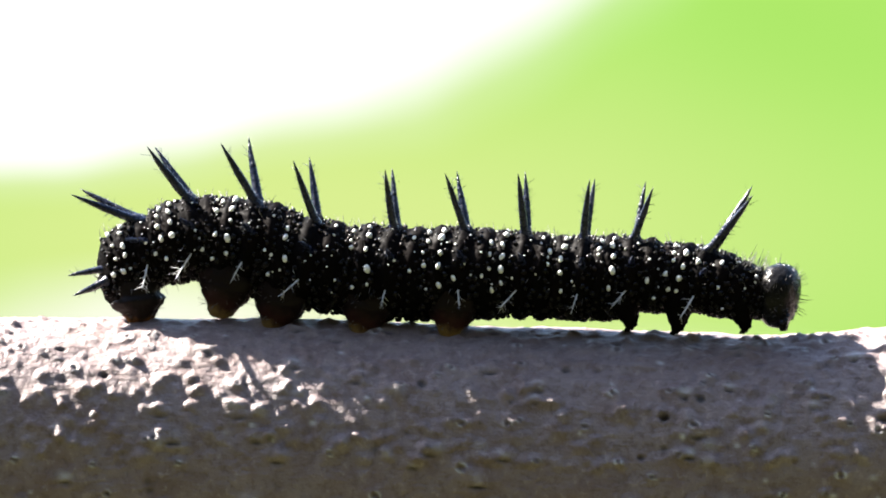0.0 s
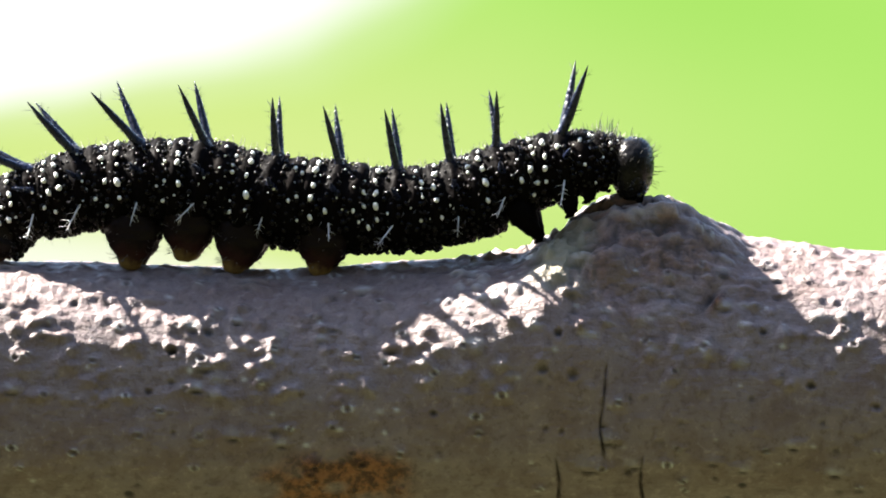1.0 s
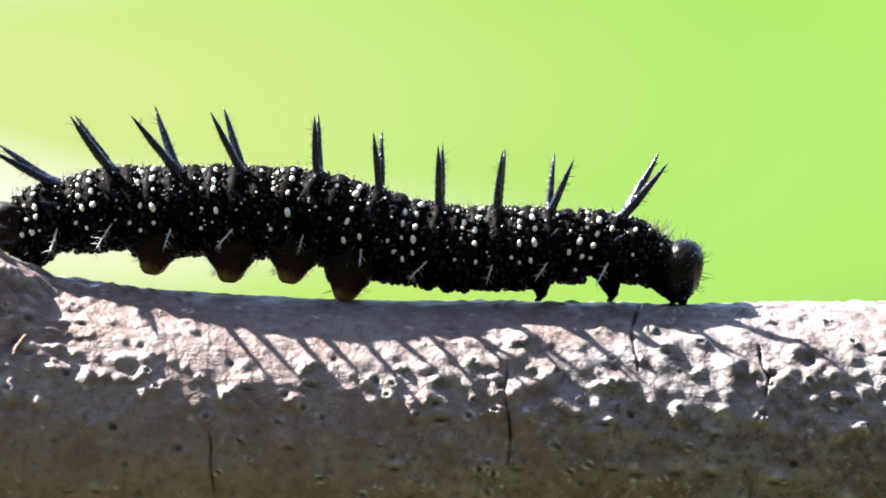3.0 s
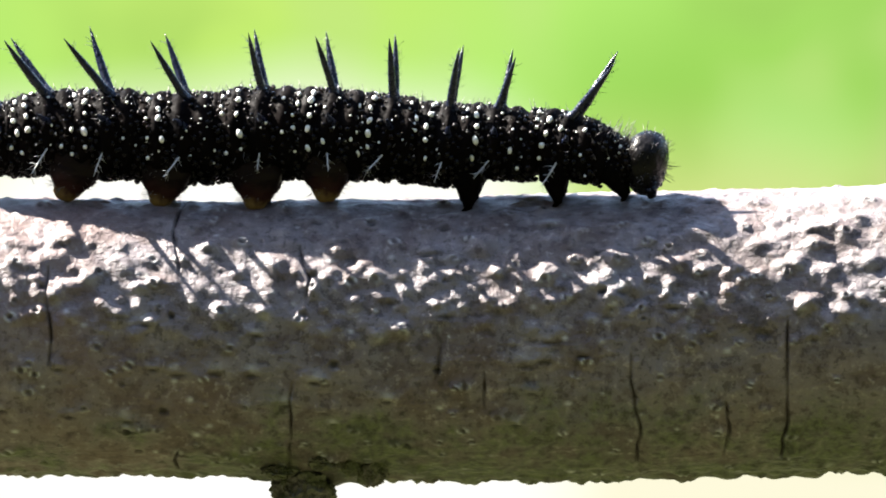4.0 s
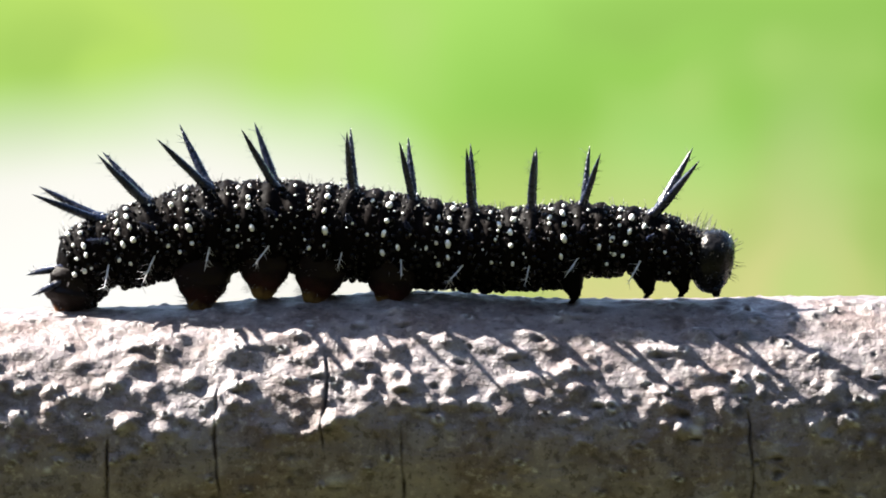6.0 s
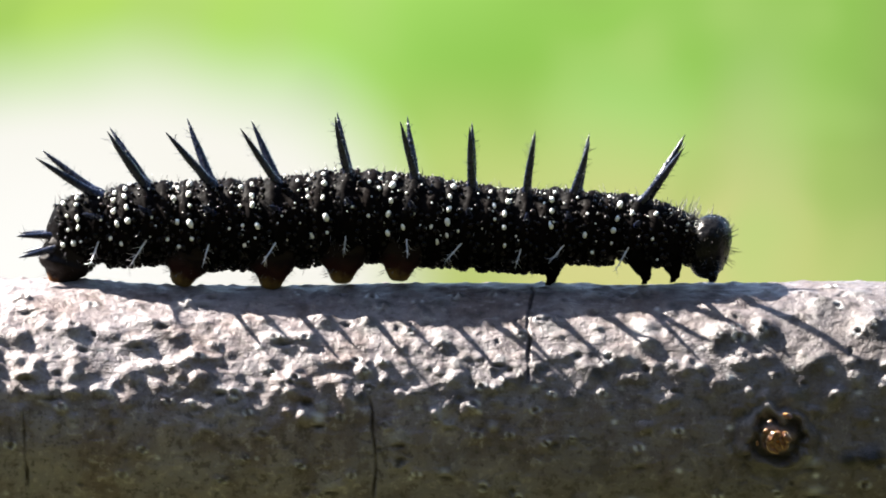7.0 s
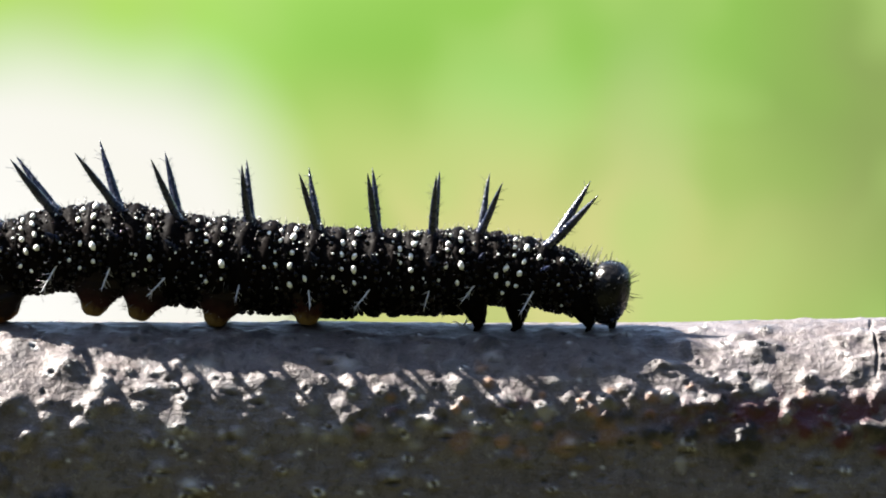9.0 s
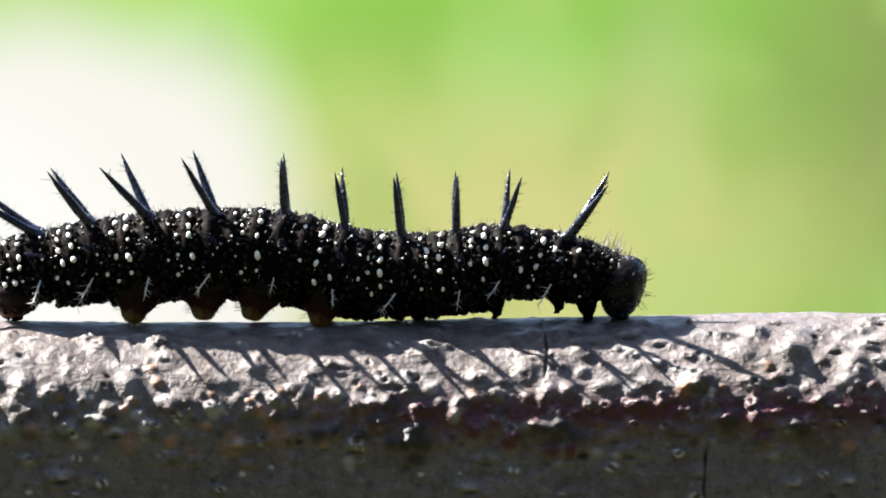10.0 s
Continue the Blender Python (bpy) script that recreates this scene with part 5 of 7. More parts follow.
    walk(moving['a_five'], [
        (0, pose(-0.00838, 0, -0.00187, 0, 10.2)), (0.2, pose(-0.00770, 0, -0.00257, 0, 0.4)),
        (0.5, pose(-0.00760, 0, -0.00277, 0, -1.1)), (0.7, pose(-0.00748, 0, -0.00121, 0, 2.3)),
        (1, pose(-0.00736, 0, -0.00132, 0, 5.3)), (1.3, pose(-0.00757, 0, -0.00202, 0, 5.3)),
        (1.5, pose(-0.00692, 0, -0.00376, 0, -3.1)), (1.7, pose(-0.00711, 0, -0.00306, 0, -7.0)),
        (2, pose(-0.00809, 0, -0.00251, 0, -12.5)), (2.2, pose(-0.00862, 0, -0.00204, 0, -6.3)),
        (2.5, pose(-0.00811, 0, -0.00118, 0, 9.5)), (2.7, pose(-0.00735, 0, -0.00121, 0, 1.3)),
        (3.8, pose(-0.00856, 0, -0.00150, 0, 7.4)), (4, pose(-0.00797, 0, -0.00262, 0, -1.0)),
        (4.2, pose(-0.00780, 0, -0.00128, 0, -0.0)), (4.5, pose(-0.00770, 0, -0.00148, 0, 1.1)),
        (4.8, pose(-0.00751, 0, -0.00160, 0, -1.3)), (5, pose(-0.00849, 0, -0.00232, 0, 3.6)),
        (5.2, pose(-0.00777, 0, -0.00316, 0, -4.2)), (6.3, pose(-0.00739, 0, -0.00130, 0, 2.3)),
        (6.5, pose(-0.00795, 0, -0.00223, 0, 3.5)), (6.8, pose(-0.00802, 0, -0.00247, 0, 3.2)),
        (7, pose(-0.00726, 0, -0.00256, 0, -4.2)), (7.2, pose(-0.00743, 0, -0.00142, 0, 4.0)),
        (7.5, pose(-0.00728, 0, -0.00151, 0, 4.9)), (7.8, pose(-0.00737, 0, -0.00162, 0, 5.5)),
        (8, pose(-0.00759, 0, -0.00278, 0, -0.0)), (8.2, pose(-0.00703, 0, -0.00223, 0, -4.8)),
        (8.5, pose(-0.00694, 0, -0.00196, 0, -4.8)), (8.8, pose(-0.00699, 0, -0.00181, 0, -3.5)),
        (9, pose(-0.00771, 0, -0.00174, 0, 6.3)), (9.2, pose(-0.00750, 0, -0.00263, 0, -0.0)),
        (9.5, pose(-0.00748, 0, -0.00278, 0, -0.5)), (9.7, pose(-0.00716, 0, -0.00160, 0, -2.3)),
        (10, pose(-0.00702, 0, -0.00152, 0, -0.7)),
    ])
    walk(moving['a_four'], [
        (0, pose(-0.00391, 0, -0.00235, 0, 3.7)), (0.2, pose(-0.00343, 0, -0.00244, 0, -1.1)),
        (0.5, pose(-0.00343, 0, -0.00250, 0, -2.7)), (0.7, pose(-0.00372, 0, -0.00166, 0, 9.2)),
        (1, pose(-0.00370, 0, -0.00203, 0, 8.6)), (1.3, pose(-0.00349, 0, -0.00250, 0, 3.0)),
        (1.5, pose(-0.00254, 0, -0.00324, 0, -10.8)), (1.7, pose(-0.00329, 0, -0.00264, 0, -5.1)),
        (2, pose(-0.00416, 0, -0.00193, 0, -1.0)), (2.2, pose(-0.00394, 0, -0.00193, 0, 2.3)),
        (2.5, pose(-0.00368, 0, -0.00200, 0, 8.8)), (2.7, pose(-0.00364, 0, -0.00151, 0, 9.3)),
        (3.8, pose(-0.00411, 0, -0.00204, 0, 6.2)), (4, pose(-0.00375, 0, -0.00235, 0, -1.5)),
        (4.2, pose(-0.00374, 0, -0.00164, 0, 8.3)), (4.5, pose(-0.00380, 0, -0.00183, 0, 6.9)),
        (4.8, pose(-0.00362, 0, -0.00183, 0, 6.1)), (5, pose(-0.00396, 0, -0.00244, 0, 0.6)),
        (5.2, pose(-0.00337, 0, -0.00273, 0, -5.4)), (6.3, pose(-0.00361, 0, -0.00176, 0, 8.7)),
        (6.5, pose(-0.00372, 0, -0.00235, 0, 1.3)), (6.8, pose(-0.00358, 0, -0.00256, 0, -0.4)),
        (7, pose(-0.00355, 0, -0.00220, 0, -1.2)), (7.2, pose(-0.00378, 0, -0.00194, 0, 7.8)),
        (7.5, pose(-0.00370, 0, -0.00197, 0, 7.2)), (7.8, pose(-0.00378, 0, -0.00213, 0, 6.2)),
        (8, pose(-0.00327, 0, -0.00256, 0, -2.7)), (8.2, pose(-0.00345, 0, -0.00190, 0, 1.4)),
        (8.5, pose(-0.00354, 0, -0.00184, 0, 3.6)), (8.8, pose(-0.00344, 0, -0.00187, 0, 4.8)),
        (9, pose(-0.00382, 0, -0.00207, 0, 5.1)), (9.2, pose(-0.00329, 0, -0.00253, 0, -1.6)),
        (9.5, pose(-0.00339, 0, -0.00259, 0, -2.7)), (9.7, pose(-0.00336, 0, -0.00183, 0, 6.4)),
        (10, pose(-0.00352, 0, -0.00167, 0, 7.3)),
    ])
    walk(moving['a_three'], [
        (0, pose(-0.00010, 0, -0.00235, 0, 2.5)), (0.2, pose(-0.00011, 0, -0.00235, 0, 2.6)),
        (0.5, pose(-0.00010, 0, -0.00235, 0, 2.5)), (0.7, pose(-0.00037, 0, -0.00233, 0, 9.1)),
        (1, pose(-0.00025, 0, -0.00234, 0, 6.2)), (1.3, pose(0.00022, 0, -0.00235, 0, -5.4)),
        (1.5, pose(0.00069, 0, -0.00225, 0, -16.9)), (1.7, pose(0.00010, 0, -0.00236, 0, -2.4)),
        (2, pose(-0.00051, 0, -0.00230, 0, 12.6)), (2.2, pose(-0.00045, 0, -0.00231, 0, 11.0)),
        (2.5, pose(-0.00029, 0, -0.00234, 0, 7.2)), (2.7, pose(-0.00064, 0, -0.00227, 0, 15.8)),
        (3.8, pose(-0.00023, 0, -0.00235, 0, 5.5)), (4, pose(-0.00013, 0, -0.00235, 0, 3.2)),
        (4.2, pose(-0.00045, 0, -0.00231, 0, 11.1)), (4.5, pose(-0.00033, 0, -0.00233, 0, 8.2)),
        (4.8, pose(-0.00042, 0, -0.00232, 0, 10.3)), (5, pose(0.00000, 0, -0.00236, 0, -0.0)),
        (5.2, pose(0.00003, 0, -0.00236, 0, -0.7)), (6.3, pose(-0.00042, 0, -0.00232, 0, 10.2)),
        (6.5, pose(-0.00005, 0, -0.00236, 0, 1.3)), (6.8, pose(-0.00006, 0, -0.00236, 0, 1.5)),
        (7, pose(-0.00025, 0, -0.00234, 0, 6.0)), (7.2, pose(-0.00032, 0, -0.00234, 0, 7.8)),
        (7.5, pose(-0.00027, 0, -0.00234, 0, 6.5)), (7.8, pose(-0.00013, 0, -0.00235, 0, 3.1)),
        (8, pose(0.00002, 0, -0.00236, 0, -0.5)), (8.2, pose(-0.00043, 0, -0.00232, 0, 10.5)),
        (8.5, pose(-0.00044, 0, -0.00232, 0, 10.6)), (8.8, pose(-0.00047, 0, -0.00231, 0, 11.4)),
        (9, pose(-0.00018, 0, -0.00235, 0, 4.3)), (9.2, pose(-0.00004, 0, -0.00236, 0, 1.1)),
        (9.5, pose(-0.00004, 0, -0.00236, 0, 1.0)), (9.7, pose(-0.00043, 0, -0.00232, 0, 10.5)),
        (10, pose(-0.00042, 0, -0.00232, 0, 10.2)),
    ])
    walk(moving['a_two'], [
        (0, pose(0.00305, 0, -0.00245, 0, 4.1)), (0.2, pose(0.00296, 0, -0.00253, 0, 4.9)),
        (0.5, pose(0.00301, 0, -0.00259, 0, 5.9)), (0.7, pose(0.00310, 0, -0.00254, 0, 2.7)),
        (1, pose(0.00309, 0, -0.00254, 0, -0.9)), (1.3, pose(0.00349, 0, -0.00163, 0, -14.2)),
        (1.5, pose(0.00368, 0, -0.00114, 0, -12.0)), (1.7, pose(0.00371, 0, -0.00215, 0, 0.9)),
        (2, pose(0.00283, 0, -0.00335, 0, 16.7)), (2.2, pose(0.00259, 0, -0.00302, 0, 13.8)),
        (2.5, pose(0.00294, 0, -0.00262, 0, 5.5)), (2.7, pose(0.00272, 0, -0.00311, 0, 10.2)),
        (3.8, pose(0.00317, 0, -0.00254, 0, 3.4)), (4, pose(0.00289, 0, -0.00253, 0, 6.6)),
        (4.2, pose(0.00300, 0, -0.00274, 0, 4.6)), (4.5, pose(0.00303, 0, -0.00260, 0, 3.7)),
        (4.8, pose(0.00310, 0, -0.00284, 0, 3.5)), (5, pose(0.00325, 0, -0.00224, 0, 0.5)),
        (5.2, pose(0.00314, 0, -0.00245, 0, 4.0)), (6.3, pose(0.00293, 0, -0.00271, 0, 4.9)),
        (6.5, pose(0.00304, 0, -0.00230, 0, 0.6)), (6.8, pose(0.00298, 0, -0.00254, 0, 2.8)),
        (7, pose(0.00272, 0, -0.00267, 0, 7.2)), (7.2, pose(0.00302, 0, -0.00266, 0, 3.3)),
        (7.5, pose(0.00310, 0, -0.00254, 0, 2.7)), (7.8, pose(0.00320, 0, -0.00230, 0, 1.1)),
        (8, pose(0.00308, 0, -0.00230, 0, 1.9)), (8.2, pose(0.00276, 0, -0.00288, 0, 7.6)),
        (8.5, pose(0.00273, 0, -0.00282, 0, 6.8)), (8.8, pose(0.00271, 0, -0.00291, 0, 7.4)),
        (9, pose(0.00306, 0, -0.00239, 0, 2.2)), (9.2, pose(0.00298, 0, -0.00245, 0, 3.6)),
        (9.5, pose(0.00282, 0, -0.00250, 0, 6.1)), (9.7, pose(0.00272, 0, -0.00274, 0, 5.0)),
        (10, pose(0.00285, 0, -0.00260, 0, 2.3)),
    ])
    walk(moving['a_one'], [
        (0, pose(0.00624, 0, -0.00266, 0, 2.4)), (0.2, pose(0.00613, 0, -0.00274, 0, 4.5)),
        (0.5, pose(0.00622, 0, -0.00287, 0, 4.4)), (0.7, pose(0.00647, 0, -0.00251, 0, -2.9)),
        (1, pose(0.00640, 0, -0.00207, 0, -12.9)), (1.3, pose(0.00656, 0, -0.00062, 0, -16.4)),
        (1.5, pose(0.00670, 0, -0.00077, 0, 1.3)), (1.7, pose(0.00708, 0, -0.00231, 0, 7.8)),
        (2, pose(0.00606, 0, -0.00412, 0, 10.9)), (2.2, pose(0.00566, 0, -0.00366, 0, 12.0)),
        (2.5, pose(0.00596, 0, -0.00279, 0, 7.4)), (2.7, pose(0.00604, 0, -0.00332, 0, 2.9)),
        (3.8, pose(0.00645, 0, -0.00260, 0, 0.9)), (4, pose(0.00598, 0, -0.00292, 0, 5.2)),
        (4.2, pose(0.00647, 0, -0.00272, 0, -2.9)), (4.5, pose(0.00658, 0, -0.00263, 0, -4.2)),
        (4.8, pose(0.00665, 0, -0.00259, 0, -6.8)), (5, pose(0.00639, 0, -0.00227, 0, -0.9)),
        (5.2, pose(0.00624, 0, -0.00266, 0, 3.8)), (6.3, pose(0.00636, 0, -0.00275, 0, -2.4)),
        (6.5, pose(0.00603, 0, -0.00227, 0, 3.0)), (6.8, pose(0.00613, 0, -0.00251, 0, 2.2)),
        (7, pose(0.00579, 0, -0.00296, 0, 3.1)), (7.2, pose(0.00641, 0, -0.00256, 0, -5.1)),
        (7.5, pose(0.00639, 0, -0.00251, 0, -3.1)), (7.8, pose(0.00636, 0, -0.00233, 0, -1.5)),
        (8, pose(0.00616, 0, -0.00242, 0, 3.7)), (8.2, pose(0.00606, 0, -0.00302, 0, -0.0)),
        (8.5, pose(0.00604, 0, -0.00293, 0, -0.9)), (8.8, pose(0.00606, 0, -0.00299, 0, -1.6)),
        (9, pose(0.00615, 0, -0.00245, 0, -0.0)), (9.2, pose(0.00602, 0, -0.00260, 0, 4.0, 3)),
        (9.5, pose(0.00596, 0, -0.00286, 0, 5.0, 9)), (9.7, pose(0.00597, 0, -0.00272, 0, -3.2, 5)),
        (10, pose(0.00602, 0, -0.00245, 0, -4.4, 3)),
    ])
    walk(moving['t_three'], [
        (0, pose(0.00881, 0, -0.00254, 0, 5.1)), (0.2, pose(0.00875, 0, -0.00284, 0, 4.4, 4.8)),
        (0.5, pose(0.00897, 0, -0.00290, 0, 4.9, 12)), (0.7, pose(0.00916, 0, -0.00209, 0, -2.6, 7.2)),
        (1, pose(0.00883, 0, -0.00113, 0, -14.4)), (1.3, pose(0.00874, 0, 0.00015, 0, 0.5)),
        (1.5, pose(0.00924, 0, -0.00109, 0, 18.4)), (1.7, pose(0.00964, 0, -0.00280, 0, 18.2, 2.4)),
        (2, pose(0.00858, 0, -0.00431, 0, 9.9, 6)), (2.2, pose(0.00829, 0, -0.00408, 0, 13.0, 10)),
        (2.5, pose(0.00848, 0, -0.00318, 0, 12.6, 16)), (2.7, pose(0.00883, 0, -0.00329, 0, 3.9, 12)),
        (3.8, pose(0.00884, 0, -0.00246, 0, 8.5)), (4, pose(0.00862, 0, -0.00290, 0, 4.7, -5)),
        (4.2, pose(0.00915, 0, -0.00231, 0, -0.0, -0.6)), (4.5, pose(0.00940, 0, -0.00200, 0, -1.0, 6)),
        (4.8, pose(0.00927, 0, -0.00198, 0, -0.7, 4.2)), (5, pose(0.00907, 0, -0.00200, 0, 3.7, 3)),
        (5.2, pose(0.00903, 0, -0.00269, 0, 3.2)), (6.3, pose(0.00883, 0, -0.00233, 0, 2.1)),
        (6.5, pose(0.00849, 0, -0.00243, 0, 8.3, 4)), (6.8, pose(0.00834, 0, -0.00259, 0, 7.5, -4.4)),
        (7, pose(0.00840, 0, -0.00284, 0, 4.1, -10)), (7.2, pose(0.00880, 0, -0.00200, 0, 1.4, -8.4)),
        (7.5, pose(0.00864, 0, -0.00209, 0, 3.2, -6)), (7.8, pose(0.00872, 0, -0.00200, 0, 3.5, -2.4)),
        (8, pose(0.00845, 0, -0.00249, 0, 8.4)), (8.2, pose(0.00869, 0, -0.00275, 0, 1.9, 3.2)),
        (8.5, pose(0.00858, 0, -0.00260, 0, 0.8, 8)), (8.8, pose(0.00850, 0, -0.00264, 0, 0.5, 5)),
        (9, pose(0.00850, 0, -0.00224, 0, 5.5, 3)), (9.2, pose(0.00836, 0, -0.00268, 0, 7.8, 8)),
        (9.5, pose(0.00834, 0, -0.00283, 0, 5.9, 18)), (9.7, pose(0.00827, 0, -0.00231, 0, -0.6, 9)),
        (10, pose(0.00833, 0, -0.00203, 0, 2.0)),
    ])
    walk(moving['t_two'], [
        (0, pose(0.01259, 0, -0.00292, 0, 13.7, -4)), (0.2, pose(0.01254, 0, -0.00294, 0, 10.8, 0.8)),
        (0.5, pose(0.01236, 0, -0.00308, 0, 11.6, 8)), (0.7, pose(0.01272, 0, -0.00191, 0, 7.3, 6.4)),
        (1, pose(0.01195, 0, -0.00032, 0, -5.6, 4)), (1.3, pose(0.01232, 0, -0.00034, 0, 22.2, 4)),
        (1.5, pose(0.01277, 0, -0.00252, 0, 32.6, 4)), (1.7, pose(0.01316, 0, -0.00402, 0, 27.2, 5.6)),
        (2, pose(0.01229, 0, -0.00490, 0, 16.6, 8)), (2.2, pose(0.01177, 0, -0.00477, 0, 18.0, 4.8)),
        (2.5, pose(0.01183, 0, -0.00382, 0, 17.0)), (2.7, pose(0.01238, 0, -0.00343, 0, 12.9)),
        (3.8, pose(0.01232, 0, -0.00318, 0, 17.6, -3)), (4, pose(0.01232, 0, -0.00313, 0, 13.7, -8)),
        (4.2, pose(0.01287, 0, -0.00240, 0, 9.9)), (4.5, pose(0.01292, 0, -0.00218, 0, 11.1, 8)),
        (4.8, pose(0.01291, 0, -0.00218, 0, 11.3, 3.2)), (5, pose(0.01275, 0, -0.00236, 0, 15.4)),
        (5.2, pose(0.01252, 0, -0.00269, 0, 11.3)), (6.3, pose(0.01229, 0, -0.00264, 0, 13.8, -5)),
        (6.5, pose(0.01184, 0, -0.00282, 0, 13.9, -9)), (6.8, pose(0.01186, 0, -0.00296, 0, 15.1, -9)),
        (7, pose(0.01181, 0, -0.00308, 0, 12.1, -9)), (7.2, pose(0.01201, 0, -0.00238, 0, 13.3, -5.4)),
        (7.5, pose(0.01224, 0, -0.00253, 0, 12.7)), (7.8, pose(0.01228, 0, -0.00237, 0, 14.0, -5.4)),
        (8, pose(0.01177, 0, -0.00294, 0, 17.9, -9)), (8.2, pose(0.01212, 0, -0.00290, 0, 11.6, -5.4)),
        (8.5, pose(0.01212, 0, -0.00269, 0, 11.6)), (8.8, pose(0.01194, 0, -0.00271, 0, 12.6)),
        (9, pose(0.01181, 0, -0.00268, 0, 16.6)), (9.2, pose(0.01161, 0, -0.00306, 0, 14.4, 6)),
        (9.5, pose(0.01153, 0, -0.00312, 0, 14.1, 15)), (9.7, pose(0.01155, 0, -0.00233, 0, 11.6, 6)),
        (10, pose(0.01141, 0, -0.00232, 0, 13.1, -9)),
    ])
    walk(moving['t_one'], [
        (0, pose(0.01471, 0, -0.00327, 0, 18.6, -2.8)), (0.2, pose(0.01480, 0, -0.00329, 0, 17.0, 0.6)),
        (0.5, pose(0.01462, 0, -0.00335, 0, 15.8, 5.6)), (0.7, pose(0.01451, 0, -0.00209, 0, 16.8, 4.5)),
        (1, pose(0.01378, 0, 0.00005, 0, 3.3, 2.8)), (1.3, pose(0.01440, 0, -0.00154, 0, 32.5, 2.8)),
        (1.5, pose(0.01444, 0, -0.00365, 0, 38.2, 2.8)), (1.7, pose(0.01515, 0, -0.00488, 0, 29.5, 3.9)),
        (2, pose(0.01398, 0, -0.00520, 0, 21.6, 5.6)), (2.2, pose(0.01384, 0, -0.00515, 0, 19.8, 3.4)),
        (2.5, pose(0.01391, 0, -0.00412, 0, 18.0)), (2.7, pose(0.01392, 0, -0.00375, 0, 22.9)),
        (3.8, pose(0.01456, 0, -0.00357, 0, 18.6, -2.1)), (4, pose(0.01445, 0, -0.00362, 0, 20.7, -5.6)),
        (4.2, pose(0.01475, 0, -0.00260, 0, 16.8)), (4.5, pose(0.01505, 0, -0.00245, 0, 16.4, 5.6)),
        (4.8, pose(0.01515, 0, -0.00248, 0, 16.4, 2.2)), (5, pose(0.01467, 0, -0.00285, 0, 22.6)),
        (5.2, pose(0.01470, 0, -0.00312, 0, 19.0)), (6.3, pose(0.01430, 0, -0.00300, 0, 19.3, -3.5)),
        (6.5, pose(0.01385, 0, -0.00305, 0, 16.8, -6.3)), (6.8, pose(0.01365, 0, -0.00331, 0, 21.3, -6.3)),
        (7, pose(0.01376, 0, -0.00329, 0, 16.8, -6.3)), (7.2, pose(0.01417, 0, -0.00260, 0, 15.7, -3.8)),
        (7.5, pose(0.01441, 0, -0.00270, 0, 14.6)), (7.8, pose(0.01401, 0, -0.00263, 0, 20.0, -3.8)),
        (8, pose(0.01359, 0, -0.00343, 0, 24.2, -6.3)), (8.2, pose(0.01419, 0, -0.00319, 0, 17.4, -3.8)),
        (8.5, pose(0.01399, 0, -0.00302, 0, 19.8)), (8.8, pose(0.01363, 0, -0.00309, 0, 22.5)),
        (9, pose(0.01374, 0, -0.00310, 0, 21.5)), (9.2, pose(0.01346, 0, -0.00328, 0, 18.1, 4.2)),
        (9.5, pose(0.01334, 0, -0.00339, 0, 19.4, 10.5)), (9.7, pose(0.01331, 0, -0.00266, 0, 20.7, 4.2)),
        (10, pose(0.01340, 0, -0.00254, 0, 16.8, -6.3)),
    ])
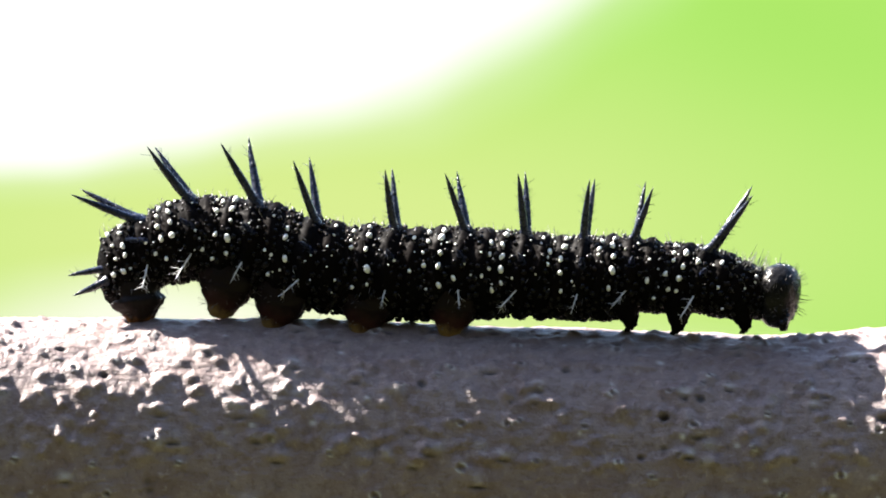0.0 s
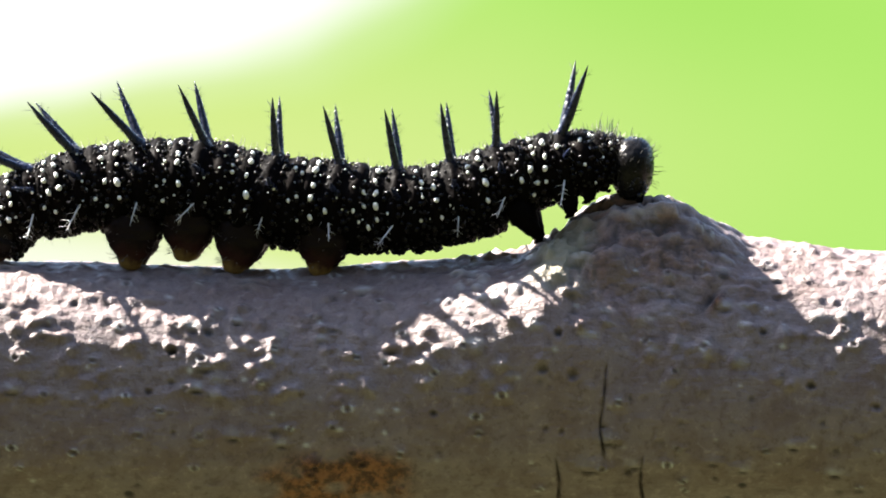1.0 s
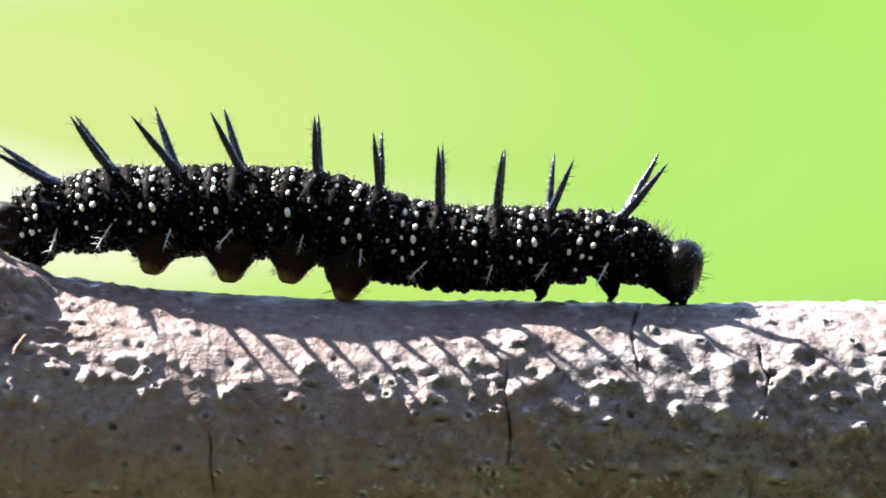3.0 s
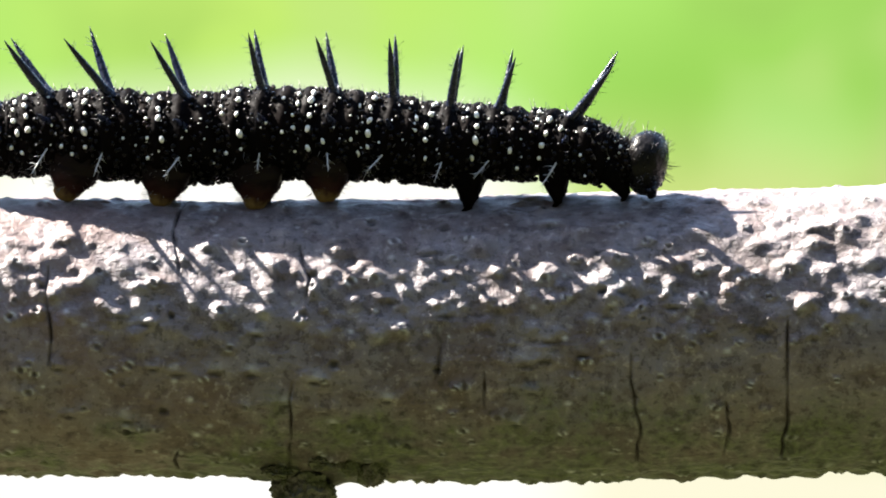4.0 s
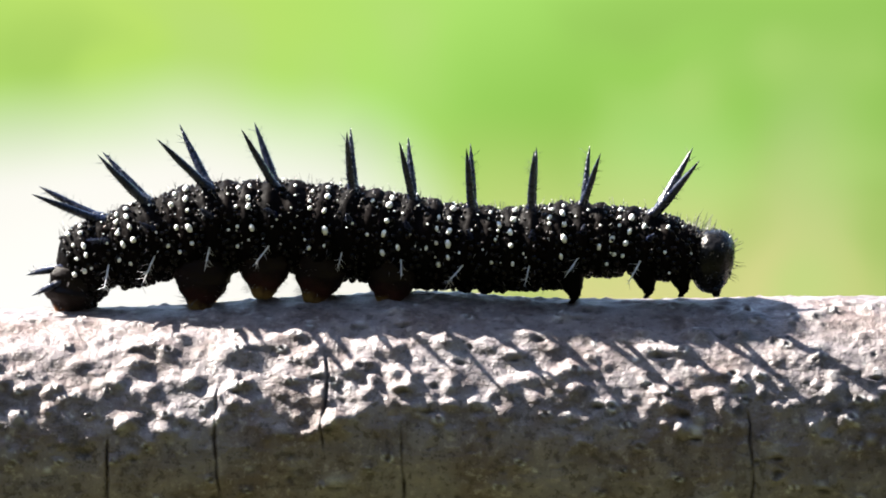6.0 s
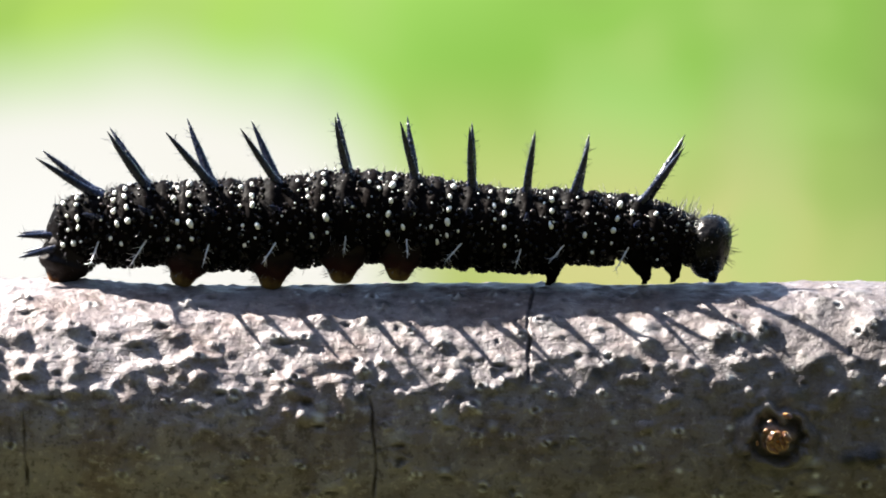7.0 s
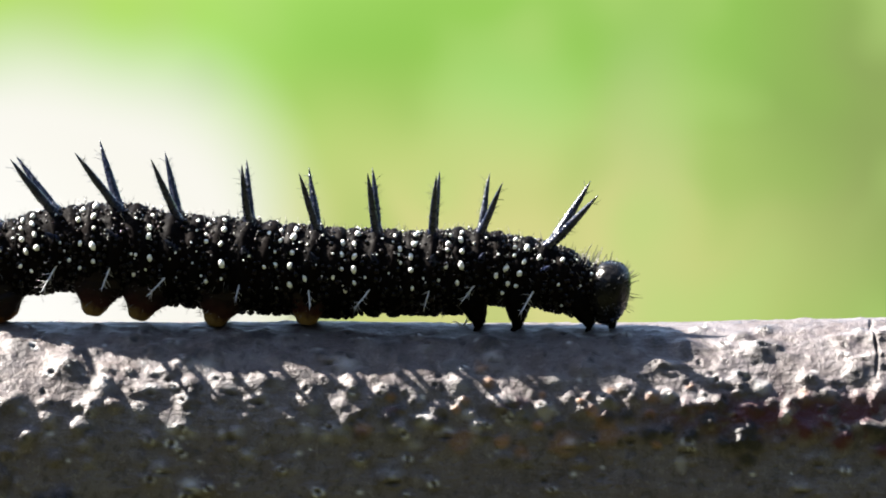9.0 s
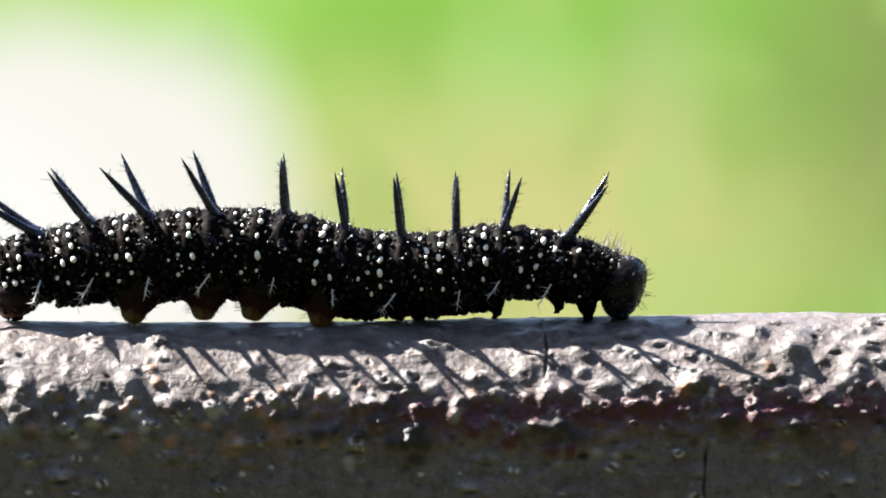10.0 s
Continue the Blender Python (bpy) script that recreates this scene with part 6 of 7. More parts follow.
    walk(moving['head'], [
        (0, pose(0.01674, 0, -0.00354, 0, 7.8, -2.8)), (0.2, pose(0.01686, 0, -0.00360, 0, 7.6, 0.6)),
        (0.5, pose(0.01665, 0, -0.00366, 0, 7.8, 5.6)), (0.7, pose(0.01626, 0, -0.00189, 0, -1.0, 4.5)),
        (1, pose(0.01566, 0, -0.00036, 0, 4.4, 2.8)), (1.3, pose(0.01650, 0, -0.00231, 0, 16.8, 2.8)),
        (1.5, pose(0.01650, 0, -0.00480, 0, 24.4, 2.8)), (1.7, pose(0.01665, 0, -0.00576, 0, 23.4, 3.9)),
        (2, pose(0.01593, 0, -0.00570, 0, 12.2, 5.6)), (2.2, pose(0.01557, 0, -0.00579, 0, 15.5, 3.4)),
        (2.5, pose(0.01599, 0, -0.00450, 0, 10.3)), (2.7, pose(0.01602, 0, -0.00450, 0, 13.7)),
        (3.8, pose(0.01650, 0, -0.00381, 0, 8.7, -2.1)), (4, pose(0.01665, 0, -0.00381, 0, 6.6, -5.6)),
        (4.2, pose(0.01695, 0, -0.00297, 0, 7.8)), (4.5, pose(0.01725, 0, -0.00261, 0, 5.4, 5.6)),
        (4.8, pose(0.01710, 0, -0.00300, 0, 10.8, 2.2)), (5, pose(0.01686, 0, -0.00300, 0, 6.6)),
        (5.2, pose(0.01674, 0, -0.00321, 0, 4.6)), (6.3, pose(0.01587, 0, -0.00339, 0, 11.1, -3.5)),
        (6.5, pose(0.01584, 0, -0.00336, 0, 8.6, -6.3)), (6.8, pose(0.01566, 0, -0.00375, 0, 10.7, -6.3)),
        (7, pose(0.01572, 0, -0.00375, 0, 10.3, -6.3)), (7.2, pose(0.01605, 0, -0.00270, 0, 5.5, -3.8)),
        (7.5, pose(0.01596, 0, -0.00294, 0, 8.2)), (7.8, pose(0.01596, 0, -0.00291, 0, 8.3, -3.8)),
        (8, pose(0.01566, 0, -0.00381, 0, 10.5, -6.3)), (8.2, pose(0.01575, 0, -0.00381, 0, 14.3, -3.8)),
        (8.5, pose(0.01560, 0, -0.00336, 0, 9.4)), (8.8, pose(0.01545, 0, -0.00348, 0, 9.8)),
        (9, pose(0.01560, 0, -0.00345, 0, 10.3)), (9.2, pose(0.01554, 0, -0.00336, 0, 5.5, 4.2)),
        (9.5, pose(0.01530, 0, -0.00366, 0, 8.2, 10.5)), (9.7, pose(0.01509, 0, -0.00300, 0, 8.9, 4.2)),
        (10, pose(0.01485, 0, -0.00324, 0, 16.8, -6.3)),
    ])
    for leg in moving['clasper']:
        walk(leg, [
        (0, stance(leg, -0.01725, 0, -0.00510, 0, -7.6)), (0.2, stance(leg, -0.01899, 0, -0.00495, 0, 10.3)),
        (0.5, stance(leg, -0.01890, 0, -0.00531, 0, 10.3)), (0.7, stance(leg, -0.01869, 0, -0.00525, 0, 14.1)),
        (1, stance(leg, -0.01869, 0, -0.00531, 0, 18.0)), (1.3, stance(leg, -0.01740, 0, -0.00666, 0, 2.6)),
        (1.5, stance(leg, -0.01695, 0, -0.00750, 0, -18.0)), (1.7, stance(leg, -0.02046, 0, -0.00816, 0, 18.0)),
        (2, stance(leg, -0.01836, 0, -0.00825, 0, 3.3)), (2.2, stance(leg, -0.01779, 0, -0.00759, 0, -12.4)),
        (2.5, stance(leg, -0.01731, 0, -0.00519, 0, -18.0)), (2.7, stance(leg, -0.02049, 0, -0.00321, 0, 18.0)),
        (3.8, stance(leg, -0.01695, 0, -0.00525, 0, -17.9)), (4, stance(leg, -0.01956, 0, -0.00561, 0, 12.6)),
        (4.2, stance(leg, -0.01920, 0, -0.00546, 0, 9.9)), (4.5, stance(leg, -0.01905, 0, -0.00552, 0, 10.1)),
        (4.8, stance(leg, -0.01926, 0, -0.00609, 0, 12.7)), (5, stance(leg, -0.01764, 0, -0.00636, 0, -11.2)),
        (5.2, stance(leg, -0.01890, 0, -0.00675, 0, 5.4)), (6.3, stance(leg, -0.01749, 0, -0.00594, 0, 9.7)),
        (6.5, stance(leg, -0.01635, 0, -0.00561, 0, -18.0)), (6.8, stance(leg, -0.01674, 0, -0.00552, 0, -16.1)),
        (7, stance(leg, -0.01884, 0, -0.00585, 0, 14.9)), (7.2, stance(leg, -0.01740, 0, -0.00546, 0, 5.7)),
        (7.5, stance(leg, -0.01749, 0, -0.00534, 0, 8.7)), (7.8, stance(leg, -0.01710, 0, -0.00522, 0, -4.3)),
        (8, stance(leg, -0.01704, 0, -0.00570, 0, -11.3)), (8.2, stance(leg, -0.01854, 0, -0.00561, 0, 18.0)),
        (8.5, stance(leg, -0.01839, 0, -0.00561, 0, 16.7)), (8.8, stance(leg, -0.01824, 0, -0.00519, 0, 11.1)),
        (9, stance(leg, -0.01650, 0, -0.00510, 0, -18.0)), (9.2, stance(leg, -0.01776, 0, -0.00540, 0, -3.0)),
        (9.5, stance(leg, -0.01755, 0, -0.00561, 0, -5.5)), (9.7, stance(leg, -0.01860, 0, -0.00495, 0, 18.0)),
        (10, stance(leg, -0.01785, 0, -0.00480, 0, 11.9)),
    ])
    for leg in moving['p_six']:
        walk(leg, [
        (0, stance(leg, -0.01305, 0, -0.00480, 0, 13.5)), (0.2, stance(leg, -0.01374, 0, -0.00585, 0, 17.7)),
        (0.5, stance(leg, -0.01365, 0, -0.00636, 0, 17.0)), (0.7, stance(leg, -0.01134, 0, -0.00540, 0, 5.9)),
        (1, stance(leg, -0.01104, 0, -0.00576, 0, 3.7)), (1.3, stance(leg, -0.01110, 0, -0.00561, 0, 5.3)),
        (1.5, stance(leg, -0.01215, 0, -0.00705, 0, 13.7)), (1.7, stance(leg, -0.01071, 0, -0.00756, 0, 2.9)),
        (2, stance(leg, -0.01086, 0, -0.00750, 0, -2.8)), (2.2, stance(leg, -0.01344, 0, -0.00729, 0, 8.0)),
        (2.5, stance(leg, -0.01391, 0, -0.00345, 0, 16.0)), (2.7, stance(leg, -0.01209, 0, -0.00441, 0, 13.2)),
        (3.8, stance(leg, -0.01275, 0, -0.00480, 0, 8.1)), (4, stance(leg, -0.01431, 0, -0.00591, 0, 18.0)),
        (4.2, stance(leg, -0.01155, 0, -0.00576, 0, 2.5)), (4.5, stance(leg, -0.01170, 0, -0.00591, 0, 4.5)),
        (4.8, stance(leg, -0.01146, 0, -0.00618, 0, 2.4)), (5, stance(leg, -0.01344, 0, -0.00576, 0, 14.4)),
        (5.2, stance(leg, -0.01365, 0, -0.00675, 0, 17.3)), (6.3, stance(leg, -0.01074, 0, -0.00564, 0, 2.5)),
        (6.5, stance(leg, -0.01335, 0, -0.00531, 0, 18.0)), (6.8, stance(leg, -0.01329, 0, -0.00531, 0, 18.0)),
        (7, stance(leg, -0.01239, 0, -0.00585, 0, 16.0)), (7.2, stance(leg, -0.01095, 0, -0.00516, 0, 3.4)),
        (7.5, stance(leg, -0.01119, 0, -0.00510, 0, 7.6)), (7.8, stance(leg, -0.01125, 0, -0.00501, 0, 5.9)),
        (8, stance(leg, -0.01374, 0, -0.00591, 0, 18.0)), (8.2, stance(leg, -0.01149, 0, -0.00576, 0, 11.9)),
        (8.5, stance(leg, -0.01164, 0, -0.00561, 0, 14.3)), (8.8, stance(leg, -0.01164, 0, -0.00549, 0, 13.4)),
        (9, stance(leg, -0.01185, 0, -0.00474, 0, 10.7)), (9.2, stance(leg, -0.01356, 0, -0.00555, 0, 18.0)),
        (9.5, stance(leg, -0.01350, 0, -0.00576, 0, 18.0)), (9.7, stance(leg, -0.01170, 0, -0.00510, 0, 14.4)),
        (10, stance(leg, -0.01125, 0, -0.00510, 0, 9.1)),
    ])
    for leg in moving['p_five']:
        walk(leg, [
        (0, stance(leg, -0.01020, 0, -0.00555, 0, 15.8)), (0.2, stance(leg, -0.00879, 0, -0.00615, 0, 10.2)),
        (0.5, stance(leg, -0.00870, 0, -0.00636, 0, 10.2)), (0.7, stance(leg, -0.00774, 0, -0.00480, 0, 2.5)),
        (1, stance(leg, -0.00819, 0, -0.00531, 0, 7.0)), (1.3, stance(leg, -0.00885, 0, -0.00606, 0, 10.5)),
        (1.5, stance(leg, -0.00795, 0, -0.00750, 0, 9.2)), (1.7, stance(leg, -0.00690, 0, -0.00681, 0, -2.0)),
        (2, stance(leg, -0.00771, 0, -0.00660, 0, -3.2)), (2.2, stance(leg, -0.00969, 0, -0.00534, 0, 10.8)),
        (2.5, stance(leg, -0.01021, 0, -0.00424, 0, 14.0)), (2.7, stance(leg, -0.00744, 0, -0.00501, 0, 0.8)),
        (3.8, stance(leg, -0.01020, 0, -0.00495, 0, 15.2)), (4, stance(leg, -0.00921, 0, -0.00621, 0, 11.5)),
        (4.2, stance(leg, -0.00780, 0, -0.00546, 0, 0.0)), (4.5, stance(leg, -0.00810, 0, -0.00561, 0, 3.4)),
        (4.8, stance(leg, -0.00786, 0, -0.00570, 0, 3.0)), (5, stance(leg, -0.01014, 0, -0.00621, 0, 13.8)),
        (5.2, stance(leg, -0.00870, 0, -0.00660, 0, 9.0)), (6.3, stance(leg, -0.00789, 0, -0.00519, 0, 4.4)),
        (6.5, stance(leg, -0.00975, 0, -0.00546, 0, 17.5)), (6.8, stance(leg, -0.00969, 0, -0.00576, 0, 16.1)),
        (7, stance(leg, -0.00759, 0, -0.00600, 0, 3.3)), (7.2, stance(leg, -0.00840, 0, -0.00501, 0, 9.1)),
        (7.5, stance(leg, -0.00834, 0, -0.00504, 0, 10.0)), (7.8, stance(leg, -0.00870, 0, -0.00492, 0, 13.2)),
        (8, stance(leg, -0.00879, 0, -0.00591, 0, 12.6)), (8.2, stance(leg, -0.00714, 0, -0.00576, 0, 1.1)),
        (8.5, stance(leg, -0.00699, 0, -0.00561, 0, 0.5)), (8.8, stance(leg, -0.00714, 0, -0.00534, 0, 1.4)),
        (9, stance(leg, -0.00945, 0, -0.00495, 0, 17.1)), (9.2, stance(leg, -0.00861, 0, -0.00555, 0, 12.5)),
        (9.5, stance(leg, -0.00855, 0, -0.00576, 0, 11.8)), (9.7, stance(leg, -0.00705, 0, -0.00495, 0, -1.2)),
        (10, stance(leg, -0.00750, 0, -0.00495, 0, 4.8)),
    ])
    for leg in moving['p_four']:
        walk(leg, [
        (0, stance(leg, -0.00555, 0, -0.00579, 0, 15.3)), (0.2, stance(leg, -0.00399, 0, -0.00645, 0, 4.8)),
        (0.5, stance(leg, -0.00390, 0, -0.00666, 0, 3.9)), (0.7, stance(leg, -0.00564, 0, -0.00540, 0, 16.3)),
        (1, stance(leg, -0.00564, 0, -0.00591, 0, 16.0)), (1.3, stance(leg, -0.00525, 0, -0.00651, 0, 14.2)),
        (1.5, stance(leg, -0.00225, 0, -0.00750, 0, -2.3)), (1.7, stance(leg, -0.00411, 0, -0.00666, 0, 6.9)),
        (2, stance(leg, -0.00501, 0, -0.00540, 0, 8.3)), (2.2, stance(leg, -0.00534, 0, -0.00504, 0, 14.6)),
        (2.5, stance(leg, -0.00486, 0, -0.00549, 0, 11.2)), (2.7, stance(leg, -0.00459, 0, -0.00501, 0, 9.1)),
        (3.8, stance(leg, -0.00570, 0, -0.00600, 0, 13.2)), (4, stance(leg, -0.00411, 0, -0.00636, 0, 3.1)),
        (4.2, stance(leg, -0.00525, 0, -0.00561, 0, 12.5)), (4.5, stance(leg, -0.00540, 0, -0.00576, 0, 13.2)),
        (4.8, stance(leg, -0.00546, 0, -0.00579, 0, 15.0)), (5, stance(leg, -0.00519, 0, -0.00636, 0, 10.5)),
        (5.2, stance(leg, -0.00360, 0, -0.00675, 0, 2.0)), (6.3, stance(leg, -0.00564, 0, -0.00549, 0, 17.1)),
        (6.5, stance(leg, -0.00480, 0, -0.00576, 0, 10.6)), (6.8, stance(leg, -0.00474, 0, -0.00576, 0, 12.0)),
        (7, stance(leg, -0.00384, 0, -0.00570, 0, 2.8)), (7.2, stance(leg, -0.00555, 0, -0.00552, 0, 15.8)),
        (7.5, stance(leg, -0.00534, 0, -0.00546, 0, 15.1)), (7.8, stance(leg, -0.00525, 0, -0.00546, 0, 14.3)),
        (8, stance(leg, -0.00414, 0, -0.00606, 0, 8.3)), (8.2, stance(leg, -0.00399, 0, -0.00546, 0, 5.2)),
        (8.5, stance(leg, -0.00414, 0, -0.00531, 0, 5.8)), (8.8, stance(leg, -0.00444, 0, -0.00528, 0, 9.8)),
        (9, stance(leg, -0.00540, 0, -0.00525, 0, 15.9)), (9.2, stance(leg, -0.00396, 0, -0.00570, 0, 7.2)),
        (9.5, stance(leg, -0.00375, 0, -0.00591, 0, 3.7)), (9.7, stance(leg, -0.00450, 0, -0.00480, 0, 12.6)),
        (10, stance(leg, -0.00495, 0, -0.00495, 0, 14.2)),
    ])
    for leg in moving['p_three']:
        walk(leg, [
        (0, stance(leg, -0.00075, 0, -0.00579, 0, 6.4)), (0.2, stance(leg, 0.00006, 0, -0.00585, 0, -1.6)),
        (0.5, stance(leg, -0.00015, 0, -0.00600, 0, 0.4)), (0.7, stance(leg, -0.00204, 0, -0.00585, 0, 15.2)),
        (1, stance(leg, -0.00099, 0, -0.00606, 0, 6.7)), (1.3, stance(leg, 0.00000, 0, -0.00651, 0, 1.8)),
        (1.5, stance(leg, 0.00225, 0, -0.00585, 0, -14.1)), (1.7, stance(leg, -0.00051, 0, -0.00651, 0, 5.0)),
        (2, stance(leg, -0.00186, 0, -0.00510, 0, 15.4)), (2.2, stance(leg, -0.00084, 0, -0.00624, 0, 3.4)),
        (2.5, stance(leg, -0.00021, 0, -0.00639, 0, -0.7)), (2.7, stance(leg, -0.00204, 0, -0.00591, 0, 12.6)),
        (3.8, stance(leg, -0.00060, 0, -0.00615, 0, 3.4)), (4, stance(leg, -0.00036, 0, -0.00591, 0, 2.2)),
        (4.2, stance(leg, -0.00210, 0, -0.00591, 0, 14.8)), (4.5, stance(leg, -0.00165, 0, -0.00606, 0, 11.7)),
        (4.8, stance(leg, -0.00186, 0, -0.00609, 0, 12.5)), (5, stance(leg, -0.00024, 0, -0.00621, 0, 2.1)),
        (5.2, stance(leg, 0.00015, 0, -0.00600, 0, -1.1)), (6.3, stance(leg, -0.00159, 0, -0.00588, 0, 11.0)),
        (6.5, stance(leg, -0.00030, 0, -0.00576, 0, 2.5)), (6.8, stance(leg, 0.00006, 0, -0.00576, 0, -1.2)),
        (7, stance(leg, -0.00084, 0, -0.00555, 0, 6.3)), (7.2, stance(leg, -0.00075, 0, -0.00561, 0, 4.5)),
        (7.5, stance(leg, -0.00084, 0, -0.00585, 0, 5.6)), (7.8, stance(leg, -0.00060, 0, -0.00546, 0, 5.2)),
        (8, stance(leg, 0.00036, 0, -0.00591, 0, -3.3)), (8.2, stance(leg, -0.00114, 0, -0.00561, 0, 7.3)),
        (8.5, stance(leg, -0.00159, 0, -0.00576, 0, 11.1)), (8.8, stance(leg, -0.00159, 0, -0.00549, 0, 11.7)),
        (9, stance(leg, -0.00045, 0, -0.00516, 0, 3.3)), (9.2, stance(leg, 0.00024, 0, -0.00549, 0, -3.1)),
        (9.5, stance(leg, 0.00015, 0, -0.00582, 0, -1.9)), (9.7, stance(leg, -0.00180, 0, -0.00540, 0, 14.4)),
        (10, stance(leg, -0.00135, 0, -0.00525, 0, 10.6)),
    ])
    for leg in moving['l_three']:
        walk(leg, [
        (0, stance(leg, 0.00870, 0, -0.00540, 0, 1.4)), (0.2, stance(leg, 0.00681, 0, -0.00600, 0, 18.9)),
        (0.5, stance(leg, 0.00675, 0, -0.00651, 0, 19.0)), (0.7, stance(leg, 0.00891, 0, -0.00501, 0, 2.9)),
        (1, stance(leg, 0.01056, 0, -0.00426, 0, -17.4)), (1.3, stance(leg, 0.01080, 0, -0.00246, 0, -22.9)),
        (1.5, stance(leg, 0.00765, 0, -0.00420, 0, 16.2)), (1.7, stance(leg, 0.00939, 0, -0.00711, 0, 2.0)),
        (2, stance(leg, 0.00894, 0, -0.00780, 0, -3.5)), (2.2, stance(leg, 0.00681, 0, -0.00729, 0, 14.8)),
        (2.5, stance(leg, 0.00669, 0, -0.00624, 0, 18.2)), (2.7, stance(leg, 0.00756, 0, -0.00606, 0, 14.8)),
        (3.8, stance(leg, 0.00900, 0, -0.00555, 0, -1.8)), (4, stance(leg, 0.00699, 0, -0.00636, 0, 15.1)),
        (4.2, stance(leg, 0.00915, 0, -0.00546, 0, 0.0)), (4.5, stance(leg, 0.00930, 0, -0.00546, 0, 1.0)),
        (4.8, stance(leg, 0.00909, 0, -0.00540, 0, 1.8)), (5, stance(leg, 0.00885, 0, -0.00546, 0, 2.2)),
        (5.2, stance(leg, 0.00735, 0, -0.00615, 0, 15.6)), (6.3, stance(leg, 0.00876, 0, -0.00534, 0, 0.8)),
        (6.5, stance(leg, 0.00765, 0, -0.00531, 0, 9.7)), (6.8, stance(leg, 0.00756, 0, -0.00546, 0, 9.1)),
        (7, stance(leg, 0.00711, 0, -0.00570, 0, 14.6)), (7.2, stance(leg, 0.00900, 0, -0.00522, 0, -2.1)),
        (7.5, stance(leg, 0.00906, 0, -0.00504, 0, -4.8)), (7.8, stance(leg, 0.00915, 0, -0.00480, 0, -5.2)),
        (8, stance(leg, 0.00711, 0, -0.00546, 0, 14.6)), (8.2, stance(leg, 0.00771, 0, -0.00561, 0, 11.4)),
        (8.5, stance(leg, 0.00786, 0, -0.00546, 0, 8.5)), (8.8, stance(leg, 0.00801, 0, -0.00540, 0, 6.0)),
        (9, stance(leg, 0.00855, 0, -0.00540, 0, -0.6)), (9.2, stance(leg, 0.00684, 0, -0.00570, 0, 16.0)),
        (9.5, stance(leg, 0.00675, 0, -0.00576, 0, 17.1)), (9.7, stance(leg, 0.00750, 0, -0.00495, 0, 9.7)),
        (10, stance(leg, 0.00795, 0, -0.00480, 0, 4.7)),
    ])
    for leg in moving['l_two']:
        walk(leg, [
        (0, stance(leg, 0.01110, 0, -0.00555, 0, 17.7)), (0.2, stance(leg, 0.01200, 0, -0.00576, 0, 6.5)),
        (0.5, stance(leg, 0.01200, 0, -0.00576, 0, 4.6)), (0.7, stance(leg, 0.01296, 0, -0.00465, 0, -3.1)),
        (1, stance(leg, 0.01221, 0, -0.00291, 0, -3.5)), (1.3, stance(leg, 0.01434, 0, -0.00411, 0, -16.9)),
        (1.5, stance(leg, 0.01155, 0, -0.00555, 0, 13.1)), (1.7, stance(leg, 0.01224, 0, -0.00696, 0, 10.4)),
        (2, stance(leg, 0.01164, 0, -0.00765, 0, 8.0)), (2.2, stance(leg, 0.01041, 0, -0.00744, 0, 16.2)),
        (2.5, stance(leg, 0.01074, 0, -0.00624, 0, 14.5)), (2.7, stance(leg, 0.01251, 0, -0.00600, 0, -1.7)),
        (3.8, stance(leg, 0.01110, 0, -0.00585, 0, 14.7)), (4, stance(leg, 0.01179, 0, -0.00606, 0, 6.2)),
        (4.2, stance(leg, 0.01305, 0, -0.00540, 0, -2.1)), (4.5, stance(leg, 0.01320, 0, -0.00516, 0, -3.2)),
        (4.8, stance(leg, 0.01269, 0, -0.00498, 0, 2.7)), (5, stance(leg, 0.01101, 0, -0.00540, 0, 17.9)),
        (5.2, stance(leg, 0.01260, 0, -0.00555, 0, -0.9)), (6.3, stance(leg, 0.01221, 0, -0.00519, 0, 1.1)),
        (6.5, stance(leg, 0.01035, 0, -0.00531, 0, 18.6)), (6.8, stance(leg, 0.01056, 0, -0.00546, 0, 16.5)),
        (7, stance(leg, 0.01221, 0, -0.00564, 0, -5.3)), (7.2, stance(leg, 0.01125, 0, -0.00522, 0, 9.0)),
        (7.5, stance(leg, 0.01125, 0, -0.00495, 0, 13.3)), (7.8, stance(leg, 0.01080, 0, -0.00486, 0, 18.5)),
        (8, stance(leg, 0.01116, 0, -0.00546, 0, 8.2)), (8.2, stance(leg, 0.01236, 0, -0.00552, 0, -3.1)),
        (8.5, stance(leg, 0.01251, 0, -0.00546, 0, -4.8)), (8.8, stance(leg, 0.01236, 0, -0.00549, 0, -5.1)),
        (9, stance(leg, 0.01050, 0, -0.00540, 0, 15.5)), (9.2, stance(leg, 0.01164, 0, -0.00555, 0, -0.4)),
        (9.5, stance(leg, 0.01140, 0, -0.00561, 0, 1.8)), (9.7, stance(leg, 0.01185, 0, -0.00480, 0, -4.1)),
        (10, stance(leg, 0.01125, 0, -0.00450, 0, 2.6)),
    ])
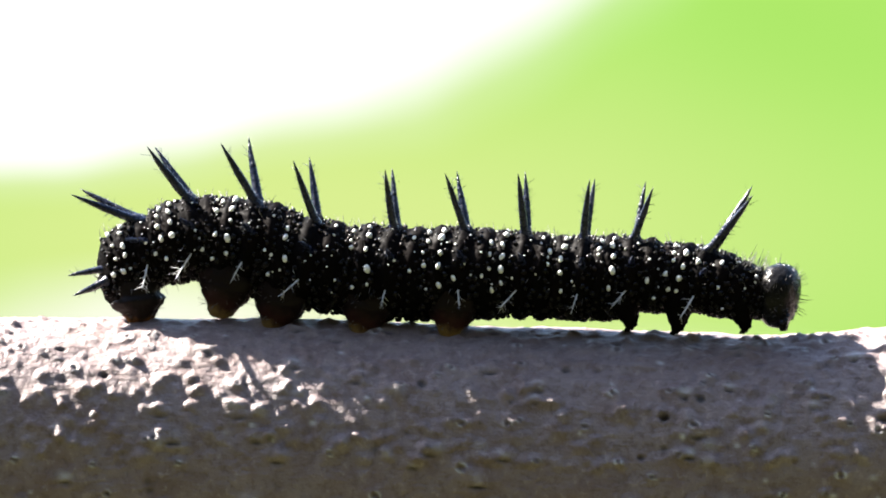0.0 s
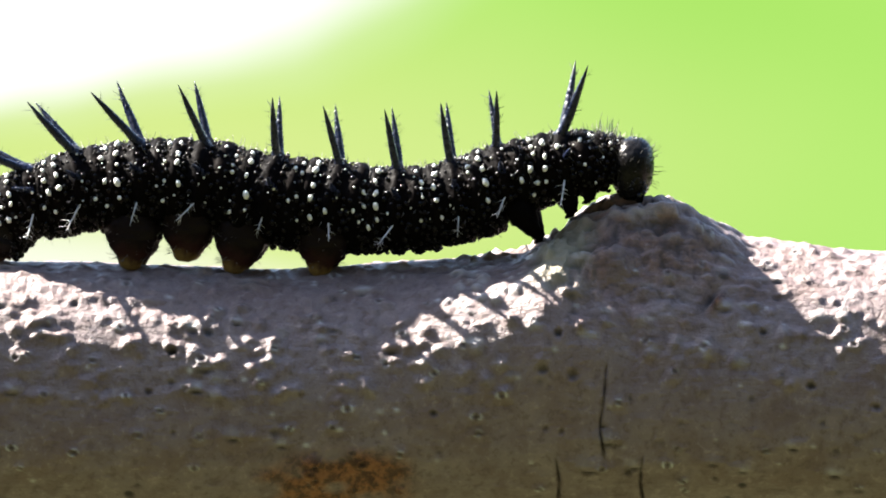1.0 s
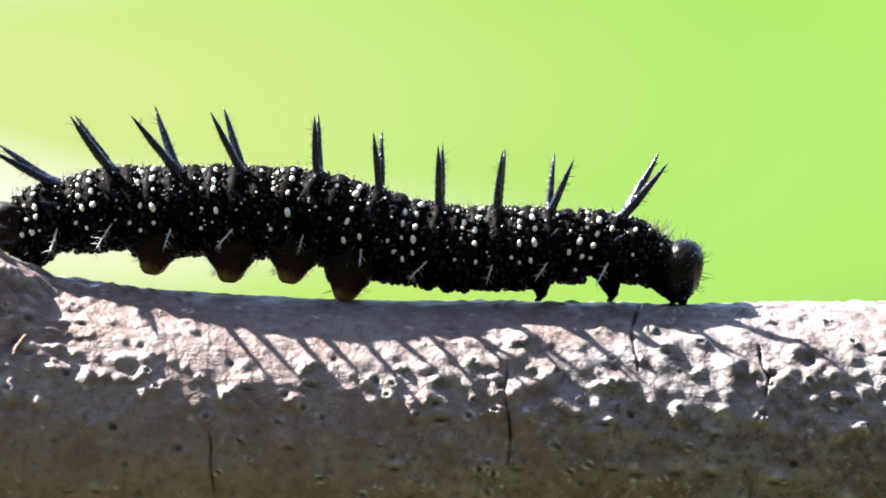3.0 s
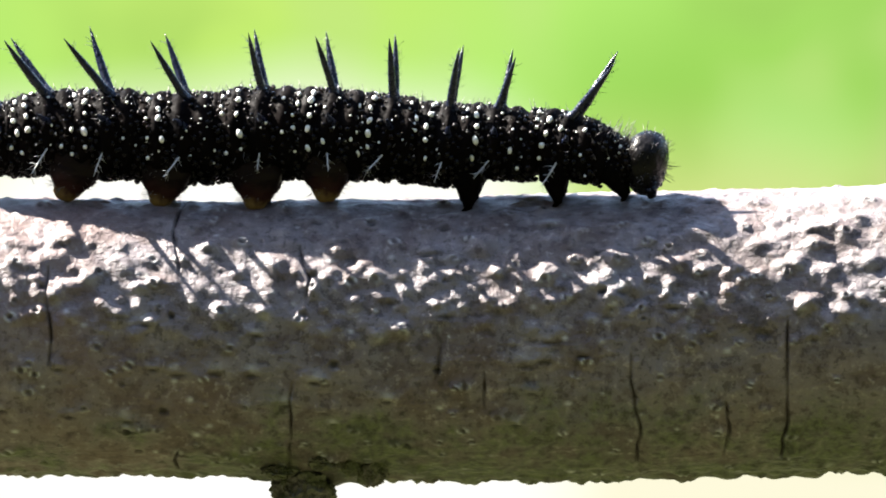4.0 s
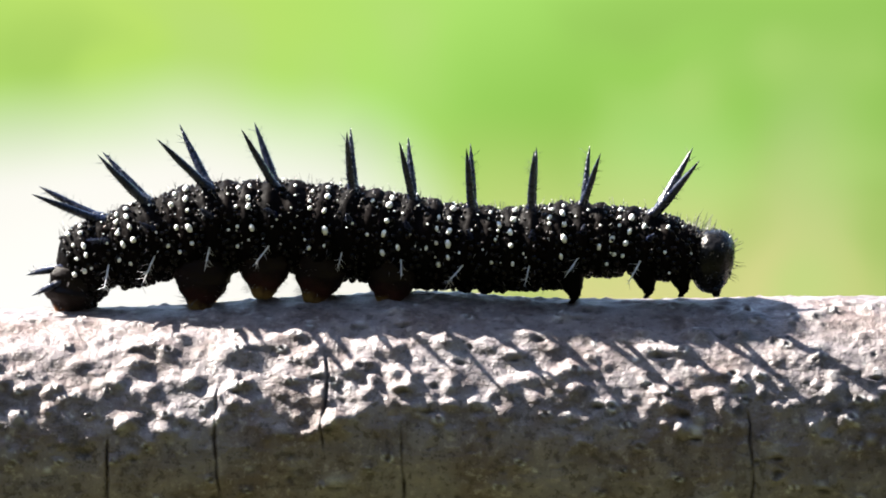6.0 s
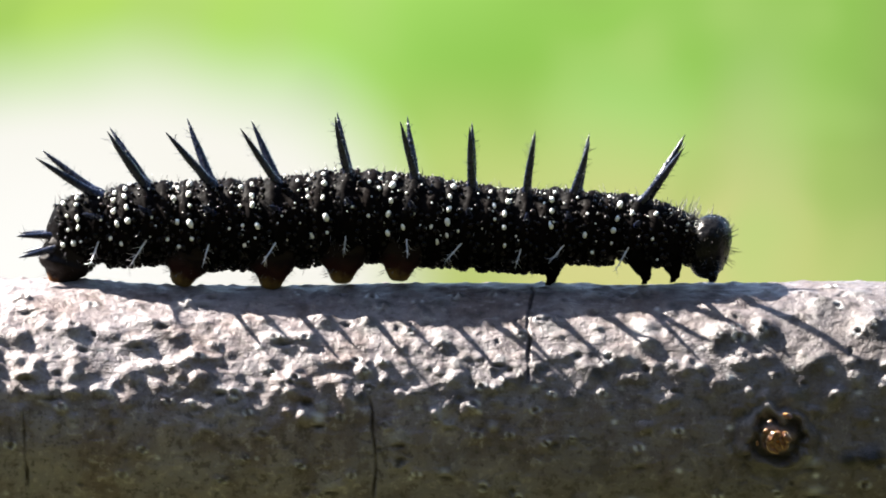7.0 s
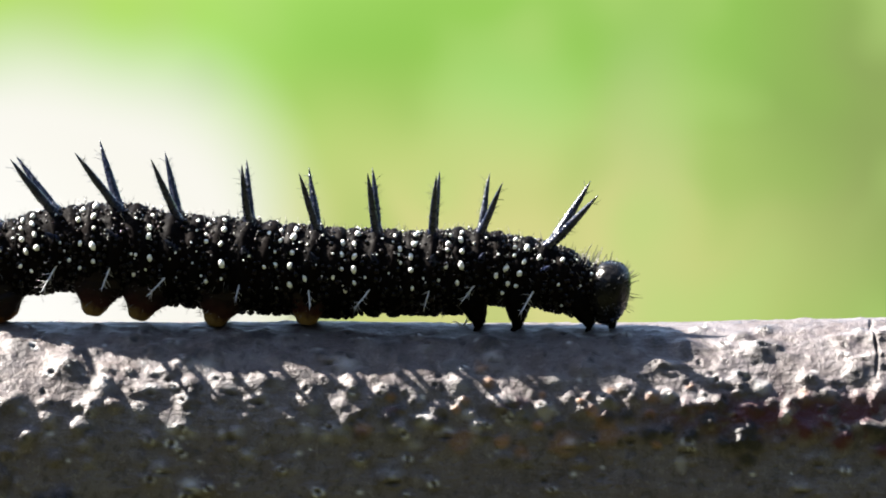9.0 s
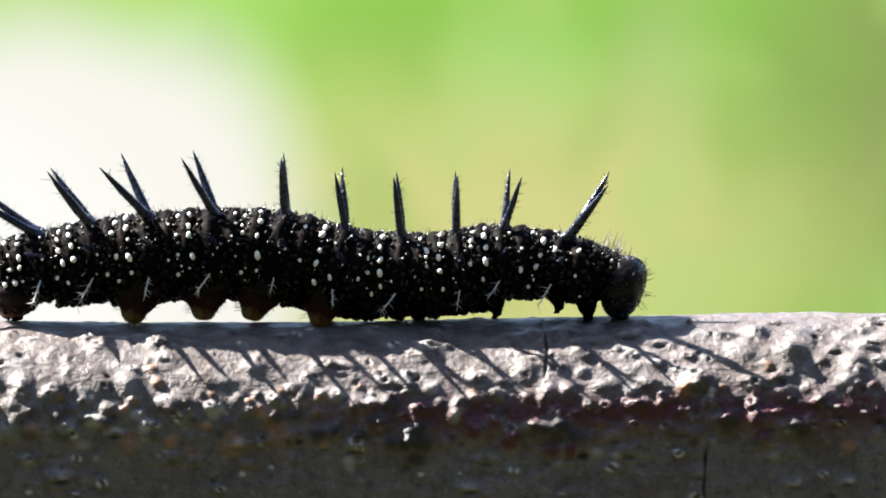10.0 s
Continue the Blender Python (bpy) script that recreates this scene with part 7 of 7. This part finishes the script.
    for leg in moving['l_one']:
        walk(leg, [
        (0, stance(leg, 0.01479, 0, -0.00549, 0, -1.3)), (0.2, stance(leg, 0.01536, 0, -0.00525, 0, -9.5)),
        (0.5, stance(leg, 0.01575, 0, -0.00531, 0, -18.0)), (0.7, stance(leg, 0.01446, 0, -0.00435, 0, 0.7)),
        (1, stance(leg, 0.01311, 0, -0.00216, 0, 10.1)), (1.3, stance(leg, 0.01560, 0, -0.00336, 0, -20.0)),
        (1.5, stance(leg, 0.01485, 0, -0.00615, 0, -5.6)), (1.7, stance(leg, 0.01389, 0, -0.00711, 0, 17.7)),
        (2, stance(leg, 0.01419, 0, -0.00795, 0, -2.7)), (2.2, stance(leg, 0.01476, 0, -0.00744, 0, -13.2)),
        (2.5, stance(leg, 0.01524, 0, -0.00624, 0, -19.3)), (2.7, stance(leg, 0.01581, 0, -0.00621, 0, -22.5)),
        (3.8, stance(leg, 0.01440, 0, -0.00570, 0, 2.5)), (4, stance(leg, 0.01539, 0, -0.00576, 0, -14.3)),
        (4.2, stance(leg, 0.01464, 0, -0.00546, 0, 1.3)), (4.5, stance(leg, 0.01545, 0, -0.00510, 0, -5.1)),
        (4.8, stance(leg, 0.01464, 0, -0.00504, 0, 6.7)), (5, stance(leg, 0.01701, 0, -0.00486, 0, -29.6)),
        (5.2, stance(leg, 0.01560, 0, -0.00510, 0, -14.7)), (6.3, stance(leg, 0.01425, 0, -0.00519, 0, 0.8)),
        (6.5, stance(leg, 0.01470, 0, -0.00516, 0, -13.2)), (6.8, stance(leg, 0.01401, 0, -0.00540, 0, -5.8)),
        (7, stance(leg, 0.01371, 0, -0.00555, 0, 0.7)), (7.2, stance(leg, 0.01419, 0, -0.00510, 0, -0.3)),
        (7.5, stance(leg, 0.01485, 0, -0.00480, 0, -7.1)), (7.8, stance(leg, 0.01455, 0, -0.00492, 0, -7.9)),
        (8, stance(leg, 0.01386, 0, -0.00540, 0, -4.7)), (8.2, stance(leg, 0.01341, 0, -0.00546, 0, 11.4)),
        (8.5, stance(leg, 0.01356, 0, -0.00546, 0, 6.0)), (8.8, stance(leg, 0.01332, 0, -0.00549, 0, 4.4)),
        (9, stance(leg, 0.01446, 0, -0.00540, 0, -10.5)), (9.2, stance(leg, 0.01458, 0, -0.00501, 0, -19.8)),
        (9.5, stance(leg, 0.01425, 0, -0.00501, 0, -17.6)), (9.7, stance(leg, 0.01275, 0, -0.00480, 0, 8.7)),
        (10, stance(leg, 0.01275, 0, -0.00504, 0, 8.7)),
    ])


motions()
